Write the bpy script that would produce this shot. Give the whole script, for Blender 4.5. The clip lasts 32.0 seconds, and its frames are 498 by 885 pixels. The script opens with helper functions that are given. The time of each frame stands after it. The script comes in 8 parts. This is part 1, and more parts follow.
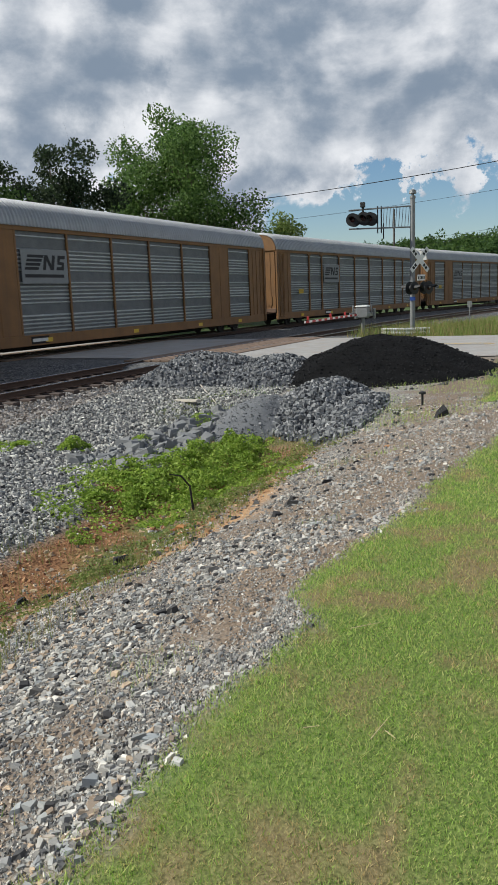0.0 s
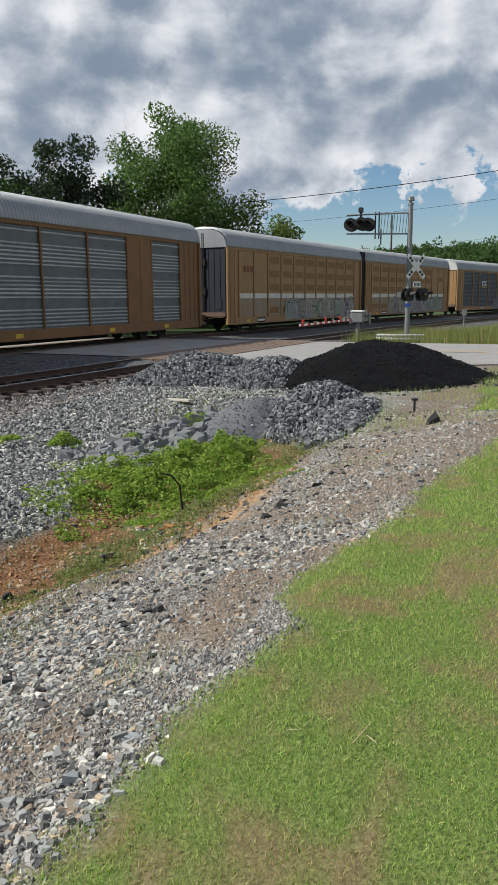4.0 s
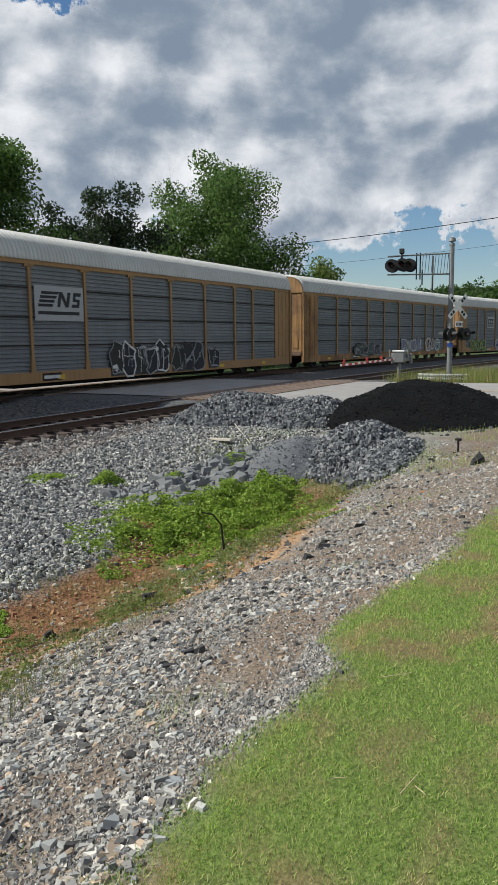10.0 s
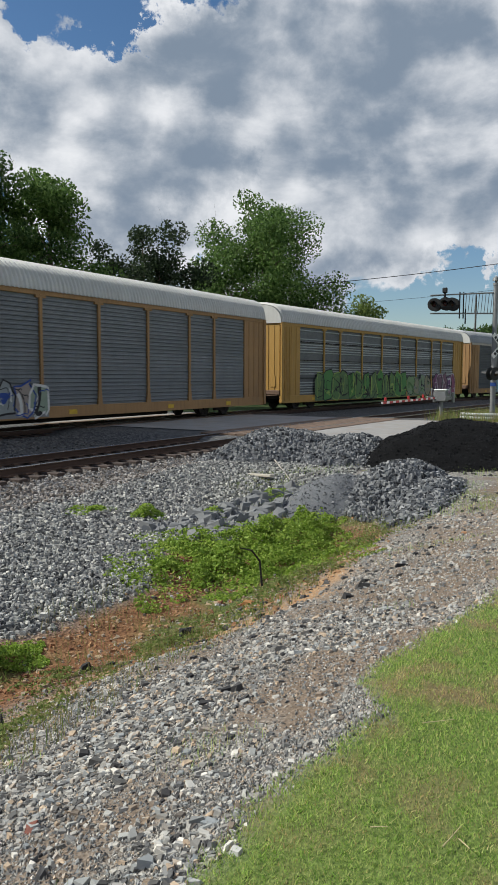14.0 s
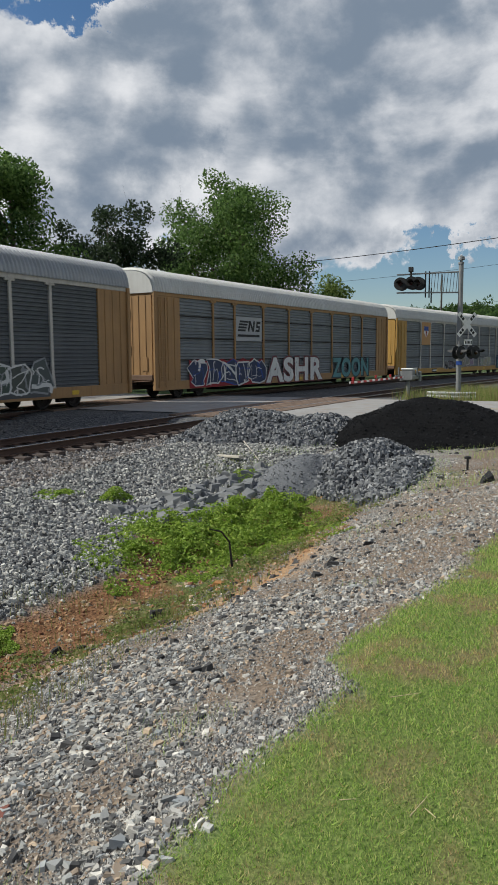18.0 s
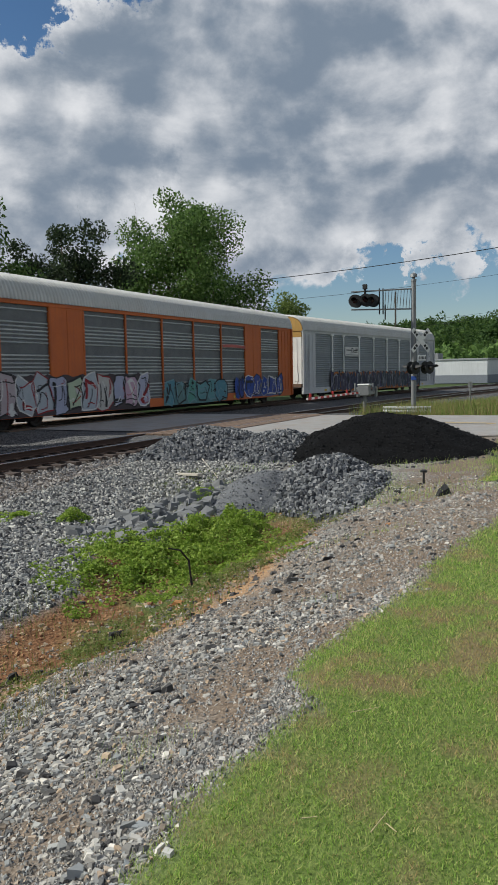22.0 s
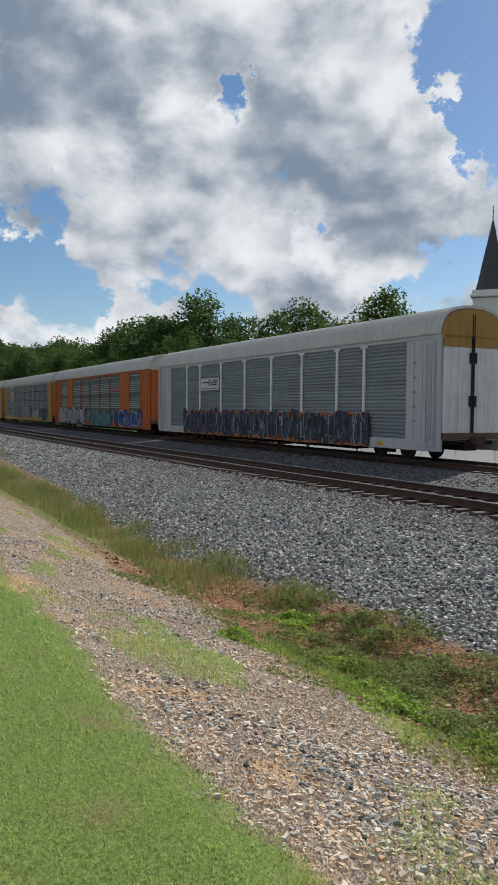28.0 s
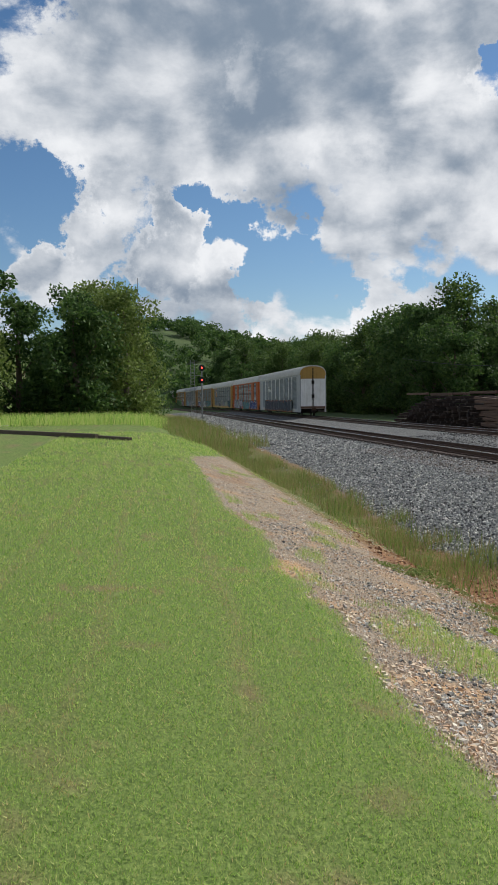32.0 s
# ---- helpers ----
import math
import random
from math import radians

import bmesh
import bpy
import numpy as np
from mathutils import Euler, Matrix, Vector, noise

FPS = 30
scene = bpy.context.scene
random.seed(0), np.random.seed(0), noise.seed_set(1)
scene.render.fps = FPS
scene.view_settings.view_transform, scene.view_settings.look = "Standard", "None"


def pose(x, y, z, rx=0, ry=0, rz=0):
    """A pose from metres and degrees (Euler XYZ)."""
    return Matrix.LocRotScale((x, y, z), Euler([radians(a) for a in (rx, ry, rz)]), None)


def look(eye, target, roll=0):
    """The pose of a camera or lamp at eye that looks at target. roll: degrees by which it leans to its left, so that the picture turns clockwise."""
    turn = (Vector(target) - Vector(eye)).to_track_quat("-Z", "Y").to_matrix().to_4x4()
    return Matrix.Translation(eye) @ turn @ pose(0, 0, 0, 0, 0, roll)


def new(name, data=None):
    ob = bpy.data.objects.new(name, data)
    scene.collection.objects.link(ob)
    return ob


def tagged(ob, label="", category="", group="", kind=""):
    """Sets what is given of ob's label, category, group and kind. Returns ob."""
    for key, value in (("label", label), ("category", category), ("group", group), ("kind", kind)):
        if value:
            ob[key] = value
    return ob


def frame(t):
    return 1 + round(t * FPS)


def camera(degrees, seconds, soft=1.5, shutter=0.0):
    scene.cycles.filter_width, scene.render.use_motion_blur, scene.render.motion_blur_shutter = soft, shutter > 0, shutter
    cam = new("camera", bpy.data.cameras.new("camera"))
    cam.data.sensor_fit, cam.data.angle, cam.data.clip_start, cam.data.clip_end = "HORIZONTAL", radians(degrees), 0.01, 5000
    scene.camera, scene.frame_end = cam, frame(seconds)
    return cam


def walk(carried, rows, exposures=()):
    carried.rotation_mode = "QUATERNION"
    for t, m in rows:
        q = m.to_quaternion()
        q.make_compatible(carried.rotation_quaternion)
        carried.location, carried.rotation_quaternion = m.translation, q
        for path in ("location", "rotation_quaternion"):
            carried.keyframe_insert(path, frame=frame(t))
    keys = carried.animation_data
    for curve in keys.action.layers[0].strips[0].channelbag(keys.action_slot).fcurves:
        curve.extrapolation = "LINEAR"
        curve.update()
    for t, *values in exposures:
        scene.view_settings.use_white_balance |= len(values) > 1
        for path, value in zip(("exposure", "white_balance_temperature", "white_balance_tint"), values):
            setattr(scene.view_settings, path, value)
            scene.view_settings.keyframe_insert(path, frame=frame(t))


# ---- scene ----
# ------------------------------------------------------------ camera and its way
cam = camera(36.16, 32.0, soft=0.6, shutter=0.1)
EYE_H, ARM = 1.92, 0.35


def aim(yaw, pitch, roll):
    """Someone standing at the origin holds the camera at arm's length; yaw to the right of +y."""
    a, p = radians(yaw), radians(pitch)
    eye = Vector((ARM * math.sin(a) * math.cos(p), ARM * math.cos(a) * math.cos(p), EYE_H))
    return look(eye, eye + Vector((math.sin(a) * math.cos(p), math.cos(a) * math.cos(p), math.sin(p))), roll)


PATH = [(0.0, 67.04, -10.82, -2.23), (0.5, 66.73, -11.12, -2.41), (1.0, 66.83, -11.26, -2.4), (1.5, 66.77, -11.05, -2.29), (2.0, 66.1, -11.05, -1.84), (2.5, 65.6, -11.25, -1.36),
        (3.0, 66.16, -11.22, -0.97), (3.5, 67.33, -11.03, -0.63), (5.5, 67.83, -10.3, -0.25), (6.0, 67.51, -9.74, -0.71), (6.5, 67.54, -9.37, -0.62), (7.0, 67.54, -8.94, -0.2),
        (7.5, 67.01, -8.61, 0.09), (8.0, 65.97, -8.41, -0.38), (8.5, 65.13, -8.07, -0.92), (9.0, 64.77, -8.19, -0.92), (9.5, 64.61, -8.24, -0.83), (10.0, 64.65, -7.74, -0.63),
        (10.5, 64.41, -7.55, -0.25), (11.0, 63.06, -6.92, -0.16), (11.5, 61.7, -6.74, -0.4), (12.0, 61.18, -7.07, -0.59), (12.5, 60.82, -6.7, -0.54), (13.0, 60.88, -5.86, -0.5),
        (13.5, 61.41, -5.26, -0.01), (15.5, 62.41, -5.29, 0.28), (16.0, 63.3, -5.86, 0.39), (16.5, 63.82, -6.19, 0.92), (17.0, 64.48, -6.31, 1.0), (17.5, 64.96, -6.2, 0.26),
        (18.0, 64.02, -6.46, -0.4), (18.5, 63.39, -6.58, -0.4), (19.0, 63.32, -6.19, -0.49), (19.5, 63.42, -6.18, -0.29), (20.0, 63.74, -5.58, -0.46), (20.5, 64.21, -4.82, -0.89),
        (21.0, 64.6, -4.8, -0.99), (21.5, 64.91, -5.0, -0.96), (22.0, 67.11, -5.2, -1.1), (22.5, 68.38, -5.28, -1.57), (23.0, 67.39, -4.87, -1.92), (23.5, 65.12, -4.44, -1.64),
        (24.0, 58.04, -4.45, -1.54), (24.5, 45.6, -4.57, -0.93), (25.0, 35.8, -3.5, -0.12), (25.5, 19.95, -2.22, -0.34), (27.5, -53.07, -3.26, -1.04), (28.0, -63.37, -2.47, 0.49),
        (28.5, -69.09, -2.5, 0.6), (29.0, -70.34, -3.23, 1.55), (29.5, -70.55, -3.34, 1.52), (30.0, -71.29, -3.29, 0.97), (30.5, -72.97, -3.11, 0.51), (31.0, -75.97, -3.16, -0.57),
        (31.5, -79.37, -3.15, -0.78), (32.0, -82.39, -3.18, -0.72)]
walk(cam, [(t, aim(y, p, r)) for t, y, p, r in PATH], exposures=[(0.0, 0.45), (13.0, 0.4), (19.0, 0.24), (23.0, 0.22), (25.0, 0.5), (28.0, 0.36), (32.0, 0.40)])

# ------------------------------------------------------------ sky, clouds, sun
SUN = Vector((-0.33, 0.75, 0.68)).normalized()


def make_world():
    w = bpy.data.worlds.new("sky")
    scene.world = w
    w.use_nodes = True
    nt = w.node_tree
    nt.nodes.clear()
    N = nt.nodes.new

    def link(a, b):
        nt.links.new(a, b)

    def mth(op, a, b=None, c=None, clamp=False):
        n = N("ShaderNodeMath")
        n.operation, n.use_clamp = op, clamp
        for i, v in enumerate((a, b, c)):
            if v is None:
                continue
            if isinstance(v, (int, float)):
                n.inputs[i].default_value = v
            else:
                link(v, n.inputs[i])
        return n.outputs[0]

    def ramp(v, lo, hi):
        n = N("ShaderNodeMapRange")
        n.interpolation_type = "SMOOTHSTEP"
        link(v, n.inputs[0])
        n.inputs[1].default_value, n.inputs[2].default_value = lo, hi
        return n.outputs[0]

    tc = N("ShaderNodeTexCoord").outputs["Generated"]
    sky = N("ShaderNodeTexSky")
    sky.sky_type, sky.sun_disc = "NISHITA", False
    sky.sun_elevation = math.asin(SUN.z)
    sky.sun_rotation = math.atan2(SUN.x, SUN.y)
    sky.air_density, sky.dust_density, sky.ozone_density = 1.0, 0.3, 3.0
    nrm = N("ShaderNodeVectorMath")
    nrm.operation = "NORMALIZE"
    link(tc, nrm.inputs[0])
    way = nrm.outputs[0]

    def tex(scale, detail, rough, offset, dist=0.0):
        m = N("ShaderNodeMapping")
        m.inputs["Location"].default_value = offset
        m.inputs["Scale"].default_value = (1.0, 1.0, 1.75)
        link(way, m.inputs[0])
        n = N("ShaderNodeTexNoise")
        n.inputs["Scale"].default_value, n.inputs["Detail"].default_value = scale, detail
        n.inputs["Roughness"].default_value, n.inputs["Distortion"].default_value = rough, dist
        link(m.outputs[0], n.inputs["Vector"])
        return n.outputs["Fac"]

    def billow(scale, offset):
        m = N("ShaderNodeMapping")
        m.inputs["Location"].default_value = offset
        m.inputs["Scale"].default_value = (1.0, 1.0, 1.5)
        warp = N("ShaderNodeTexNoise")
        warp.inputs["Scale"].default_value, warp.inputs["Detail"].default_value = 9.0, 6
        link(way, warp.inputs["Vector"])
        mix = N("ShaderNodeMix")
        mix.data_type, mix.inputs[0].default_value = "VECTOR", 0.10
        link(way, mix.inputs[4]), link(warp.outputs["Color"], mix.inputs[5])
        link(mix.outputs[1], m.inputs[0])
        n = N("ShaderNodeTexVoronoi")
        n.feature = "SMOOTH_F1"
        n.inputs["Scale"].default_value, n.inputs["Smoothness"].default_value = scale, 0.7
        link(m.outputs[0], n.inputs["Vector"])
        return mth("SUBTRACT", 0.75, n.outputs["Distance"])

    def layer(dz, dx, dy):
        """Cloud matter in a direction, moved a little to find which side is lit."""
        o = (dx, dy, dz)
        v = mth("MULTIPLY", tex(1.5, 3, 0.5, (3.1 + dx, 7.7 + dy, dz)), 0.55)
        v = mth("ADD", v, mth("MULTIPLY", tex(5.0, 10, 0.62, (1.3 + dx, 2.9 + dy, 0.4 + dz), 0.2), 0.62))
        v = mth("ADD", v, mth("MULTIPLY", billow(6.5, o), 0.26))
        return mth("ADD", v, mth("MULTIPLY", billow(15.0, o), 0.12))

    wn = N("ShaderNodeTexNoise")
    wn.inputs["Scale"].default_value, wn.inputs["Detail"].default_value, wn.inputs["Roughness"].default_value = 8.0, 10, 0.66
    link(way, wn.inputs["Vector"])
    off = N("ShaderNodeVectorMath")
    off.operation = "MULTIPLY_ADD"
    link(wn.outputs["Color"], off.inputs[0])
    off.inputs[1].default_value, off.inputs[2].default_value = (0.32, 0.32, 0.22), (-0.16, -0.16, -0.11)
    bent = N("ShaderNodeVectorMath")
    bent.operation = "ADD"
    link(way, bent.inputs[0]), link(off.outputs[0], bent.inputs[1])
    bent2 = N("ShaderNodeVectorMath")
    bent2.operation = "NORMALIZE"
    link(bent.outputs[0], bent2.inputs[0])

    def patch(az, el, width, amount):
        """A broad bank of cloud (or a gap) round one bearing."""
        a, e = radians(az), radians(el)
        d = N("ShaderNodeVectorMath")
        d.operation = "DOT_PRODUCT"
        link(bent2.outputs[0], d.inputs[0])
        d.inputs[1].default_value = (math.sin(a) * math.cos(e), math.cos(a) * math.cos(e), math.sin(e))
        return mth("MULTIPLY", ramp(d.outputs["Value"], math.cos(radians(width)), 1.0), amount * 0.85)

    base, moved = layer(0, 0, 0), layer(0.085, SUN.x * 0.05, SUN.y * 0.05)
    bank = None
    for az, el, width, amount in BANKS:
        q = patch(az, el, width, amount)
        bank = q if bank is None else mth("ADD", bank, q)
    cover = mth("ADD", mth("MULTIPLY_ADD", base, 2.55, -1.1), bank)
    dens = ramp(cover, 0.67, 0.86)
    thick = ramp(cover, 0.75, 1.45)
    lit = mth("MULTIPLY", mth("SUBTRACT", base, moved), 3.5)
    mixc = N("ShaderNodeMix")
    mixc.data_type = "RGBA"
    mixc.inputs[6].default_value, mixc.inputs[7].default_value = (7.8, 7.95, 8.2, 1), (1.95, 2.5, 3.25, 1)
    fine = mth("SUBTRACT", billow(19.0, (0, 0, 0)), billow(19.0, (SUN.x * 0.02, SUN.y * 0.02, 0.03)))
    lit = mth("ADD", lit, mth("MULTIPLY", fine, 0.6))
    raw_shade = mth("SUBTRACT", mth("ADD", mth("MULTIPLY", thick, 0.42), 0.36), lit)
    shade = ramp(raw_shade, -0.25, 1.25)
    link(shade, mixc.inputs[0])
    out = N("ShaderNodeMix")
    out.data_type = "RGBA"
    link(dens, out.inputs[0])
    hs = N("ShaderNodeHueSaturation")
    hs.inputs["Saturation"].default_value = 1.15
    hs.inputs["Value"].default_value = 0.82
    link(sky.outputs[0], hs.inputs["Color"])
    link(hs.outputs[0], out.inputs[6]), link(mixc.outputs[2], out.inputs[7])
    bg = N("ShaderNodeBackground")
    bg.inputs[1].default_value = 0.085
    link(out.outputs[2], bg.inputs[0])
    o = N("ShaderNodeOutputWorld")
    link(bg.outputs[0], o.inputs[0])


# bearing, elevation, half width in degrees, how much cloud is added there
# last two: unseen banks added behind the camera to brighten the train's shaded side
BANKS = [(66, 15, 17, 0.55), (78, 15, 12, 0.40), (52, 15, 10, 0.36), (62, 22, 9, 0.30), (74, 22, 12, 0.40), (88, 20, 16, 0.45), (53, 25.5, 4, -0.60), (57, 26.5, 3, -0.40), (77, 5.5, 5, -0.60), (70, 6, 4, -0.3), (84, 6, 4, -0.3), (82.5, 6, 3.2, 0.62), (50, 11, 7, 0.30), (58.5, 15, 4, 0.35),
         (19, 23, 13, -0.65), (45, 22, 12, 0.48), (50, 15, 9, 0.30), (37, 22, 5, 0.35), (46, 24.5, 3, -0.50), (22, 13, 5, 0.75), (27, 12, 4, 0.45), (27.2, 18.8, 1.4, 0.6), (-15, 20, 26, -0.55), (6, 14, 8, -0.3),
         (-62, 20, 16, 0.50), (-75, 19, 12, 0.50), (-90, 21, 12, 0.50), (-84, 25, 14, 0.40), (-52, 15, 6, 0.50), (-59, 11, 5, 0.30), (-54, 24, 6, 0.30), (-42, 22, 7, -0.60), (-46, 21, 4, -0.30), (-64, 21.3, 2.6, -0.6), (-82.5, 22, 2.6, -0.5),
         (-73.5, 15.2, 3.5, -0.3), (-80.5, 10.8, 3.5, -0.4), (-57.5, 12.5, 2.5, -0.45), (-86, 12.5, 4, -0.5), (-97, 15, 4, -0.55), (-89.3, 11.5, 3, 0.75), (-86, 8, 5, 0.5), (-98.5, 10, 3, 0.55), (-94, 10, 3, 0.45), (-72, 8, 4, 0.45), (150, 35, 60, 0.25), (-150, 35, 50, 0.25)]
make_world()
sun = new("sun", bpy.data.lights.new("sun", "SUN"))
sun.data.energy, sun.data.angle, sun.data.color = 4.2, radians(0.6), (0.97, 0.96, 0.87)
sun.matrix_world = look(SUN * 100, (0, 0, 0))

# ------------------------------------------------------------ materials
MATS = {}


def mat(name, base, rough=0.7, metal=0.0, dark=None, scale=6.0, amount=0.5, fine=60.0, bump=0.15, streak=0.0, bands=0.0, spec=0.4, dirt=None, dirt_amount=0.0, glow=0.0, random_tint=0.0):
    """A surface with two scales of variation; streak: rain streaks down its side; bands: height of darker horizontal
    bands in metres.
    """
    if name in MATS:
        return MATS[name]
    m = bpy.data.materials.new(name)
    m.use_nodes = True
    nt = m.node_tree
    N, L = nt.nodes.new, nt.links.new
    b = nt.nodes["Principled BSDF"]
    b.inputs["Roughness"].default_value, b.inputs["Metallic"].default_value = rough, metal
    b.inputs["Specular IOR Level"].default_value = spec
    tc = N("ShaderNodeTexCoord").outputs["Object"]
    dark = dark or tuple(c * 0.55 for c in base)

    def tex(sc, detail=5, stretch=None):
        v = tc
        if stretch:
            mp = N("ShaderNodeMapping")
            mp.inputs["Scale"].default_value = stretch
            L(tc, mp.inputs[0])
            v = mp.outputs[0]
        n = N("ShaderNodeTexNoise")
        n.inputs["Scale"].default_value, n.inputs["Detail"].default_value, n.inputs["Roughness"].default_value = sc, detail, 0.62
        L(v, n.inputs["Vector"])
        return n.outputs["Fac"]

    def mr(v, lo, hi, t0=0.0, t1=1.0):
        n = N("ShaderNodeMapRange")
        L(v, n.inputs[0])
        for i, q in enumerate((lo, hi, t0, t1)):
            n.inputs[i + 1].default_value = q
        return n.outputs[0]

    def mix(f, a, c):
        n = N("ShaderNodeMix")
        n.data_type = "RGBA"
        if isinstance(f, float):
            n.inputs[0].default_value = f
        else:
            L(f, n.inputs[0])
        for i, q in ((6, a), (7, c)):
            if isinstance(q, tuple):
                n.inputs[i].default_value = (*q, 1)
            else:
                L(q, n.inputs[i])
        return n.outputs[2]

    col = mix(mr(tex(scale), 0.35, 0.7, 0.0, amount), base, dark)
    col = mix(mr(tex(fine, 3), 0.4, 0.75, 0.0, amount * 0.6), col, tuple(c * 0.6 for c in base))
    if streak:
        col = mix(mr(tex(2.2, 6, (3.0, 3.0, 0.12)), 0.48, 0.75, 0.0, streak), col, dirt or (0.10, 0.07, 0.05))
    if dirt_amount:
        col = mix(mr(tex(1.3, 6), 0.5, 0.72, 0.0, dirt_amount), col, dirt or (0.12, 0.10, 0.08))
    if bands:
        w = N("ShaderNodeTexNoise")
        mp = N("ShaderNodeMapping")
        mp.inputs["Scale"].default_value = (0.02, 0.02, 1.0 / bands)
        L(tc, mp.inputs[0]), L(mp.outputs[0], w.inputs["Vector"])
        w.inputs["Scale"].default_value, w.inputs["Detail"].default_value = 1.0, 2
        col = mix(mr(w.outputs["Fac"], 0.35, 0.62, 0.0, 0.6), col, dark)
    if random_tint:
        oi = N("ShaderNodeObjectInfo")
        col = mix(mr(oi.outputs["Random"], 0.0, 1.0, 0.0, random_tint), col, dark)
    L(col, b.inputs["Base Color"])
    if bump:
        bp = N("ShaderNodeBump")
        bp.inputs["Strength"].default_value, bp.inputs["Distance"].default_value = bump, 0.02
        L(tex(fine, 4), bp.inputs["Height"])
        L(bp.outputs[0], b.inputs["Normal"])
    if glow:
        b.inputs["Emission Color"].default_value = (*base, 1)
        b.inputs["Emission Strength"].default_value = glow
    MATS[name] = m
    return m


def island_mat(name, colours, rough=0.85, translucent=0.0, bump=0.0, fine=40.0):
    """For loose pieces in one mesh: each island takes one of the colours."""
    if name in MATS:
        return MATS[name]
    m = bpy.data.materials.new(name)
    m.use_nodes = True
    nt = m.node_tree
    N, L = nt.nodes.new, nt.links.new
    b = nt.nodes["Principled BSDF"]
    b.inputs["Roughness"].default_value, b.inputs["Specular IOR Level"].default_value = rough, 0.25
    g = N("ShaderNodeNewGeometry").outputs["Random Per Island"]
    r = N("ShaderNodeValToRGB")
    e = r.color_ramp.elements
    e[0].color, e[0].position = (*colours[0], 1), 0.0
    e[1].color, e[1].position = (*colours[-1], 1), 1.0
    for i, c in enumerate(colours[1:-1]):
        x = e.new((i + 1) / (len(colours) - 1))
        x.color = (*c, 1)
    L(g, r.inputs[0])
    L(r.outputs[0], b.inputs["Base Color"])
    if translucent:
        t = N("ShaderNodeBsdfTranslucent")
        L(r.outputs[0], t.inputs[0])
        ms = N("ShaderNodeMixShader")
        ms.inputs[0].default_value = translucent
        L(b.outputs[0], ms.inputs[1]), L(t.outputs[0], ms.inputs[2])
        L(ms.outputs[0], nt.nodes["Material Output"].inputs[0])
    if bump:
        tn = N("ShaderNodeTexNoise")
        tn.inputs["Scale"].default_value = fine
        bp = N("ShaderNodeBump")
        bp.inputs["Strength"].default_value = bump
        L(tn.outputs["Fac"], bp.inputs["Height"]), L(bp.outputs[0], b.inputs["Normal"])
    MATS[name] = m
    return m


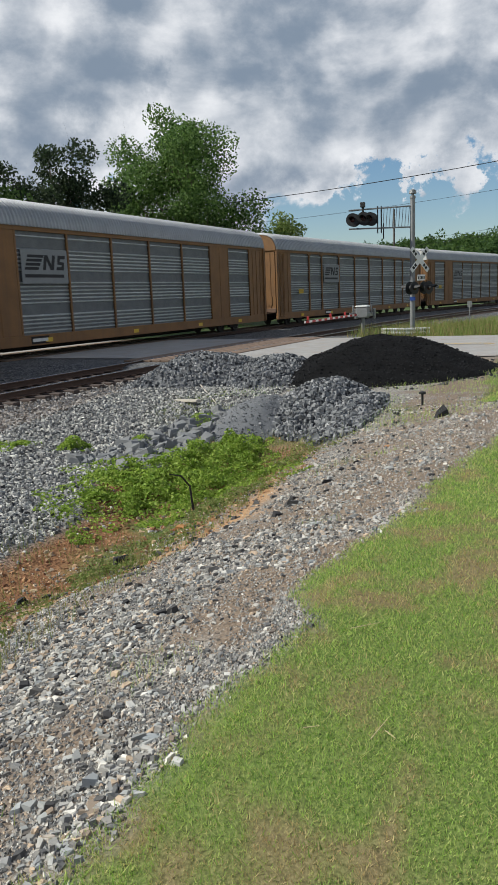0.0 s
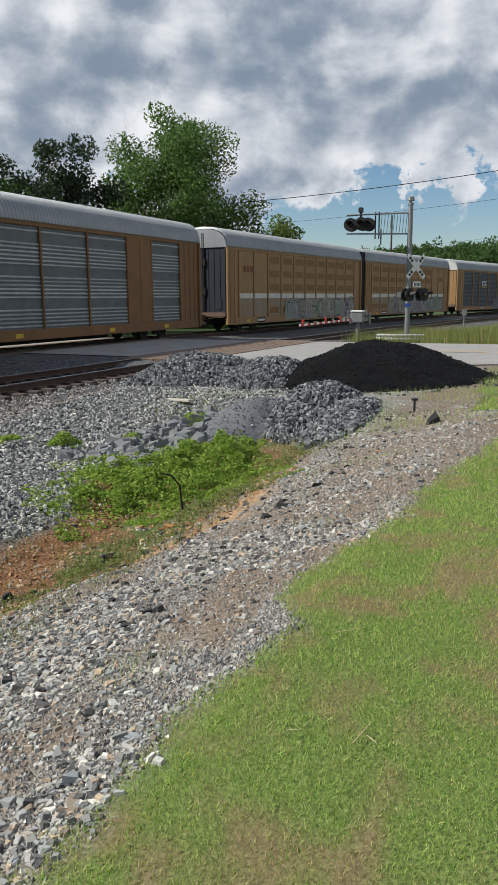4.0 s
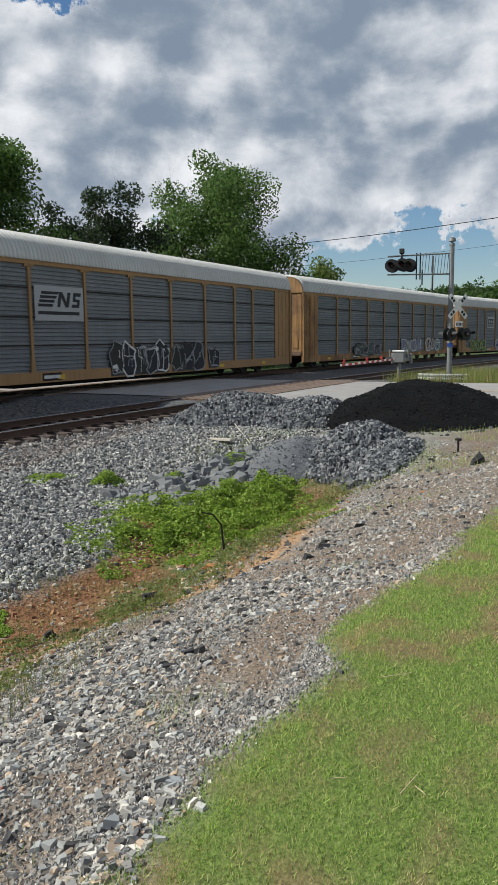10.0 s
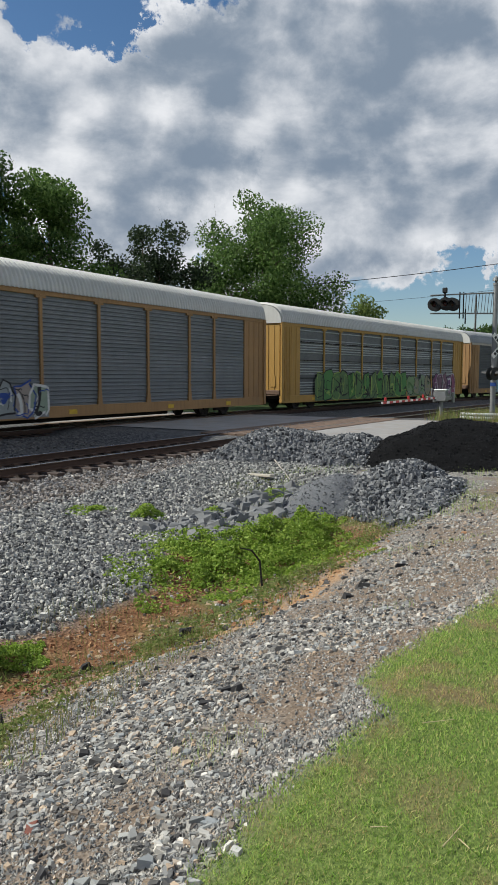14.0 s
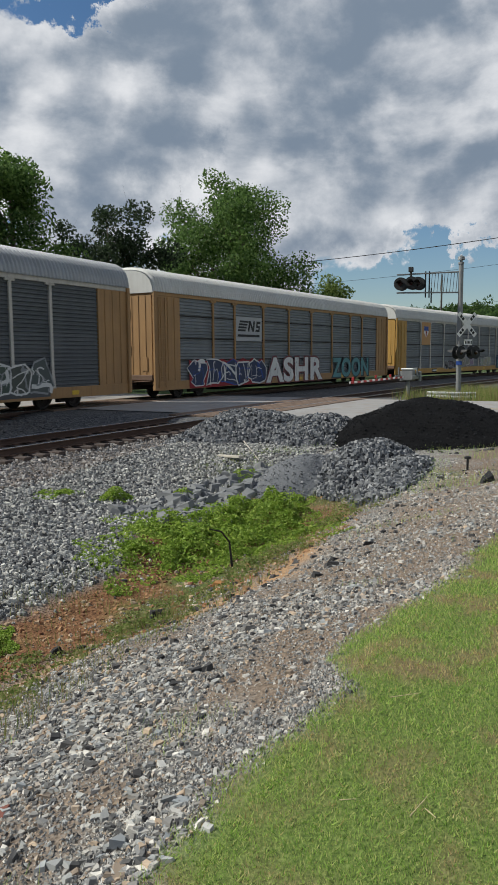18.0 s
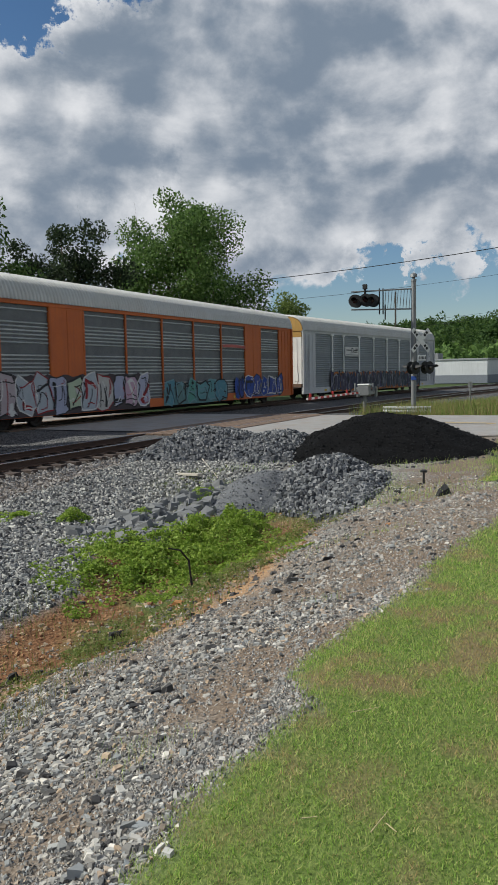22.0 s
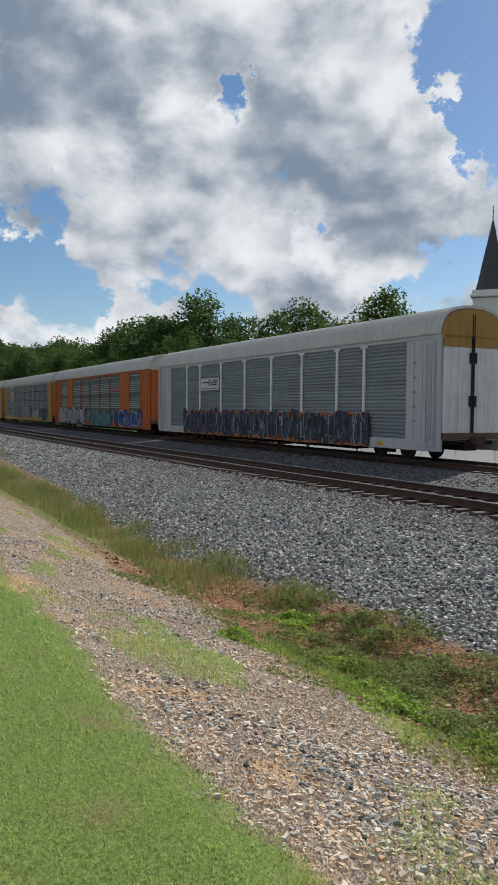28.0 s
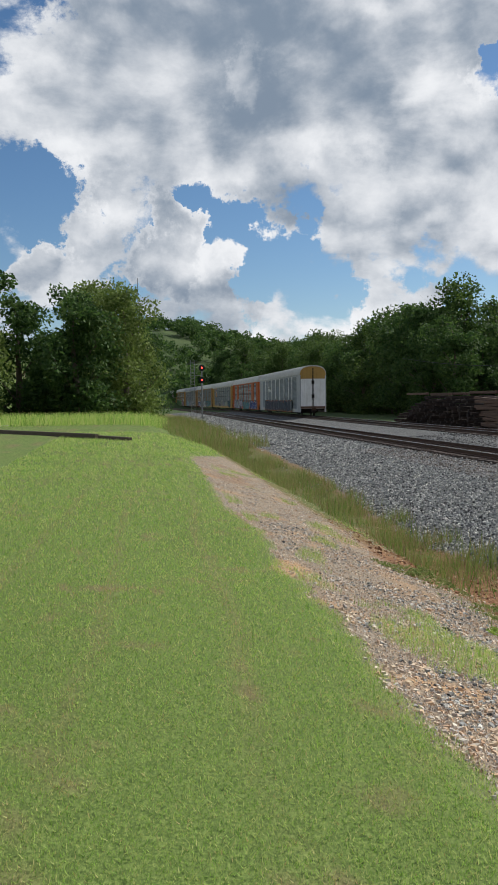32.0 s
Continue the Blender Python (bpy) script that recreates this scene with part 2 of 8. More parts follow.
# ------------------------------------------------------------ mesh helpers
class Geo:
    """Collects vertices and faces of one part."""

    def __init__(self):
        self.v, self.f = [], []

    def add(self, verts, faces):
        n = len(self.v)
        self.v += [tuple(p) for p in verts]
        self.f += [tuple(n + i for i in q) for q in faces]
        return self

    def box(self, x0, x1, y0, y1, z0, z1, c=0.0):
        if c <= 0:
            v = [(x, y, z) for z in (z0, z1) for y in (y0, y1) for x in (x0, x1)]
            return self.add(v, [(0, 2, 3, 1), (4, 5, 7, 6), (0, 1, 5, 4), (2, 6, 7, 3), (0, 4, 6, 2), (1, 3, 7, 5)])
        # chamfered along all edges
        v, idx = [], {}
        X, Y, Z = (x0, x1), (y0, y1), (z0, z1)
        for i in (0, 1):
            for j in (0, 1):
                for k in (0, 1):
                    sx, sy, sz = (c if i == 0 else -c), (c if j == 0 else -c), (c if k == 0 else -c)
                    for a, p in enumerate(((X[i], Y[j] + sy, Z[k] + sz), (X[i] + sx, Y[j], Z[k] + sz), (X[i] + sx, Y[j] + sy, Z[k]))):
                        idx[i, j, k, a] = len(v)
                        v.append(p)
        f = []
        for s in (0, 1):
            q = [idx[s, 0, 0, 0], idx[s, 1, 0, 0], idx[s, 1, 1, 0], idx[s, 0, 1, 0]]
            f.append(q if s else q[::-1])
            q = [idx[0, s, 0, 1], idx[1, s, 0, 1], idx[1, s, 1, 1], idx[0, s, 1, 1]]
            f.append(q[::-1] if s else q)
            q = [idx[0, 0, s, 2], idx[1, 0, s, 2], idx[1, 1, s, 2], idx[0, 1, s, 2]]
            f.append(q if s else q[::-1])
        for i in (0, 1):
            for j in (0, 1):
                f.append([idx[i, j, 0, 0], idx[i, j, 1, 0], idx[i, j, 1, 1], idx[i, j, 0, 1]])
                f.append([idx[i, 0, j, 0], idx[i, 1, j, 0], idx[i, 1, j, 2], idx[i, 0, j, 2]])
                f.append([idx[0, i, j, 1], idx[1, i, j, 1], idx[1, i, j, 2], idx[0, i, j, 2]])
                for k in (0, 1):
                    f.append([idx[i, j, k, 0], idx[i, j, k, 1], idx[i, j, k, 2]])
        return self.add(v, f)

    def tube(self, p, q, r0, r1=None, n=8, caps=True):
        r1 = r0 if r1 is None else r1
        p, q = Vector(p), Vector(q)
        d = (q - p).normalized()
        a = d.orthogonal().normalized()
        b = d.cross(a)
        v = []
        for o, r in ((p, r0), (q, r1)):
            v += [o + (a * math.cos(2 * math.pi * i / n) + b * math.sin(2 * math.pi * i / n)) * r for i in range(n)]
        f = [(i, (i + 1) % n, n + (i + 1) % n, n + i) for i in range(n)]
        if caps:
            f += [tuple(range(n))[::-1], tuple(range(n, 2 * n))]
        return self.add(v, f)

    def loft(self, rows, close=False, caps=False):
        """Rows of points of equal length, joined one to the next."""
        n, v = len(rows[0]), [p for r in rows for p in r]
        f = []
        for i in range(len(rows) - 1):
            for j in range(n if close else n - 1):
                k = (j + 1) % n
                f.append((i * n + j, i * n + k, (i + 1) * n + k, (i + 1) * n + j))
        if caps:
            f += [tuple(range(n))[::-1], tuple(range((len(rows) - 1) * n, len(rows) * n))]
        return self.add(v, f)

    def disc(self, c, axis, profile, n=20):
        """Turned shape: profile of (radius, distance along the axis)."""
        c, d = Vector(c), Vector(axis).normalized()
        a = d.orthogonal().normalized()
        b = d.cross(a)
        rows = [[c + d * h + (a * math.cos(2 * math.pi * i / n) + b * math.sin(2 * math.pi * i / n)) * r for i in range(n)] for r, h in profile]
        return self.loft(rows, close=True, caps=True)

    def mesh(self, name, material, smooth=False):
        me = bpy.data.meshes.new(name)
        me.from_pydata(self.v, [], self.f)
        me.update()
        bm = bmesh.new()
        bm.from_mesh(me)
        if len(bm.faces) < 60000:
            bmesh.ops.recalc_face_normals(bm, faces=bm.faces)
        bm.to_mesh(me)
        bm.free()
        if material:
            me.materials.append(material)
        if smooth:
            me.shade_smooth()
        return me


def part(name, geo, material, parent, label="", smooth=False):
    me = geo if isinstance(geo, bpy.types.Mesh) else geo.mesh(name, material, smooth)
    ob = new(name, me)
    ob.parent = parent
    if label:
        ob["label"] = label
    return ob


def thing(name, label, category, m=None, group="", kind=""):
    ob = new(name)
    ob.empty_display_size = 0.3
    if m is not None:
        ob.matrix_basis = m
    return tagged(ob, label, category, group, kind)


def solid(name, geo, material, label, category, kind="", smooth=False):
    me = geo if isinstance(geo, bpy.types.Mesh) else geo.mesh(name, material, smooth)
    return tagged(new(name, me), label, category, kind=kind)


def raw(name, verts, faces, material, smooth=False):
    """A mesh straight from arrays (no checks), for large sheets and loose pieces."""
    me = bpy.data.meshes.new(name)
    verts, faces = np.asarray(verts, np.float32), np.asarray(faces, np.int32)
    k = faces.shape[1]
    me.vertices.add(len(verts))
    me.vertices.foreach_set("co", verts.ravel())
    me.loops.add(faces.size)
    me.loops.foreach_set("vertex_index", faces.ravel())
    me.polygons.add(len(faces))
    me.polygons.foreach_set("loop_start", np.arange(0, faces.size, k, dtype=np.int32))
    me.update(calc_edges=True)
    if material:
        me.materials.append(material)
    if smooth:
        me.shade_smooth()
    else:
        me.shade_flat()
    return me


# ------------------------------------------------------------ the plan: two curved tracks
DIST, SPACING, GAUGE = 20.66, 7.87, 1.5
KNOTS = ((-420, -250, -150, -50, 50, 150), (0.00031, 0.00045, -0.00073, 0.00044, -0.0031, -0.0018))
SS = np.arange(-900.0, 500.1, 1.0)
_k = np.where((SS < -430), 0.0, np.interp(SS, *KNOTS)) * (SS < 260)
_th = np.concatenate([[0], np.cumsum((_k[1:] + _k[:-1]) / 2)])
_th -= np.interp(0, SS, _th)
_cx = np.concatenate([[0], np.cumsum(np.cos((_th[1:] + _th[:-1]) / 2))])
_cy = np.concatenate([[0], np.cumsum(np.sin((_th[1:] + _th[:-1]) / 2))])
_cx -= np.interp(0, SS, _cx)
_cy -= np.interp(0, SS, _cy)


def on_track(s, off=0.0):
    """Plan point at s along the far track, off metres towards the camera's side, and the heading."""
    t = np.interp(s, SS, _th)
    return np.interp(s, SS, _cx) + np.sin(t) * off, DIST + np.interp(s, SS, _cy) - np.cos(t) * off, t


def track_coords(x, y):
    """s and off of plan points (arrays)."""
    x, y = np.asarray(x, float), np.asarray(y, float)
    s = x.copy()
    for _ in range(6):
        t = np.interp(s, SS, _th)
        dx, dy = x - np.interp(s, SS, _cx), y - DIST - np.interp(s, SS, _cy)
        s = np.clip(s + dx * np.cos(t) + dy * np.sin(t), SS[0], SS[-1])
    t = np.interp(s, SS, _th)
    dx, dy = x - np.interp(s, SS, _cx), y - DIST - np.interp(s, SS, _cy)
    return s, dx * np.sin(t) - dy * np.cos(t)


def sstep(x, a, b):
    t = np.clip((x - a) / (b - a), 0, 1)
    return t * t * (3 - 2 * t)


_rng = np.random.RandomState(5)
_tab = _rng.rand(64, 64)


def wob(x, y, scale):
    """Smooth value noise in -1..1 on arrays."""
    x, y = np.asarray(x, float) / scale, np.asarray(y, float) / scale
    i, j = np.floor(x).astype(int), np.floor(y).astype(int)
    u, v = x - i, y - j
    u, v = u * u * (3 - 2 * u), v * v * (3 - 2 * v)
    g = lambda a, b: _tab[a % 64, b % 64]
    return 2 * ((g(i, j) * (1 - u) + g(i + 1, j) * u) * (1 - v) + (g(i, j + 1) * (1 - u) + g(i + 1, j + 1) * u) * v) - 1


def ground_z(x, y):
    """Height of the ground; the rail tops are at 0."""
    x, y = np.asarray(x, float), np.asarray(y, float)
    s, w = track_coords(x, y)
    near = np.interp(w, [-9, -6, -2.6, -1.5, 1.5, 2.6, 4.4, 6.0, 6.5, 9.0, 9.5, 10.4, 12.5, 14.7, 15.6, 16.2, 17.0, 18.0, 19.3, 21.0, 30.0],
                     [-.75, -.7, -.45, -.22, -.22, -.34, -.40, -.34, -.24, -.24, -.30, -.36, -.44, -.62, -.78, -.74, -.42, -.12, .20, .30, .34])
    near += wob(x, y, 1.7) * 0.035 * sstep(w, 9.6, 11.5) + wob(x, y, 0.6) * 0.018 * sstep(w, 9.6, 11.5) * (1 - sstep(w, 19, 20))
    # towards the crossing the ditch runs out
    flat = np.interp(w, [-14, -6, -2.6, -1.5, 1.5, 2.6, 6.0, 6.5, 9.2, 10.5, 14.5, 17, 20, 24], [-.3, -.1, -.06, -.06, -.06, -.06, -.06, -.06, -.06, -.10, -.14, -.08, .05, .1])
    k = np.where(w < 9.8, sstep(s, 20.6, 21.8), sstep(s, 11.0, 15.5) * sstep(w, 9.8, 11.2) + sstep(s, 20.6, 21.8) * (1 - sstep(w, 9.8, 11.2)))
    z = near * (1 - k) + flat * k
    past = np.interp(w, [-40, -8, -2.6, -1.5, 1.5, 2.6, 6, 6.5, 9.2, 10.6, 13, 20], [-.9, -.7, -.4, -.19, -.19, -.3, -.3, -.19, -.19, -.35, -.3, -.2])
    k2 = sstep(s, 35.0, 39.0)
    z = z * (1 - k2) + past * k2
    # hills far off
    r = np.hypot(x, y)
    az = np.degrees(np.arctan2(x, y))
    hill = sstep(r, 230, 480) * (24 * sstep(az, 58, 80) * (1 - sstep(az, 120, 150)) + 30 * sstep(-az, 30, 75) * (1 - sstep(-az, 100, 125)))
    hill += sstep(r, 330, 620) * 26 * np.exp(-((az + 89.0) / 6.5) ** 2)
    hill *= 1 + 0.25 * wob(x, y, 120)
    return z + np.where(r > 200, hill, 0)

# ------------------------------------------------------------ ground
def stretch(fine0, fine1, step, reach0, reach1, grow=1.16):
    a = list(np.arange(fine0, fine1 + 1e-6, step))
    d, p, out = step, a[-1], []
    while p < reach1:
        d *= grow
        p += d
        out.append(p)
    d, p, pre = step, a[0], []
    while p > reach0:
        d *= grow
        p -= d
        pre.append(p)
    return np.array(pre[::-1] + a + out)


EDGE_S = (-60, -32, -26, -13, -9.8, -8.6, -6, -4.8, -3, 2, 3.2, 4, 4.5, 6, 7.3, 8.7, 11, 14, 20)
EDGE_W = (16.6, 17.0, 18.9, 19.3, 19.1, 19.22, 19.07, 19.24, 18.97, 19.02, 19.13, 19.25, 19.02, 19.32, 19.38, 19.72, 19.95, 19.0, 18.4)
BALLAST_S = (-60, -40, -25, -18, -14, -10, -8, 2, 4.4, 6, 8, 9.5, 12, 15)
BALLAST_W = (13.6, 14.0, 14.6, 15.2, 15.4, 14.85, 14.6, 14.2, 14.5, 15.0, 15.0, 14.1, 14.2, 14.6)
VERGE_S = (-60, -22, -14, -10, -8, -5, 1.6, 3.8, 5.5, 6.5, 7.5, 9.3, 11.3, 14)
VERGE_W = (16.4, 17.06, 17.1, 17.3, 16.9, 16.9, 15.9, 15.95, 16.1, 16.7, 17.1, 16.9, 17.0, 15.6)


def ragged(x, y):
    return 0.06 * wob(x, y, 0.9) + 0.08 * wob(x + 31, y, 0.3) + 0.05 * wob(x, y + 17, 0.11)


def zones(x, y):
    """Cover of the ground: lawn, rough grass, pale gravel, ballast, red clay, asphalt (0 to 1 each)."""
    s, w = track_coords(x, y)
    e = w + ragged(x, y)
    lawn_w, slope_w, verge_w = np.interp(s, EDGE_S, EDGE_W), np.interp(s, BALLAST_S, BALLAST_W), np.interp(s, VERGE_S, VERGE_W)
    left = 1 - sstep(s, 11.5, 15.5)
    lawn = sstep(e, lawn_w - 0.10, lawn_w + 0.12)
    # worn grass thins out towards the heap
    lawn = lawn * (1 - sstep(s, 8, 10) * (1 - sstep(wob(x - 3, y * 2.2, 0.9) + 0.5 * (w - lawn_w), -0.1, 0.5)))
    lawn = np.where(s > 37, 0, lawn)
    ballast = (1 - sstep(e, slope_w - 0.15, slope_w + 0.25)) * sstep(w, -3.6, -3.0)
    clay = sstep(e, slope_w - 0.05, slope_w + 0.3) * (1 - sstep(e, verge_w - 0.15, verge_w + 0.2)) * left
    clay = np.maximum(clay, 0.55 * sstep(wob(x - 9, y + 4, 0.9), 0.45, 0.75) * sstep(e, 17.3, 17.8) * (1 - lawn) * (s < -1))
    weeds = sstep(wob(x + 5, y - 3, 1.3) + 0.5 * wob(x, y, 0.5), 0.0, 0.5) * sstep(e, slope_w + 0.3, slope_w + 0.7) * (1 - sstep(e, verge_w - 0.4, verge_w + 0.3)) * left
    weeds = np.maximum(weeds, sstep(-s, 11, 15) * sstep(e, slope_w, slope_w + 0.5) * (1 - sstep(e, verge_w - 0.2, verge_w + 0.2)) * 0.8)
    weeds = np.maximum(weeds, sstep(wob(x * 0.4, y * 1.5, 1.0), 0.25, 0.6) * sstep(s, 12, 15) * sstep(w, 12.2, 13.2) * (1 - sstep(s, 19, 20.5)))
    weeds = np.maximum(weeds, np.where((s > 35.4) & (w > 10.4), 1.0, 0))
    far = np.where((w < -6.5) | (w > 22) | (s < -150), 1.0, 0.0)
    return lawn, weeds, ballast, clay, far


def ochre_strip(x, y):
    """Crumbling pale ochre bank along the ditch's upper edge."""
    s, w = track_coords(x, y)
    d = w + ragged(x, y) - np.interp(s, VERGE_S, VERGE_W) - 0.26
    return np.exp(-(d / 0.22) ** 2) * sstep(s, 3.0, 6.0) * (1 - sstep(s, 9.5, 11.0))


def dryness(x, y):
    """Brown worn patches and mowing lines in the lawn."""
    d = sstep(0.8 * wob(x + 4, y + 2, 0.33) + 0.8 * wob(x, y - 6, 0.12) + 0.35 * wob(x + 8, y, 1.6) + 0.16 * sstep(x, -2, 3) - 0.4 * sstep(-x, 1, 6), -0.15, 1.0)
    for yy, wd in ((0.42, 0.07), (-0.55, 0.05), (-1.5, 0.06), (-2.5, 0.05)):
        d = np.maximum(d, 0.45 * np.exp(-((y - yy + 0.03 * x - 0.12 * wob(x, y, 2.0)) / wd) ** 2) * sstep(-x, 2.5, 5))
    return d


def sandiness(x, y):
    """Bare sandy places between the stones."""
    s, w = track_coords(x, y)
    q = sstep(wob(x + 11, y - 7, 0.6) + 0.4 * wob(x, y, 0.2), 0.35, 0.8) * 0.8
    q = np.maximum(q, 0.95 * sstep(s + 0.8 * wob(x, y, 0.5), 5.0, 6.6) * sstep(w + 0.4 * wob(x, y, 0.6), 17.5, 17.95) * (1 - 0.5 * sstep(wob(x, y + 8, 0.35), 0.2, 0.6)))
    for cx, cy, rx, ry in ((5.06, 1.7, 0.6, 0.3), (2.88, 2.01, 0.16, 0.1), (4.5, 2.0, 0.8, 0.3), (3.9, 1.75, 0.35, 0.16)):
        e = ((x - cx) / rx) ** 2 + ((y - cy) / ry) ** 2
        q = np.maximum(q, 1 - sstep(e + 0.7 * wob(x, y, 0.25), 0.5, 1.3))
    return np.maximum(q, ochre_strip(x, y))


def road_u(x, y):
    """Distance from the crossing road's middle line."""
    return (x - 28.2) - 0.16 * (y - 10) * np.where(y > 10, 0.4, -0.15)


def ground_material():
    m = bpy.data.materials.new("ground")
    m.use_nodes = True
    nt = m.node_tree
    N, L = nt.nodes.new, nt.links.new
    b = nt.nodes["Principled BSDF"]
    b.inputs["Roughness"].default_value, b.inputs["Specular IOR Level"].default_value = 0.95, 0.15
    tc = N("ShaderNodeTexCoord").outputs["Object"]

    def tex(sc, detail=6, rough=0.6):
        n = N("ShaderNodeTexNoise")
        n.inputs["Scale"].default_value, n.inputs["Detail"].default_value, n.inputs["Roughness"].default_value = sc, detail, rough
        L(tc, n.inputs["Vector"])
        return n.outputs["Fac"]

    def ramp(v, *stops):
        r = N("ShaderNodeValToRGB")
        e = r.color_ramp.elements
        while len(e) < len(stops):
            e.new(0.5)
        for q, (p, c) in zip(e, stops):
            q.position, q.color = p, (*c, 1)
        L(v, r.inputs[0])
        return r.outputs[0]

    def mix(f, a, c):
        n = N("ShaderNodeMix")
        n.data_type = "RGBA"
        L(f, n.inputs[0]), L(a, n.inputs[6]), L(c, n.inputs[7])
        return n.outputs[2]

    vor = N("ShaderNodeTexVoronoi")
    vor.inputs["Scale"].default_value = 26
    L(tc, vor.inputs["Vector"])
    vor2 = N("ShaderNodeTexVoronoi")
    vor2.inputs["Scale"].default_value = 70
    L(tc, vor2.inputs["Vector"])
    gravel = ramp(vor2.outputs["Color"], (0.1, (0.06, 0.057, 0.053)), (0.45, (0.19, 0.178, 0.16)), (0.8, (0.38, 0.355, 0.32)))
    sand = ramp(tex(45, 8, 0.75), (0.3, (0.07, 0.052, 0.04)), (0.5, (0.18, 0.135, 0.10)), (0.72, (0.34, 0.265, 0.20)))
    pale = ramp(tex(60, 8, 0.75), (0.3, (0.08, 0.055, 0.036)), (0.5, (0.24, 0.175, 0.12)), (0.7, (0.46, 0.37, 0.28)))
    orange = ramp(tex(30, 8, 0.7), (0.3, (0.26, 0.13, 0.06)), (0.55, (0.46, 0.28, 0.14)), (0.75, (0.55, 0.41, 0.26)))
    # ballast ground coloured dark to deepen the shadow between the loose stones
    ballast = ramp(vor.outputs["Color"], (0.1, (0.03, 0.03, 0.033)), (0.5, (0.08, 0.08, 0.083)), (0.85, (0.19, 0.187, 0.184)))
    clay = ramp(tex(9, 9, 0.75), (0.3, (0.07, 0.036, 0.02)), (0.5, (0.19, 0.09, 0.045)), (0.7, (0.33, 0.20, 0.11)))
    green = ramp(tex(55, 8, 0.9), (0.38, (0.022, 0.038, 0.01)), (0.5, (0.095, 0.14, 0.033)), (0.62, (0.23, 0.28, 0.085)))
    dry = ramp(tex(55, 8, 0.9), (0.38, (0.05, 0.042, 0.02)), (0.5, (0.15, 0.12, 0.058)), (0.62, (0.26, 0.21, 0.115)))
    weeds = ramp(tex(5, 6), (0.3, (0.045, 0.075, 0.02)), (0.5, (0.10, 0.12, 0.035)), (0.7, (0.17, 0.14, 0.07)))
    far = ramp(tex(0.08, 8), (0.3, (0.035, 0.06, 0.02)), (0.7, (0.065, 0.09, 0.032)))
    a1, a2, a3 = N("ShaderNodeVertexColor"), N("ShaderNodeVertexColor"), N("ShaderNodeVertexColor")
    a1.layer_name, a2.layer_name, a3.layer_name = "cover_a", "cover_b", "cover_c"
    s1, s2, s3 = N("ShaderNodeSeparateColor"), N("ShaderNodeSeparateColor"), N("ShaderNodeSeparateColor")
    L(a1.outputs[0], s1.inputs[0]), L(a2.outputs[0], s2.inputs[0]), L(a3.outputs[0], s3.inputs[0])
    gravel = mix(s3.outputs[2], gravel, pale)
    gravel = mix(s2.outputs[2], gravel, mix(s3.outputs[1], sand, orange))
    lawn = mix(s3.outputs[0], green, dry)
    col = mix(s1.outputs[2], gravel, ballast)
    col = mix(s2.outputs[0], col, clay)
    col = mix(s2.outputs[1], col, far)
    col = mix(s1.outputs[1], col, weeds)
    col = mix(s1.outputs[0], col, lawn)
    L(col, b.inputs["Base Color"])
    bp = N("ShaderNodeBump")
    bp.inputs["Strength"].default_value, bp.inputs["Distance"].default_value = 0.6, 0.03
    add = N("ShaderNodeMath")
    L(vor.outputs["Distance"], add.inputs[0]), L(tex(30), add.inputs[1])
    soft = N("ShaderNodeMath")
    soft.operation = "MULTIPLY"
    inv = N("ShaderNodeMath")
    inv.operation = "SUBTRACT"
    inv.inputs[0].default_value = 1.0
    L(s1.outputs[0], inv.inputs[1])
    L(add.outputs[0], soft.inputs[0]), L(inv.outputs[0], soft.inputs[1])
    L(soft.outputs[0], bp.inputs["Height"])
    L(bp.outputs[0], b.inputs["Normal"])
    return m


def make_ground():
    xs = stretch(-14, 14, 0.12, -2600, 2600, 1.07)
    ys = stretch(-1.5, 8, 0.10, -2600, 2600, 1.1)
    X, Y = np.meshgrid(xs, ys)
    x, y = X.ravel(), Y.ravel()
    z = ground_z(x, y)
    n, k = len(xs), len(ys)
    i = (np.arange(k - 1)[:, None] * n + np.arange(n - 1)[None, :]).ravel()
    me = raw("ground", np.stack([x, y, z], 1), np.stack([i, i + 1, i + n + 1, i + n], 1), ground_material(), True)
    lawn, weeds, ballast, clay, far = zones(x, y)
    left = sstep(-x, 0.5, 3.5)
    orange = np.maximum(left * (0.5 + 0.5 * sstep(track_coords(x, y)[1], 18.0, 18.9)), 0.8 * ochre_strip(x, y))
    one = np.ones_like(x)
    for name, cols in (("cover_a", (lawn, weeds, ballast)), ("cover_b", (clay, far, sandiness(x, y))), ("cover_c", (dryness(x, y), orange, left * 0.75))):
        a = me.color_attributes.new(name, "FLOAT_COLOR", "POINT")
        a.data.foreach_set("color", np.stack([*cols, one], 1).astype(np.float32).ravel())
    tagged(new("ground", me), "mown lawn, stony verge, red clay ditch and ballast slope", "ground", kind="structure")


make_ground()


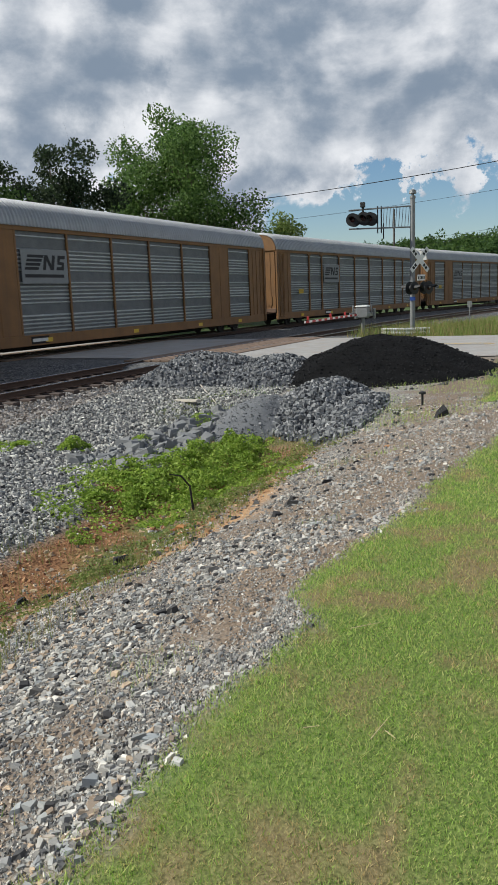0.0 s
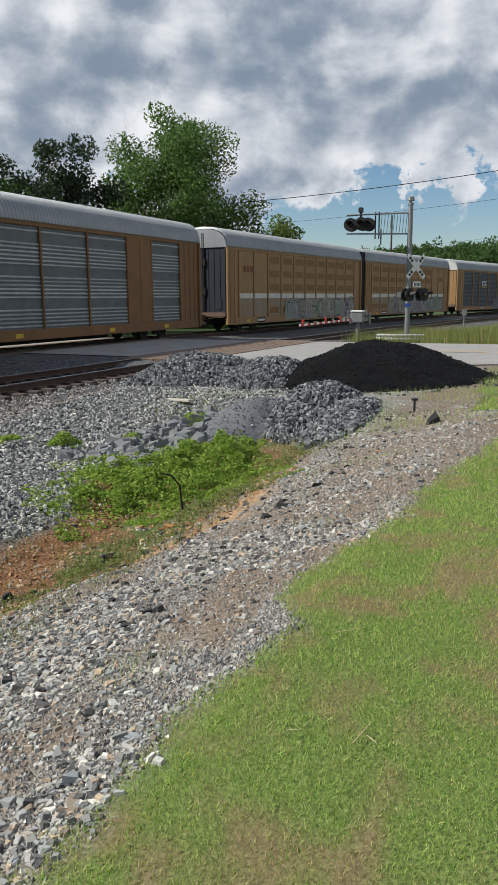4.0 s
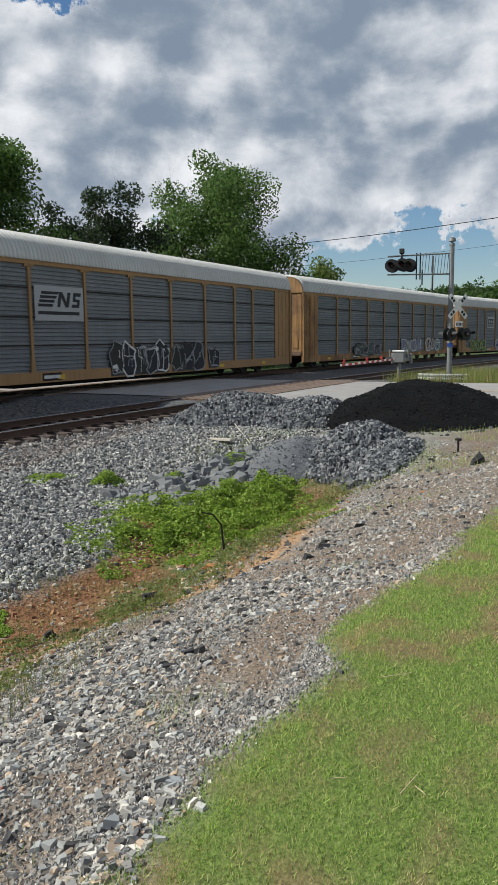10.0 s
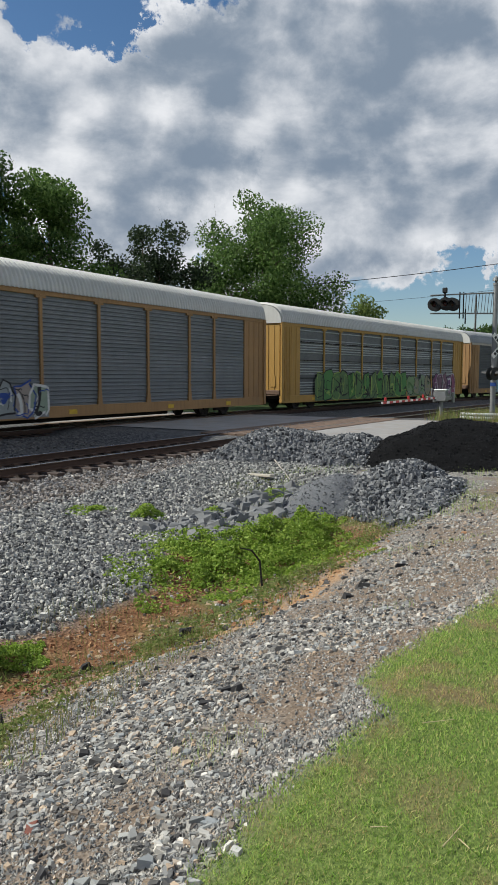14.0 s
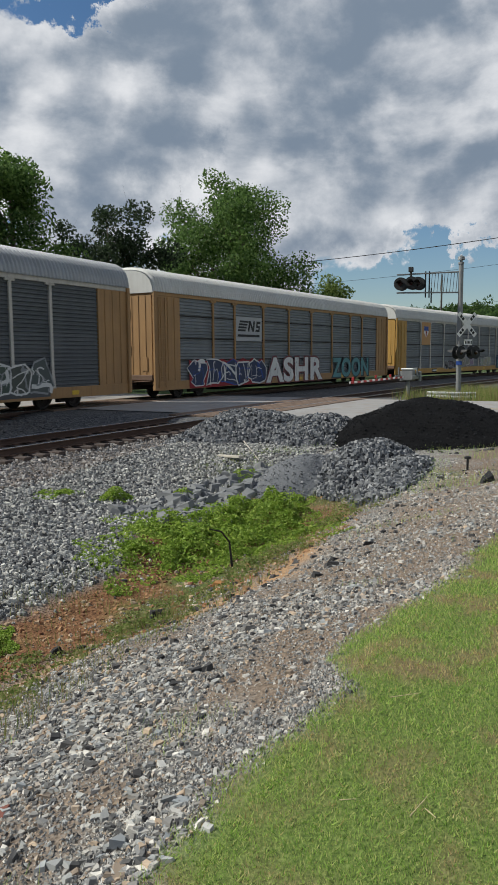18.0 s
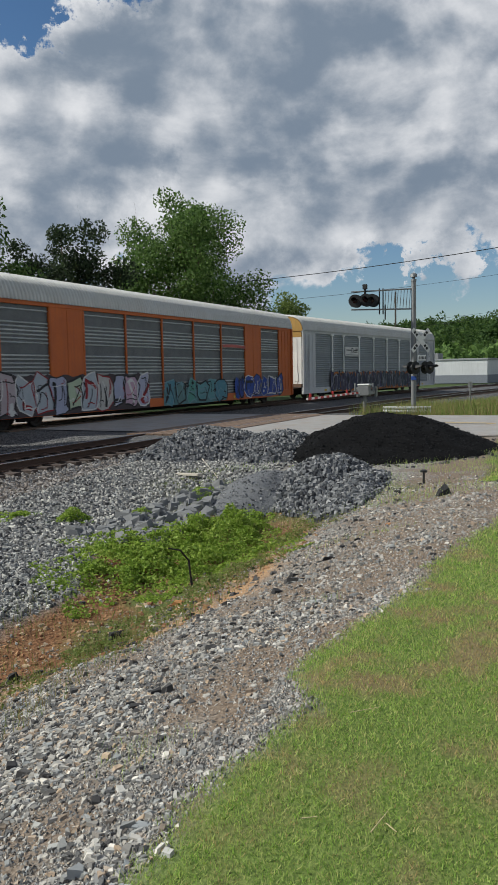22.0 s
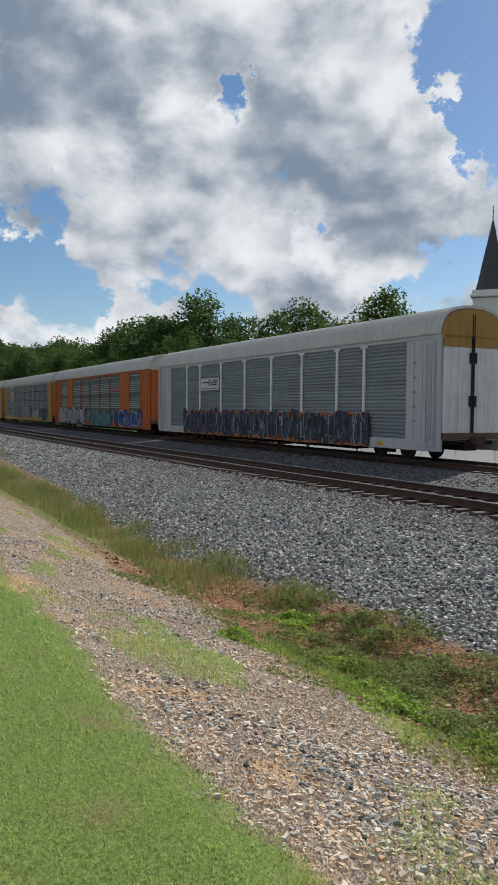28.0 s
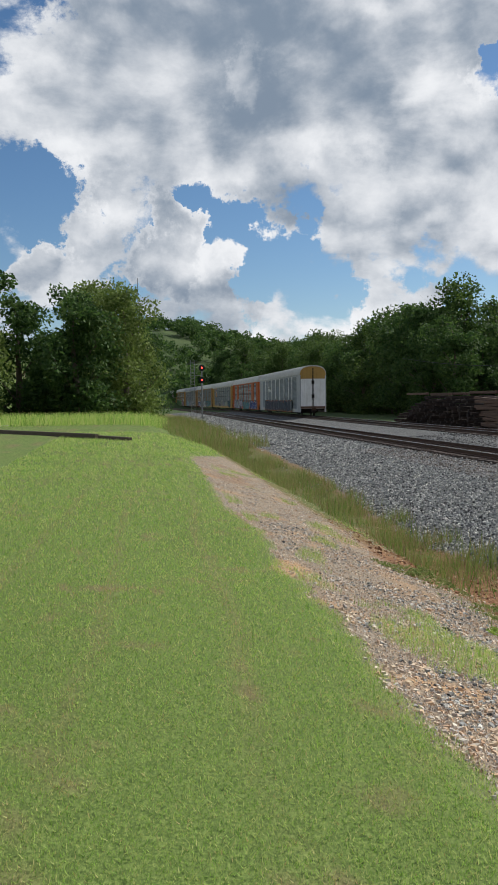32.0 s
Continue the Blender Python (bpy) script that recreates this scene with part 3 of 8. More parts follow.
def make_road():
    g = Geo()
    rows = []
    for y in np.arange(-60, 75, 1.0):
        c = 28.2 + 0.16 * (y - 10) * (0.4 if y > 10 else -0.15)
        xs = np.linspace(c - 5.2, c + 5.2, 9)
        z = np.maximum(ground_z(xs, np.full(9, y)) + 0.03, -0.03)
        rows.append([(a, y, b) for a, b in zip(xs, z)])
    g.loft(rows)
    m = mat("worn asphalt", (0.30, 0.29, 0.28), 0.9, dark=(0.20, 0.19, 0.18), scale=1.2, fine=90, bump=0.3, dirt=(0.25, 0.17, 0.12), dirt_amount=0.5)
    road = solid("road", g, m, "pale worn asphalt road over the level crossing", "road", "structure")
    yl = mat("road paint yellow", (0.55, 0.36, 0.06), 0.8, dark=(0.3, 0.25, 0.15), scale=9, amount=0.8)
    for o in (-0.16, 0.08):
        g = Geo()
        g.loft([[(28.2 + 0.16 * (y - 10) * -0.15 + o, y, -0.0 + float(ground_z(28.2, y)) + 0.036 if ground_z(28.2, y) > -0.06 else 0.006), (28.2 + 0.16 * (y - 10) * -0.15 + o + 0.1, y, float(ground_z(28.2, y)) + 0.036 if ground_z(28.2, y) > -0.06 else 0.006)] for y in np.arange(-55, 8.5, 0.5)])
        part("centre_line", g, yl, road, "faded yellow line")
    return road


make_road()

# ------------------------------------------------------------ loose stones, grass and weeds
CORNER = np.array([(-1, -1), (1, -1), (1, 1), (-1, 1)], float)
BLOCK_F = np.array([(4, 5, 6, 7), (0, 1, 5, 4), (1, 2, 6, 5), (2, 3, 7, 6), (3, 0, 4, 7)])


def stones(x, y, size, rng, flat=0.6, sink=0.25, z=None, rough=0.28):
    """Broken angular stones lying on the ground: vertices and four-cornered faces."""
    n = len(x)
    a = np.stack([size * (0.8 + 0.65 * rng.rand(n)), size * (0.55 + 0.5 * rng.rand(n))], 1)
    h = size * flat * (0.7 + 0.9 * rng.rand(n))
    lo = CORNER[None] * a[:, None] * (1 + rough * 1.3 * (2 * rng.rand(n, 4, 2) - 1))
    hi = lo * (0.35 + 0.6 * rng.rand(n, 4, 1)) + rng.normal(scale=0.12, size=(n, 1, 2)) * a[:, None]
    top = h[:, None] * (1.0 + 0.30 * (2 * rng.rand(n, 4) - 1))
    tilt = rng.normal(scale=0.16, size=(n, 1, 2))
    top = top + (hi * tilt).sum(2)
    low = np.repeat((-h * (0.5 + sink))[:, None], 4, 1) + (lo * tilt).sum(2)
    v = np.concatenate([np.concatenate([lo, low[..., None]], 2), np.concatenate([hi, top[..., None]], 2)], 1)
    r = rng.rand(n) * 6.283
    c, q = np.cos(r)[:, None], np.sin(r)[:, None]
    zz = (ground_z(x, y) if z is None else z) + h * (0.25 - sink)
    V = np.stack([v[:, :, 0] * c - v[:, :, 1] * q + x[:, None], v[:, :, 0] * q + v[:, :, 1] * c + y[:, None], v[:, :, 2] + zz[:, None]], 2).reshape(-1, 3)
    F = (np.arange(n)[:, None, None] * 8 + BLOCK_F[None]).reshape(-1, 4)
    return V, F


def chips(x, y, size, rng, flat=0.6, sink=0.1, z=None):
    """Small three-sided chips of stone."""
    n = len(x)
    a = rng.rand(n, 1) * 6.283 + np.array([0.0, 2.1, 4.2]) + rng.normal(scale=0.3, size=(n, 3))
    r = size[:, None] * (0.7 + 0.8 * rng.rand(n, 3))
    zz = (ground_z(x, y) if z is None else z) - size * sink
    low = np.stack([x[:, None] + np.cos(a) * r, y[:, None] + np.sin(a) * r, np.repeat(zz[:, None], 3, 1)], 2)
    top = np.stack([x + rng.normal(size=n) * size * 0.4, y + rng.normal(size=n) * size * 0.4, zz + size * flat * (0.9 + 0.9 * rng.rand(n))], 1)
    V = np.concatenate([low, top[:, None]], 1).reshape(-1, 3)
    F = (np.arange(n)[:, None, None] * 4 + np.array([(0, 1, 3), (1, 2, 3), (2, 0, 3)])[None]).reshape(-1, 3)
    return V, F


GRAVEL = island_mat("mixed gravel", [(0.035, 0.033, 0.034), (0.172, 0.172, 0.171), (0.413, 0.393, 0.358), (0.058, 0.057, 0.058), (0.483, 0.366, 0.259), (0.230, 0.249, 0.259), (0.643, 0.603, 0.540), (0.104, 0.100, 0.096), (0.310, 0.316, 0.306), (0.459, 0.431, 0.384), (0.068, 0.067, 0.067)], 0.9, bump=0.3)
BALLAST = island_mat("granite ballast", [(0.032, 0.032, 0.034), (0.138, 0.140, 0.141), (0.265, 0.260, 0.252), (0.466, 0.458, 0.422), (0.170, 0.177, 0.179), (0.636, 0.614, 0.558), (0.074, 0.073, 0.072), (0.350, 0.343, 0.320)], 0.9, bump=0.3)
# dark stones, with the train's shadow deepened in their colour
BED = island_mat("dark ballast with train shadow in colour", [(0.025, 0.024, 0.024), (0.075, 0.07, 0.068), (0.13, 0.122, 0.116), (0.20, 0.19, 0.182), (0.10, 0.095, 0.092)], 0.9, bump=0.3)
RUSTY_BALLAST = island_mat("rust-stained ballast", [(0.07, 0.058, 0.05), (0.17, 0.145, 0.125), (0.28, 0.255, 0.235), (0.38, 0.36, 0.34), (0.20, 0.165, 0.14), (0.46, 0.44, 0.42)], 0.9, bump=0.3)
PALE = island_mat("pale sandy stones", [(0.500, 0.380, 0.264), (0.600, 0.513, 0.405), (0.440, 0.275, 0.167), (0.560, 0.494, 0.422), (0.320, 0.294, 0.273), (0.500, 0.323, 0.194), (0.660, 0.589, 0.493)], 0.9, bump=0.2)
CLODS = island_mat("red clay clods", [(0.12, 0.055, 0.03), (0.26, 0.12, 0.06), (0.38, 0.23, 0.12), (0.26, 0.21, 0.16), (0.46, 0.33, 0.20)], 0.95)
DARKST = island_mat("dark broken asphalt lumps", [(0.03, 0.03, 0.032), (0.06, 0.058, 0.058), (0.10, 0.095, 0.09)], 0.9, bump=0.3)


def scatter(rng, n, x0, x1, w0, w1, near=0.0, keep=None):
    """n plan points between two offsets from the far track, denser towards the standing point if near > 0."""
    xs, ys = [], []
    while sum(map(len, xs)) < n:
        s, w = rng.uniform(x0, x1, n * 2), rng.uniform(w0, w1, n * 2)
        x, y, _ = on_track(s, w)
        ok = rng.rand(n * 2) < 1.0 / (1 + near * np.hypot(x, y) ** 2)
        x, y = x[ok], y[ok]
        if keep is not None:
            ok = rng.rand(len(x)) < keep(x, y)
            x, y = x[ok], y[ok]
        xs.append(x), ys.append(y)
    return np.concatenate(xs)[:n], np.concatenate(ys)[:n]


def make_loose():
    rng = np.random.RandomState(2)
    bare = lambda x, y: np.clip(1 - zones(x, y)[0] * 1.3, 0, 1)

    def lay(name, label, cat, m, pts, size, **kw):
        V, F = (chips if len(size) > 50000 and size.mean() < 0.009 else stones)(pts[0], pts[1], size, rng, **kw)
        return solid(name, raw(name, V, F, m), None, label, cat, "stuff")

    fines = lambda x, y: bare(x, y) * (1 - 0.9 * zones(x, y)[3]) * np.clip(0.8 + 0.6 * wob(x + 3, y, 0.5), 0.2, 1) * (1 - 0.6 * sandiness(x, y)) * (1 - 0.7 * ochre_strip(x, y))
    loose = lambda x, y: thin(x, y) * np.clip(0.55 + 1.3 * wob(x - 4, y * 1.3, 0.8), 0.05, 1)
    slope = lambda x, y: np.clip(zones(x, y)[2] * 1.2 - 0.1, 0.02, 1)
    thin = lambda x, y: bare(x, y) * (1 - 0.93 * zones(x, y)[3]) * np.clip(0.72 + 0.9 * wob(x + 3, y, 0.7) + 0.5 * wob(x, y + 5, 0.25), 0.12, 1) * (1 - 0.66 * sandiness(x, y)) * (1 - 0.8 * ochre_strip(x, y))
    for name, label, m, n, s0, s1, w0, w1, near, keep, size, spread, power, kw in (
            ("verge_gravel", "fine grey chips packed over the verge", GRAVEL, 130000, 0.6, 15.5, 15.8, 19.9, 0.06, fines, 0.004, 0.0075, 1.5, {"flat": 0.9}),
            ("verge_gravel", "grey broken stones strewn over the sandy verge", GRAVEL, 22000, 0.6, 15.0, 15.8, 19.8, 0.07, thin, 0.0065, 0.015, 2.0, {"flat": 0.62, "sink": 0.1}),
            ("verge_gravel", "larger flat grey stones on the verge", GRAVEL, 420, 0.8, 12.5, 16.2, 19.0, 0.05, thin, 0.016, 0.022, 2.2, {"flat": 0.4, "sink": 0.2}),
            ("verge_gravel", "pale sandy stones and chips on the verge", PALE, 80000, -34, 0.9, 16.4, 19.7, 0.03, fines, 0.0045, 0.0085, 1.4, {"flat": 0.9}),
            ("verge_gravel", "larger pale stones on the verge", PALE, 15000, -24, 0.9, 16.4, 19.3, 0.035, thin, 0.0065, 0.013, 2.0, {"flat": 0.6, "sink": 0.1}),
            ("verge_chips", "grey chips mixed into the pale verge", GRAVEL, 10000, -12, 0.6, 17.0, 18.9, 0.06, loose, 0.005, 0.014, 2.2, {"sink": 0.1}),
            ("ballast_slope", "grey crushed granite ballast beside the near track", BALLAST, 76000, -34, 21, 10.7, 15.5, 0.006, slope, 0.012, 0.016, 1.0, {"flat": 0.8, "sink": 0.05}),
            ("ballast_shoulder", "rust-stained ballast along the near tie ends", RUSTY_BALLAST, 18000, -34, 21, 8.95, 10.9, 0.004, None, 0.018, 0.018, 1.0, {"flat": 0.75, "sink": 0.05}),
            ("ballast_slope", "grey ballast along the line further on", BALLAST, 16000, -120, -32, 9.4, 14.8, 0.0, slope, 0.028, 0.02, 1.0, {}),
            ("ballast_bed", "dark ballast between the tracks and ties, darkened further for the train's shadow", BED, 22000, -45, 21, 1.5, 9.3, 0.0, None, 0.022, 0.02, 1.0, {"sink": 0.35})):
        p = scatter(rng, n, s0, s1, w0, w1, near, keep)
        lay(name, label, "ballast" if "ballast" in name else "gravel", m, p, size + spread * rng.rand(n) ** power, **kw)
    p = scatter(rng, 9000, -16, 13, 14.2, 17.3, 0.01, lambda x, y: np.maximum(zones(x, y)[3], 1.5 * ochre_strip(x, y)).clip(0.02, 1))
    lay("clay_clods", "red clay clods on the ditch side", "soil", CLODS, p, 0.007 + 0.022 * rng.rand(9000) ** 2)
    p = scatter(rng, 600, 1.0, 14, 16.5, 18.4, 0.02, bare)
    lay("asphalt_lumps", "black broken asphalt lumps along the ditch edge", "rubble", DARKST, p, 0.009 + 0.03 * rng.rand(600) ** 2.5)


def blades(x, y, h, rng, wide=0.1, lean=0.45, z=None):
    """Bent grass blades, a narrow triangle each."""
    n = len(x)
    a = rng.rand(n) * 6.283
    w = h * wide * (0.7 + 0.6 * rng.rand(n))
    zz = (ground_z(x, y) if z is None else z) - 0.004
    l = h * lean * rng.rand(n)
    b = rng.rand(n) * 6.283
    V = np.stack([np.stack([x - np.cos(a) * w, y - np.sin(a) * w, zz], 1), np.stack([x + np.cos(a) * w, y + np.sin(a) * w, zz], 1), np.stack([x + np.cos(b) * l, y + np.sin(b) * l, zz + h], 1)], 1).reshape(-1, 3)
    return V, np.arange(n * 3).reshape(-1, 3)


GRASS = island_mat("lawn blades", [(0.099, 0.205, 0.030), (0.213, 0.371, 0.060), (0.341, 0.512, 0.102), (0.440, 0.563, 0.144), (0.653, 0.602, 0.264), (0.270, 0.422, 0.072)], 0.6, translucent=0.45)
DRY = island_mat("dry grass blades", [(0.390, 0.260, 0.120), (0.546, 0.403, 0.192), (0.676, 0.546, 0.288), (0.494, 0.377, 0.168), (0.338, 0.364, 0.108)], 0.8, translucent=0.4)
TALL = island_mat("tall grass blades", [(0.096, 0.156, 0.028), (0.156, 0.228, 0.050), (0.228, 0.264, 0.077), (0.312, 0.252, 0.110), (0.204, 0.156, 0.077)], 0.7, translucent=0.35)
WEED = island_mat("weed leaves", [(0.121, 0.198, 0.023), (0.200, 0.314, 0.043), (0.280, 0.395, 0.065), (0.374, 0.453, 0.097)], 0.6, translucent=0.45)
DULL = island_mat("dull olive weed leaves", [(0.09, 0.14, 0.03), (0.15, 0.20, 0.05), (0.22, 0.27, 0.08), (0.27, 0.23, 0.11), (0.17, 0.25, 0.06)], 0.7, translucent=0.4)


def leafy(cx, cy, spread, height, n, size, rng):
    """A low leafy weed patch: small four-cornered leaves at all angles."""
    a, r = rng.rand(n) * 6.283, spread * np.sqrt(rng.rand(n))
    r = r * (1 + 0.35 * np.sin(a * 3 + cx * 7) + 0.2 * np.sin(a * 7 + cy * 5))
    x, y = cx + np.cos(a) * r, cy + np.sin(a) * r * 0.75
    ok = rng.rand(n) < np.clip(0.75 + 1.0 * wob(x + 2, y, 0.28) + 0.5 * wob(x, y, 0.8), 0.12, 1)
    x, y, r = x[ok], y[ok], r[ok]
    n = len(x)
    top = height * np.clip(1 - (r / spread) ** 2, 0.1, 1) * np.clip(0.7 + 0.9 * wob(x, y, 0.22), 0.15, 1.5)
    z = ground_z(x, y) + np.maximum(top, 0.02) * rng.rand(n) ** 0.45
    p = np.stack([x, y, z], 1)
    d = rng.normal(size=(n, 3)) * np.array([1, 1, 0.55])
    d /= np.linalg.norm(d, axis=1)[:, None]
    e = np.cross(d, rng.normal(size=(n, 3)))
    e /= np.linalg.norm(e, axis=1)[:, None]
    s = size * (0.6 + 0.8 * rng.rand(n))[:, None]
    V = np.stack([p - d * s, p + e * s * 0.6, p + d * s, p - e * s * 0.6], 1).reshape(-1, 3)
    return V, np.arange(n * 4).reshape(-1, 4)


def make_grass():
    rng = np.random.RandomState(4)
    for name, x0, x1, mt, n, label in (("lawn_grass", 0.4, 16, GRASS, 340000, "short mown lawn grass"), ("lawn_grass", -42, 0.4, GRASS, 340000, "short mown lawn grass"), ("lawn_grass_dry", 0.4, 16, DRY, 100000, "dry brown patches in the lawn"), ("lawn_grass_dry", -14, 0.4, DRY, 46000, "dry brown patches in the lawn")):
        if mt is GRASS:
            keep = lambda x, y: zones(x, y)[0] * np.clip(1.0 - 0.85 * dryness(x, y), 0.1, 1)
        else:
            keep = lambda x, y: zones(x, y)[0] * np.clip(0.12 + dryness(x, y), 0, 1)
        x, y = scatter(rng, n, x0, x1, 16.6, 24.0, 0.16, keep)
        V, F = blades(x, y, (0.011 + 0.014 * rng.rand(n)) * (0.5 + 0.12 * np.hypot(x, y)), rng, 0.12, 1.3)
        solid(name, raw(name, V, F, mt), None, label, "grass", "stuff")
    # longer fringe along the lawn's edge
    x, y = scatter(rng, 24000, -22, 13, 18.5, 19.9, 0.03, lambda x, y: np.clip(4 * zones(x, y)[0] * (1.02 - zones(x, y)[0]), 0, 1))
    V, F = blades(x, y, 0.012 + 0.03 * rng.rand(24000), rng, 0.06, 1.2)
    solid("lawn_fringe", raw("lawn_fringe", V, F, GRASS), None, "longer grass along the lawn's ragged edge", "grass", "stuff")
    # weeds in and beside the ditch
    kinds = [("ditch_weeds", "bright green leafy weeds filling the ditch", WEED, 0.024, [(9.6, 5.2, 1.4, 0.26, 6500), (10.9, 5.3, 1.2, 0.42, 6000), (8.7, 5.5, 1.1, 0.16, 5000), (11.9, 5.2, 0.8, 0.3, 2500), (10.2, 6.1, 1.1, 0.16, 2600), (8.9, 6.0, 0.9, 0.14, 3200), (10.0, 4.4, 1.2, 0.12, 2600)]),
             ("weed_tuft", "small green weed tuft on the ballast", WEED, 0.02, [(10.4, 8.75, 0.42, 0.16, 900)]),
             ("weed_tuft", "small green weed tuft on the ballast", WEED, 0.02, [(10.75, 7.75, 0.36, 0.16, 900)]),
             ("weed_tuft", "low weeds between the riprap stones", WEED, 0.02, [(11.6, 6.9, 0.35, 0.22, 500), (12.9, 6.4, 0.4, 0.2, 500), (13.6, 5.4, 0.5, 0.2, 600), (16.2, 5.2, 0.7, 0.16, 900)]),
             ("weed_patch", "dense low leafy weeds at the bottom of the ditch", WEED, 0.017, [(2.4, 5.5, 1.05, 0.14, 8500), (3.3, 5.2, 0.9, 0.12, 6500), (1.6, 5.2, 0.9, 0.14, 6000), (2.2, 6.1, 0.5, 0.2, 1600), (4.95, 5.5, 0.62, 0.24, 5500), (0.2, 4.8, 0.7, 0.12, 2500)]),
             ("weed_patch", "dull olive weeds and grass in the ditch", DULL, 0.017, [(-4.6, 4.7, 1.3, 0.18, 4200), (-6.5, 4.6, 1.4, 0.18, 3600), (-2.6, 4.7, 1.2, 0.2, 3600), (-8.0, 4.2, 0.9, 0.14, 1600), (-0.8, 5.1, 0.9, 0.14, 2400), (-7.6, 5.3, 1.0, 0.2, 4200), (-9.4, 5.3, 0.8, 0.16, 2600), (-5.8, 5.2, 1.1, 0.22, 4600), (-9.6, 3.6, 0.7, 0.12, 1500)]),
             ("weed_patch", "bright green weeds low in the ditch", WEED, 0.02, [(-5.6, 4.2, 0.7, 0.16, 2600), (-6.9, 4.5, 0.6, 0.14, 1800), (-8.6, 4.9, 0.5, 0.14, 1400), (-7.2, 3.55, 0.3, 0.1, 500), (-4.3, 4.6, 0.8, 0.16, 2600)]),
             ("weed_patch", "scrubby olive weeds along the ditch side", DULL, 0.016, [(6.2, 4.2, 0.6, 0.10, 1100), (7.4, 4.1, 0.6, 0.12, 1100), (5.0, 4.6, 0.6, 0.08, 900), (8.7, 3.9, 0.9, 0.12, 1600), (10.4, 3.9, 0.8, 0.12, 1200), (12.0, 3.9, 0.9, 0.1, 1100), (4.0, 4.3, 0.6, 0.06, 900), (2.6, 3.9, 0.8, 0.05, 900)])]
    for name, label, mt, leaf, spots in kinds:
        Vs, Fs, k = [], [], 0
        for sp in spots:
            V, F = leafy(*sp[:4], int(sp[4] * 1.9), leaf, rng)
            Vs.append(V), Fs.append(F + k)
            k += len(V)
        solid(name, raw(name, np.concatenate(Vs), np.concatenate(Fs), mt), None, label, "weeds", "stuff")
    # tall grass: in the ditch further on, beyond the road, at the end of the lawn
    def stand(name, label, x, y, h0, h1, mt=TALL):
        n = len(x)
        V, F = blades(x, y, h0 + (h1 - h0) * rng.rand(n), rng, 0.02, 0.5)
        solid(name, raw(name, V, F, mt), None, label, "grass", "stuff")
    clump = lambda x, y: np.clip(0.5 + 0.9 * wob(x, y, 0.8), 0.02, 1)
    stand("ditch_grass", "tall seeding grass along the ditch", *scatter(rng, 15000, -46, -9, 14.9, 16.6, 0.0008, clump), 0.10, 0.38)
    stand("ditch_grass", "thin grass along the ditch bank", *scatter(rng, 11000, -9, 14, 14.7, 17.3, 0.002, clump), 0.04, 0.18)
    stand("ditch_grass", "dense grass on the far ditch bank", *scatter(rng, 14000, -110, -40, 13.5, 18.5, 0.0, clump), 0.3, 0.8)
    stand("verge_grass", "sparse green grass tufts on the gravel", *scatter(rng, 9000, 12, 22, 13.6, 20.5, 0.0, lambda x, y: clump(x, y) ** 2), 0.04, 0.14, GRASS)
    stand("verge_grass", "grass tufts on the stony verge", *scatter(rng, 900, 1, 12, 16.8, 19.1, 0.004, lambda x, y: np.clip(wob(x + 7, y, 0.7) * 3 - 1.9, 0, 1)), 0.03, 0.09, GRASS)
    stand("verge_grass", "green grass patches creeping over the pale verge", *scatter(rng, 26000, -26, 0, 16.6, 19.1, 0.006, lambda x, y: np.clip(wob(x * 0.6 + 7, y * 1.4, 0.7) * 3 + 0.8 * wob(x, y, 0.25) - 1.1, 0, 1)), 0.03, 0.10, GRASS)
    x, y = rng.uniform(33.6, 47, 9000), rng.uniform(2.5, 10.0, 9000)
    s, w = track_coords(x, y)
    ok = (w > 10.2) & (w < 17) & (np.abs(road_u(x, y)) > 5.6)
    stand("roadside_weeds", "tall green weeds round the crossing signal", x[ok], y[ok], 0.25, 0.75)
    a, r = np.radians(rng.uniform(-104, -88.5, 16000)), rng.uniform(56, 66, 16000) + 3 * np.sin(np.arange(16000))
    stand("meadow_grass", "tall yellow-green grass in front of the trees", np.sin(a) * r, np.cos(a) * r, 0.25, 0.95, GRASS)


make_loose()
make_grass()

# ------------------------------------------------------------ tracks
STEEL_TOP = mat("worn rail head", (0.55, 0.55, 0.56), 0.22, 0.9, fine=120, bump=0.02, amount=0.2)
RAIL = mat("rusty rail", (0.085, 0.05, 0.036), 0.8, 0.2, dark=(0.05, 0.032, 0.026), scale=8, bump=0.1)
TIE = mat("weathered tie timber", (0.085, 0.06, 0.05), 0.9, dark=(0.04, 0.03, 0.026), scale=5, fine=50, bump=0.4, random_tint=0.6)


def rail_geo(off, s0, s1, step, prof):
    g = Geo()
    rows = []
    for s in np.arange(s0, s1 + 0.1, step):
        x, y, t = on_track(s, 0.0)
        rows.append([(x + math.sin(t) * (off + a), y - math.cos(t) * (off + a), z) for a, z in prof])
    return g.loft(rows, close=True, caps=True)


HEAD = [(-0.036, -0.004), (-0.030, 0.0), (0.030, 0.0), (0.036, -0.004), (0.036, -0.012), (-0.036, -0.012)]
BODY = [(-0.036, -0.013), (0.036, -0.013), (0.034, -0.038), (0.009, -0.048), (0.009, -0.135), (0.07, -0.155), (0.07, -0.168), (-0.07, -0.168), (-0.07, -0.155), (-0.009, -0.135), (-0.009, -0.048), (-0.034, -0.038)]


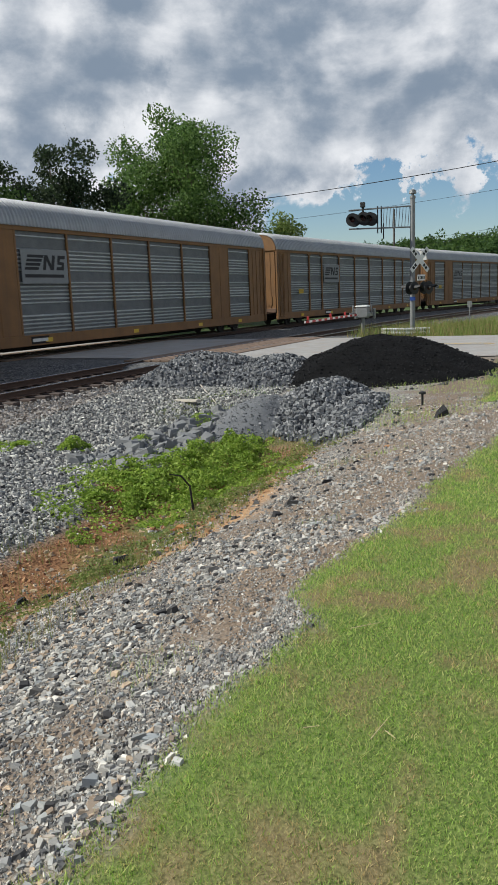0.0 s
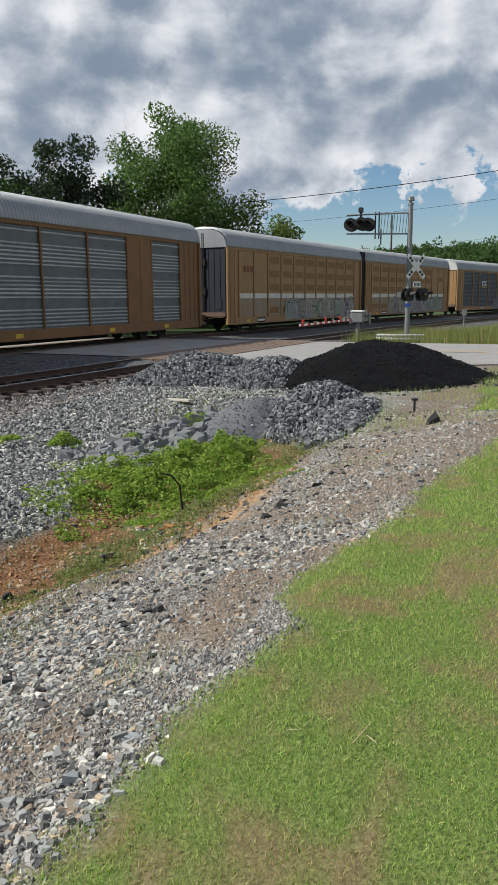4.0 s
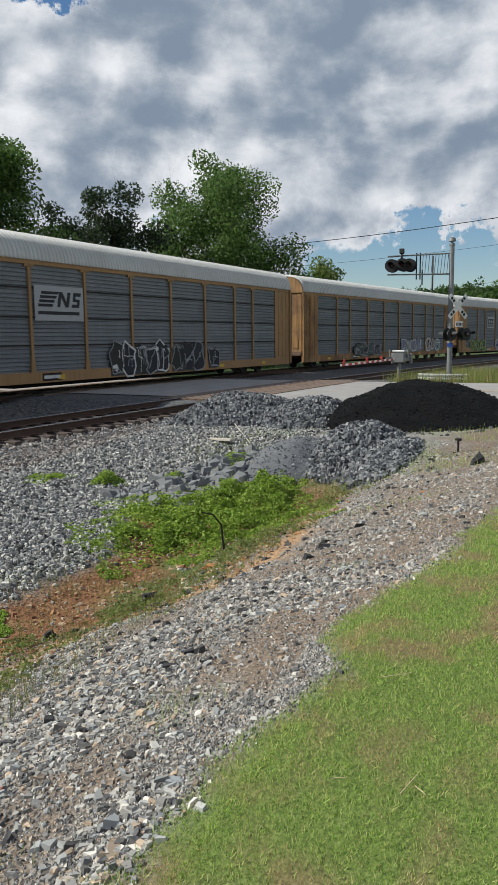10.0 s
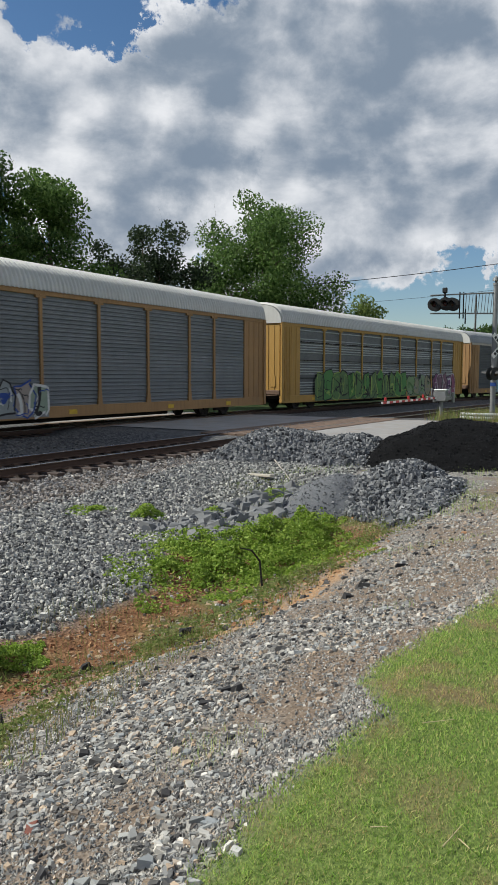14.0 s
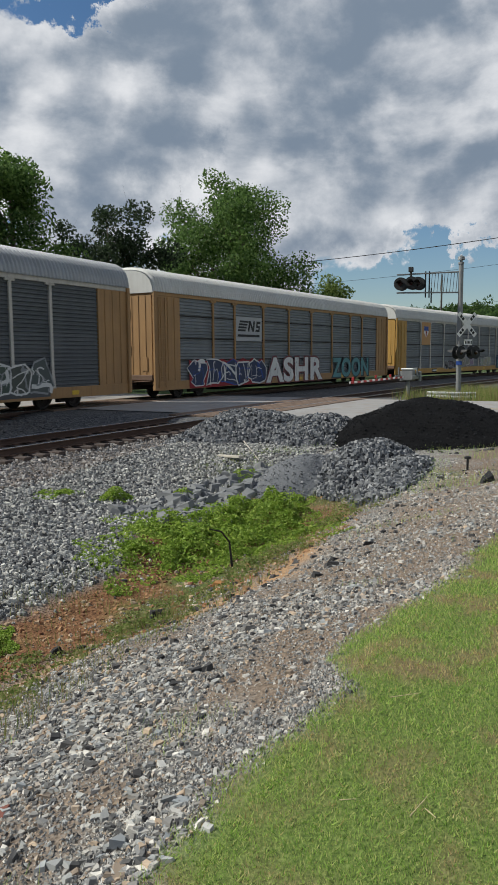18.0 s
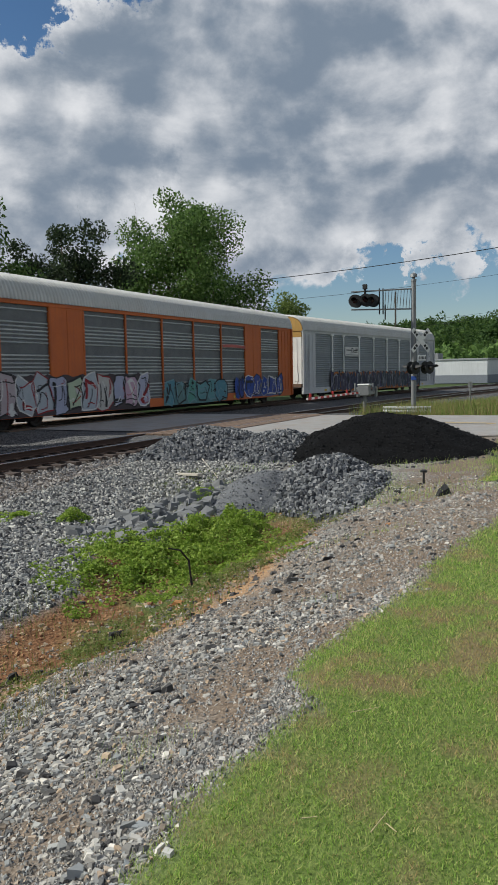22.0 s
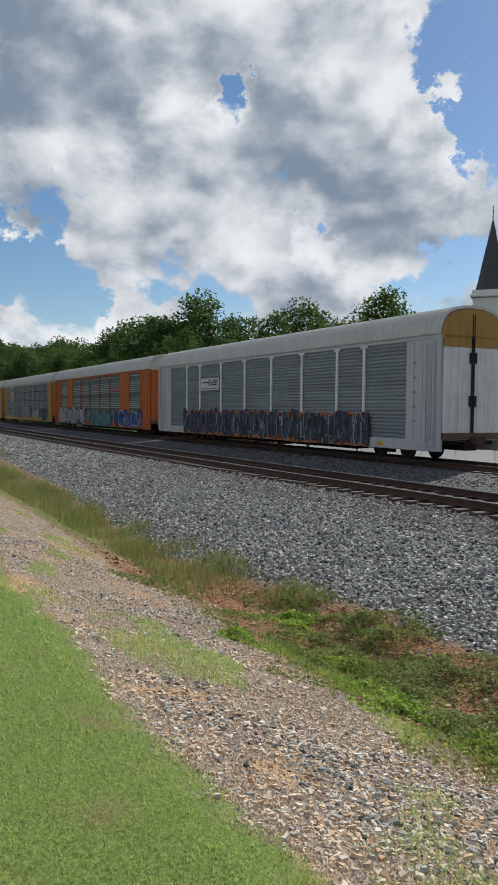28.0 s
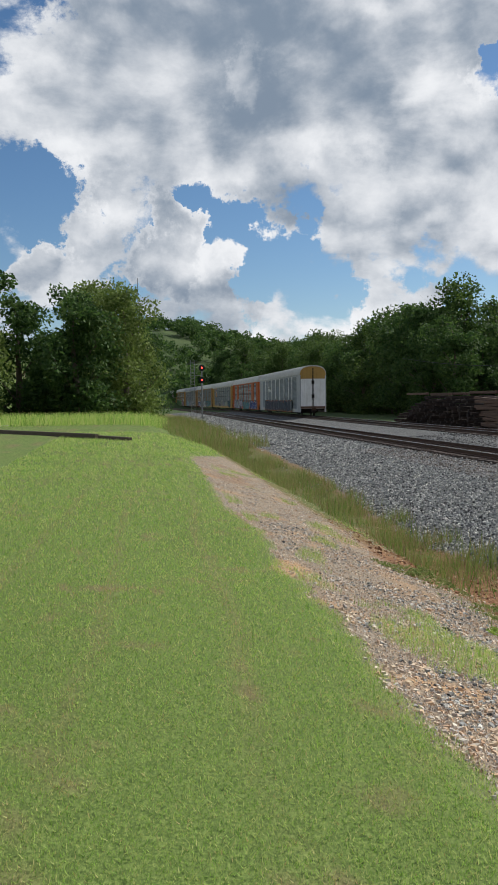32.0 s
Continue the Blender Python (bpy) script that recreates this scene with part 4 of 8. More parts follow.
def make_track(name, off, label, shine):
    tr = thing(name, label, "railway track", kind="structure")
    for o in (-GAUGE / 2, GAUGE / 2):
        r = part("rail", rail_geo(off + o, -420, 260, 4.0, BODY), RAIL, tr, "rusty steel rail")
        part("rail_head", rail_geo(off + o, -420, 260, 4.0, HEAD), STEEL_TOP, r, "polished running surface")
    tie = Geo().box(-1.3, 1.3, -0.115, 0.115, -0.36, -0.175, 0.012).mesh("tie", TIE)
    plate = mat("rusty tie plate", (0.13, 0.075, 0.05), 0.75, 0.3, scale=20)
    far = Geo()
    k = 0
    rnd = random.Random(3)
    for s in np.arange(-200, 130, 0.55):
        if 22 < s < 34.5:
            continue
        x, y, t = on_track(s, off)
        if -46 < s < 22 and k < 300:
            ob = part("tie", tie, TIE, tr)
            ob.matrix_basis = Matrix.Translation((x, y, rnd.uniform(-0.008, 0.004))) @ Matrix.Rotation(t + math.pi / 2 + rnd.uniform(-0.02, 0.02), 4, "Z")
            k += 1
        else:
            c, sn = math.cos(t), math.sin(t)
            q = [(x + sn * u + c * v, y - c * u + sn * v) for u, v in ((-1.3, -.115), (1.3, -.115), (1.3, .115), (-1.3, .115))]
            far.add([(*p, z) for z in (-0.36, -0.165) for p in q], [(4, 5, 6, 7), (0, 1, 5, 4), (1, 2, 6, 5), (2, 3, 7, 6), (3, 0, 4, 7)])
    tagged(part("tie_row", far, TIE, tr, "distant ties"), kind="stuff")
    pl = Geo()
    for s in np.arange(-46, 22, 0.55):
        for o in (-GAUGE / 2, GAUGE / 2):
            x, y, t = on_track(s, off + o)
            c, sn = math.cos(t), math.sin(t)
            q = [(x + sn * u + c * v, y - c * u + sn * v) for u, v in ((-.17, -.09), (.17, -.09), (.17, .09), (-.17, .09))]
            pl.add([(*p, z) for z in (-0.17, -0.150) for p in q], [(4, 5, 6, 7), (0, 1, 5, 4), (1, 2, 6, 5), (2, 3, 7, 6), (3, 0, 4, 7)])
    tagged(part("tie_plates", pl, plate, tr, "rusty steel tie plates"), kind="stuff")
    return tr


make_track("track_1", SPACING, "near railway track with brown rails on weathered ties", True)
make_track("track_2", 0.0, "far railway track that the train runs on", False)


def make_crossing_panels():
    m = mat("crossing planks", (0.20, 0.13, 0.09), 0.9, dark=(0.10, 0.075, 0.06), scale=3, fine=40, bump=0.35, random_tint=0.5)
    for off in (0.0, SPACING):
        th = thing("crossing_deck", "worn timber planks between the rails of the level crossing", "crossing deck", kind="structure")
        for a in (-1.25, -0.95, -0.52, -0.17, 0.17, 0.52, 0.95, 1.25):
            for s0 in (22.4, 26.4, 30.4):
                g = Geo()
                rows = []
                for s in np.linspace(s0 + 0.02, s0 + 3.96, 3):
                    x, y, t = on_track(s, off + a)
                    rows.append([(x + math.sin(t) * u, y - math.cos(t) * u, z) for u, z in ((-.145, -.1), (-.145, -.012), (-.13, -.004), (.13, -.004), (.145, -.012), (.145, -.1))])
                g.loft(rows, close=True, caps=True)
                part("plank", g, m, th)


make_crossing_panels()

# ------------------------------------------------------------ the train
PITCH, PAIR, BODY_L = 29.876, 47.03, 28.0
HALF, SIDE, SILL, FLOOR, EAVE, TOP = BODY_L / 2, 1.52, 0.42, 0.82, 4.76, 5.76
POSTS = (-9.3, -7.32, -4.39, -1.46, 1.46, 4.39, 7.32, 9.3)
CACHE = {}
DARK = mat("black running gear", (0.022, 0.02, 0.019), 0.85, 0.3, dark=(0.05, 0.035, 0.028), scale=5, amount=0.6)
WHEEL = mat("wheel steel", (0.06, 0.052, 0.048), 0.6, 0.6, scale=9)
YELLOW = mat("reflector yellow", (0.62, 0.40, 0.03), 0.5)


def cached(key, build, material):
    k = (key, material.name)
    if k not in CACHE:
        CACHE[k] = build().mesh(key if isinstance(key, str) else key[0], material)
    return CACHE[k]


def roof_geo(HALF=HALF):
    prof = [(1.55, 4.74), (1.555, 4.80), (1.51, 5.02), (1.40, 5.27), (1.20, 5.49), (0.92, 5.63), (0.5, 5.72), (0, 5.75)]
    prof = prof + [(-a, z) for a, z in prof[-2::-1]]
    rows = []
    x, n = -HALF, 0
    while x < HALF - 0.05:
        for dx, up in ((0.0, 0.0), (0.045, 0.0), (0.095, 0.11), (0.146, 0.11)):
            rows.append([(x + dx, a * (1 + up * 0.25), z + up * (0.2 + 0.8 * min(1, max(0, (z - 4.8) / 0.4)))) for a, z in prof])
        x += 0.196
    rows.append([(HALF, a, z) for a, z in prof])
    return Geo().loft(rows)


def gable_geo():
    prof = [(1.53, 4.70), (1.53, 4.82), (1.49, 5.0), (1.38, 5.25), (1.18, 5.46), (0.9, 5.6), (0.5, 5.69), (0, 5.72)]
    prof = prof + [(-a, z) for a, z in prof[-2::-1]]
    g = Geo()
    g.add([(0, a, z) for a, z in prof] + [(0.06, a, z) for a, z in prof], [tuple(range(len(prof))), tuple(range(len(prof), 2 * len(prof)))[::-1]] + [(i, i + 1, len(prof) + i + 1, len(prof) + i) for i in range(len(prof) - 1)])
    return g


def panel_mesh(x0, x1, z0, z1, side, rib, recess, grouped):
    """Ribbed steel side screen: plain ribs, light on them put into their colour, stand out of darker perforated sheet.
    """
    g = Geo()
    rows, kinds, z, k = [], [], z0, 0
    y = side * (SIDE - 0.08)
    while z < z1 - 0.16:
        wide = 0.40 if grouped and k % 6 == 5 else 0.07
        for dz, d, kind in ((0.0, 0.0, 1), (wide, 0.0, 0), (wide + 0.022, 0.04, 0), (wide + 0.055, 0.04, 0)):
            rows.append([(x0, y + side * d, z + dz), (x1, y + side * d, z + dz)])
            kinds.append(kind)
        z += wide + 0.077
        k += 1
    rows.append([(x0, y, z), (x1, y, z)])
    kinds.append(1)
    rows.append([(x0, y, z1), (x1, y, z1)])
    g.loft(rows)
    me = g.mesh("side_screen", rib)
    me.materials.append(recess)
    for f, kk in zip(me.polygons, kinds):
        f.material_index = kk
    return me


def post_geo(x, side, z0, z1, w, flare=True):
    g = Geo()
    y0, y1 = side * (SIDE - 0.06), side * (SIDE + 0.02)
    a, b = min(y0, y1), max(y0, y1)
    g.box(x - w / 2, x + w / 2, a, b, z0, z1, 0.008)
    if flare:
        g.box(x - w * 1.7, x + w * 1.7, a, b + 0.003 * (side > 0), z1 - 0.12, z1 - 0.01, 0.01)
        yo = side * (SIDE + 0.022)
        yi = side * (SIDE - 0.05)
        g.add([(x - w * 0.95, yo, z0), (x + w * 0.95, yo, z0), (x + w * 0.5, yo, z0 + 0.55), (x - w * 0.5, yo, z0 + 0.55),
               (x - w * 0.95, yi, z0), (x + w * 0.95, yi, z0), (x + w * 0.5, yi, z0 + 0.55), (x - w * 0.5, yi, z0 + 0.55)],
              [(0, 1, 2, 3), (0, 4, 5, 1), (1, 5, 6, 2), (3, 2, 6, 7), (0, 3, 7, 4)])
    return g


def truck(parent, x):
    tr = part("truck", Geo().box(x - 0.25, x + 0.25, -1.1, 1.1, 0.38, 0.74, 0.02).box(x - 1.25, x + 1.25, -1.14, -0.98, 0.42, 0.62, 0.03).box(x - 1.25, x + 1.25, 0.98, 1.14, 0.42, 0.62, 0.03)
              .box(x - 0.45, x + 0.45, -1.16, -0.97, 0.25, 0.5, 0.03).box(x - 0.45, x + 0.45, 0.97, 1.16, 0.25, 0.5, 0.03), DARK, parent, "black cast steel truck")
    for dx in (-0.88, 0.88):
        for sy in (-1, 1):
            g = Geo().disc((x + dx, sy * 0.70, 0.42), (0, sy, 0), [(0.02, -0.02), (0.10, -0.02), (0.45, -0.02), (0.45, 0.0), (0.42, 0.02), (0.415, 0.10), (0.33, 0.105), (0.28, 0.07), (0.12, 0.07), (0.10, 0.16), (0.02, 0.16)], 20)
            part("wheel", g, WHEEL, tr)
        part("axle", Geo().tube((x + dx, -0.72, 0.42), (x + dx, 0.72, 0.42), 0.08), DARK, tr)


def end_gear(car, sx, frame_m, style, HALF=HALF):
    """Doors, corner posts, ladder, coupler and platform at one end (sx = -1 or 1)."""
    x = sx * HALF
    door_m = style.get("door", frame_m)
    for sy in (-1, 1):
        a, b = (0.02, 1.42) if sy > 0 else (-1.42, -0.02)
        g = Geo().box(min(x - sx * 0.10, x - sx * 0.02), max(x - sx * 0.10, x - sx * 0.02), a, b, 0.85, style.get("door_top", 4.72), 0.012)
        d = part("end_door", g, door_m, car, style.get("door_label", ""))
        for q in (0.30, 0.68, 1.06):
            part("door_rib", Geo().box(min(x - sx * 0.02, x), max(x - sx * 0.02, x), sy * q - 0.03, sy * q + 0.03, 1.0, style.get("door_top", 4.72) - 0.12, 0.006), door_m, d)
        part("lock_rod", Geo().tube((x + sx * 0.03, sy * 0.045, 0.95), (x + sx * 0.03, sy * 0.045, 5.5), 0.03, n=6).box(x + sx * 0.03 - 0.05, x + sx * 0.03 + 0.05, sy * 0.08 - 0.07, sy * 0.08 + 0.07, 2.1, 2.5).box(x + sx * 0.03 - 0.05, x + sx * 0.03 + 0.05, sy * 0.08 - 0.07, sy * 0.08 + 0.07, 3.7, 4.1), DARK, d)
        part("door_vent", Geo().box(min(x, x + sx * 0.012), max(x, x + sx * 0.012), sy * 1.0 - 0.16, sy * 1.0 + 0.16, 1.3, 1.9, 0.004), door_m, d)
        g = Geo().box(min(x - sx * 0.16, x + sx * 0.02), max(x - sx * 0.16, x + sx * 0.02), sy * 1.52 - 0.09, sy * 1.52 + 0.03, 0.45, 4.74, 0.015)
        part("corner_post", g, frame_m, car)
        lad = Geo()
        lx0, lx1 = x - sx * 0.75, x - sx * 0.28
        for q in (lx0, lx1):
            lad.box(q - 0.022, q + 0.022, sy * 1.60 - 0.02, sy * 1.60 + 0.02, 0.55, 4.5, 0.004)
        for i in range(10):
            z = 0.62 + i * 0.42
            lad.tube((lx0, sy * 1.60, z), (lx1, sy * 1.60, z), 0.014, n=5)
        if style.get("ladder", True) and (sx < 0) == (sy < 0) or style.get("ladder_all"):
            part("ladder", lad, frame_m, car, "steel side ladder")
    if "door_top" in style:
        part("end_header", Geo().box(min(x - sx * 0.1, x), max(x - sx * 0.1, x), -1.43, 1.43, style["door_top"], 4.72, 0.01), style["gable"], car, "yellow header panel")
    part("roof_gable", Geo().add([(x - sx * 0.02 + sx * p[0], p[1], p[2]) for p in gable_geo().v], gable_geo().f), style.get("gable", frame_m), car)
    g = Geo().box(min(x, x + sx * 0.55), max(x, x + sx * 0.55), -0.14, 0.14, 0.72, 0.98, 0.03).box(min(x + sx * 0.34, x + sx * 0.58), max(x + sx * 0.34, x + sx * 0.58), -0.2, 0.2, 0.64, 1.04, 0.05)
    part("coupler", g, mat("rusty coupler", (0.11, 0.06, 0.04), 0.8, 0.3), car, "rusty knuckle coupler")
    g = Geo().box(min(x - sx * 0.3, x + sx * 0.06), max(x - sx * 0.3, x + sx * 0.06), -1.45, 1.45, 0.88, 1.12, 0.02)
    g.tube((x + sx * 0.1, -1.35, 0.86), (x + sx * 0.1, -0.35, 0.80), 0.018, n=5).tube((x + sx * 0.1, 1.35, 0.86), (x + sx * 0.1, 0.35, 0.80), 0.018, n=5)
    part("end_sill", g, style.get("gear", mat("grimy end sill", (0.16, 0.10, 0.07), 0.85, scale=4)), car)


def autorack(style):
    """One enclosed car carrier; its origin is on the rails under its middle."""
    car = thing("autorack_car", style["label"], "train car", group="cars of the freight train")
    fm, pm, rm = style["frame"], style["panel"], style["roof"]
    post_m = style.get("post", fm)
    kind = style["kind"]
    HALF = 10.5 if kind == "tan" else BODY_L / 2
    part("roof", cached(("roof", HALF), lambda: roof_geo(HALF), rm), rm, car, style.get("roof_label", "ribbed galvanised roof"))
    for sy in (-1, 1):
        y0, y1 = sorted((sy * (SIDE - 0.10), sy * (SIDE + 0.012)))
        g = Geo().box(-HALF, HALF, y0, y1, SILL, FLOOR, 0.01)
        part("side_sill", g, style.get("sill", fm), car)
        g = Geo().box(-HALF, HALF, *sorted((sy * (SIDE - 0.09), sy * (SIDE + 0.005))), EAVE - 0.17, EAVE, 0.01)
        part("top_plate", g, style.get("plate", post_m), car)
        z0, z1 = FLOOR, EAVE - 0.17
        for sx in (-1, 1) if kind != "tan" else ():
            e = sorted((sx * 12.02, sx * (HALF - 0.1)))
            g = Geo().box(e[0], e[1], *sorted((sy * (SIDE - 0.09), sy * (SIDE - 0.01))), z0, z1, 0.008)
            for q in (12.45, 12.95, 13.45):
                g.box(sx * q - 0.03, sx * q + 0.03, *sorted((sy * (SIDE - 0.01), sy * (SIDE + 0.012))), z0 + 0.05, z1 - 0.05)
            part("end_panel", g, fm, car)
        if kind in ("post", "pier"):
            edges = (-12.02, *POSTS, 12.02)
            for a, b in zip(edges[:-1], edges[1:]):
                if kind == "pier" and abs(abs(a + b) / 2 - 8.31) < 0.2:
                    g = Geo().box(a - 0.08, b + 0.08, *sorted((sy * (SIDE - 0.08), sy * (SIDE + 0.004))), z0, z1, 0.01)
                    g.box((a + b) / 2 - 0.02, (a + b) / 2 + 0.02, *sorted((sy * SIDE, sy * (SIDE + 0.016))), z0, z1)
                    part("pier", g, fm, car, "broad plain steel pier")
                    continue
                key = ("screen", round(a, 2), round(b, 2), sy, pm.name)
                if key not in CACHE:
                    CACHE[key] = panel_mesh(a + 0.02, b - 0.02, z0, z1, sy, pm, style.get("recess", pm), "recess" in style)
                part("side_screen", CACHE[key], None, car)
            w = 0.14 if kind == "post" else 0.10
            for p in POSTS if kind == "post" else (-12.0, -9.3, -7.3, -4.39, -1.46, 1.46, 4.39, 7.3, 9.3, 12.0):
                part("side_post", cached(("side_post", round(p, 2), sy, kind), lambda: post_geo(p, sy, z0 - 0.02, z1 + 0.03, w, kind == "post"), post_m), post_m, car)
            if kind == "post" and style.get("rails", True):
                g = Geo()
                for z in (1.77, 2.76, 3.78):
                    g.box(-12.0, 12.0, *sorted((sy * (SIDE - 0.04), sy * (SIDE - 0.015))), z - 0.025, z + 0.025)
                part("screen_seam", g, DARK, car, "dark seams between the screens")
        else:
            xs = (-10.4, *np.linspace(-9.1, 9.1, 11), 10.4)
            for k, (a, b) in enumerate(zip(xs[:-1], xs[1:])):
                g = Geo().box(a + 0.05, b - 0.05, *sorted((sy * (SIDE - 0.08), sy * (SIDE - 0.035))), z0, z1, 0.01)
                pn = part("side_panel", g, fm, car)
                plain = k in (0, 11) or (k > 8 if style["joint"] < 0 else k < 3)
                for lo, hi in () if plain else ((0.98, 1.38), (2.36, 2.78), (3.18, 3.58), (4.0, 4.42)):
                    part("vent_screen", Geo().box(a + 0.26, b - 0.26, *sorted((sy * (SIDE - 0.04), sy * (SIDE - 0.030))), lo, hi), style["screen"], pn)
                if 0 < k < 11:
                    part("white_band", Geo().box(a + 0.07, b - 0.07, *sorted((sy * (SIDE - 0.04), sy * (SIDE - 0.031))), 1.9, 2.19), style["band"], pn, "white painted band")
                    part("lower_panel", Geo().box(a + 0.07, b - 0.07, *sorted((sy * (SIDE - 0.04), sy * (SIDE - 0.033))), 0.84, 1.9), style["lower"], pn, "faded grey-washed lower panel")
            for p in xs:
                part("side_post", cached(("side_post", round(float(p), 2), sy, kind), lambda: post_geo(float(p), sy, z0 - 0.3, z1 + 0.03, 0.09, False), post_m), post_m, car)
        for q in (-10.5, -5.9, 0.0, 5.9, 10.5) if kind != "tan" else (-8.0, 0.0, 8.0):
            part("reflector", Geo().box(q - 0.2, q + 0.2, *sorted((sy * (SIDE + 0.012), sy * (SIDE + 0.02))), 0.52, 0.68), YELLOW, car, "yellow reflective strip")
        px = -5.9
        plate = Geo().box(px - 1.0, px, *sorted((sy * (SIDE + 0.012), sy * (SIDE + 0.018))), 0.48, 0.76)
        pl = part("number_plate", plate, DARK, car, "black panel with pale characters")
        part("characters", Geo().box(px - 0.92, px - 0.08, *sorted((sy * (SIDE + 0.018), sy * (SIDE + 0.022))), 0.56, 0.68), mat("pale lettering", (0.6, 0.6, 0.58), 0.7), pl, "pale bar in place of the car number")
    part("underframe", Geo().box(-HALF + 0.3, HALF - 0.3, -1.38, 1.38, 0.66, 0.86, 0.02).box(-HALF, HALF, -0.3, 0.3, 0.45, 0.8, 0.02).box(-7.2, 7.2, -0.4, 0.4, 0.2, 0.7, 0.03), DARK, car)
    part("deck", Geo().box(-HALF + 0.4, HALF - 0.4, -1.36, 1.36, 2.72, 2.80), DARK, car)
    for sx in (-1, 1):
        truck(car, sx * (HALF - 3.6))
        end_gear(car, sx, fm, style, HALF)
    if style.get("joint") == 1:
        g = Geo()
        for k in range(6):
            g.box(HALF + 0.02 + k * 0.165, HALF + 0.15 + k * 0.165, -1.5, 1.5, 0.9, 5.45, 0.03).box(HALF + 0.1 + k * 0.165, HALF + 0.2 + k * 0.165, -1.4, 1.4, 0.95, 5.35)
        part("bellows", g, mat("black rubber bellows", (0.014, 0.014, 0.016), 0.8), car, "black folded rubber bellows between two cars")
    return car


def train_styles():
    grey_roof = mat("galvanised roof", (0.34, 0.35, 0.365), 0.5, 0.25, dark=(0.24, 0.25, 0.26), scale=0.8, amount=0.6, fine=30, streak=0.25, dirt=(0.2, 0.18, 0.16))
    white_roof = mat("pale painted roof", (0.54, 0.54, 0.52), 0.6, 0.05, dark=(0.45, 0.43, 0.40), scale=0.9, amount=0.5, fine=30, streak=0.25, dirt=(0.25, 0.22, 0.18))
    # ribs coloured brighter to stand for light on their upper faces
    silver = mat("ribbed steel with light in colour", (0.56, 0.58, 0.58), 0.4, 0.35, dark=(0.16, 0.18, 0.185), scale=3, amount=0.4, bands=0.30)
    holes = mat("perforated steel sheet", (0.15, 0.16, 0.165), 0.6, 0.3, dark=(0.08, 0.085, 0.09), scale=2, amount=0.6, fine=120, bump=0.4)
    grey = mat("dull ribbed steel", (0.22, 0.235, 0.25), 0.6, 0.25, dark=(0.13, 0.145, 0.155), scale=1.5, amount=0.6, bands=0.35, streak=0.2, dirt=(0.08, 0.07, 0.07))
    dark = mat("dark ribbed steel", (0.12, 0.13, 0.138), 0.65, 0.2, dark=(0.07, 0.078, 0.085), scale=1.5, amount=0.6, bands=0.35, streak=0.2, dirt=(0.05, 0.045, 0.045))
    brown = mat("brown freight paint", (0.215, 0.105, 0.036), 0.65, dark=(0.12, 0.06, 0.026), scale=1.2, amount=0.6, streak=0.35, dirt=(0.07, 0.05, 0.04))
    tan = mat("tan freight paint", (0.35, 0.20, 0.082), 0.65, dark=(0.23, 0.135, 0.06), scale=1.0, amount=0.55, streak=0.4, dirt=(0.12, 0.07, 0.04))
    rusty = mat("rust-stained tan paint", (0.40, 0.22, 0.08), 0.7, dark=(0.12, 0.06, 0.035), scale=0.9, amount=1.0, streak=0.9, dirt=(0.03, 0.018, 0.015))
    yellow = mat("yellow freight paint", (0.43, 0.25, 0.062), 0.6, dark=(0.35, 0.2, 0.04), scale=1.0, amount=0.5, streak=0.35, dirt=(0.1, 0.06, 0.03))
    orange = mat("orange freight paint", (0.50, 0.115, 0.02), 0.6, dark=(0.32, 0.07, 0.02), scale=1.0, amount=0.5, streak=0.3, dirt=(0.1, 0.04, 0.03))
    white = mat("white freight paint", (0.82, 0.82, 0.80), 0.55, dark=(0.5, 0.49, 0.46), scale=0.9, amount=0.5, streak=0.3, dirt=(0.28, 0.22, 0.17))
    pale = mat("pale post paint", (0.50, 0.47, 0.42), 0.65, dark=(0.33, 0.3, 0.27), scale=1.2, amount=0.5, streak=0.3)
    greyp = mat("light grey post paint", (0.48, 0.49, 0.50), 0.6, dark=(0.36, 0.37, 0.38), scale=1.0, amount=0.4, streak=0.2)
    screen = mat("perforated tan screen", (0.25, 0.135, 0.05), 0.8, fine=160, bump=0.3, scale=3)
    band = mat("white band paint", (0.66, 0.63, 0.57), 0.7, dark=(0.45, 0.4, 0.33), scale=2, amount=0.6)
    S = {}
    S["brown"] = dict(kind="pier", frame=brown, panel=silver, recess=holes, roof=grey_roof, gable=white_roof, label="brown freight car with bright ribbed side screens and grey roof")
    S["brownpost"] = dict(kind="post", frame=brown, panel=silver, recess=holes, roof=grey_roof, gable=brown, rails=False, label="brown freight car with bright ribbed side screens between narrow brown posts")
    S["tan"] = dict(kind="tan", joint=-1, lower=mat("grey-washed tan paint", (0.27, 0.23, 0.18), 0.8, dark=(0.36, 0.225, 0.10), scale=1.6, amount=0.9, streak=0.3), frame=tan, panel=tan, roof=grey_roof, screen=screen, band=band, gable=grey_roof, door=mat("dark blue bellows", (0.02, 0.022, 0.035), 0.8), label="tan freight car with vent screens, white band and faded graffiti")
    S["tan_front"] = dict(S["tan"], joint=1)
    S["dark"] = dict(kind="post", frame=tan, panel=dark, roof=grey_roof, gable=white_roof, rails=False, label="dark grey ribbed freight car with tan posts and pale block lettering")
    S["grey"] = dict(kind="post", frame=tan, panel=grey, roof=white_roof, gable=white_roof, label="grey ribbed freight car with tan posts and black graffiti")
    S["rusty"] = dict(kind="post", frame=rusty, panel=grey, roof=white_roof, post=tan, gable=rusty, label="grey ribbed freight car with badly rusted tan ends")
    S["lightgrey"] = dict(kind="post", frame=tan, panel=grey, roof=white_roof, gable=white_roof, rails=False, label="light grey ribbed freight car with a bracket emblem and graffiti")
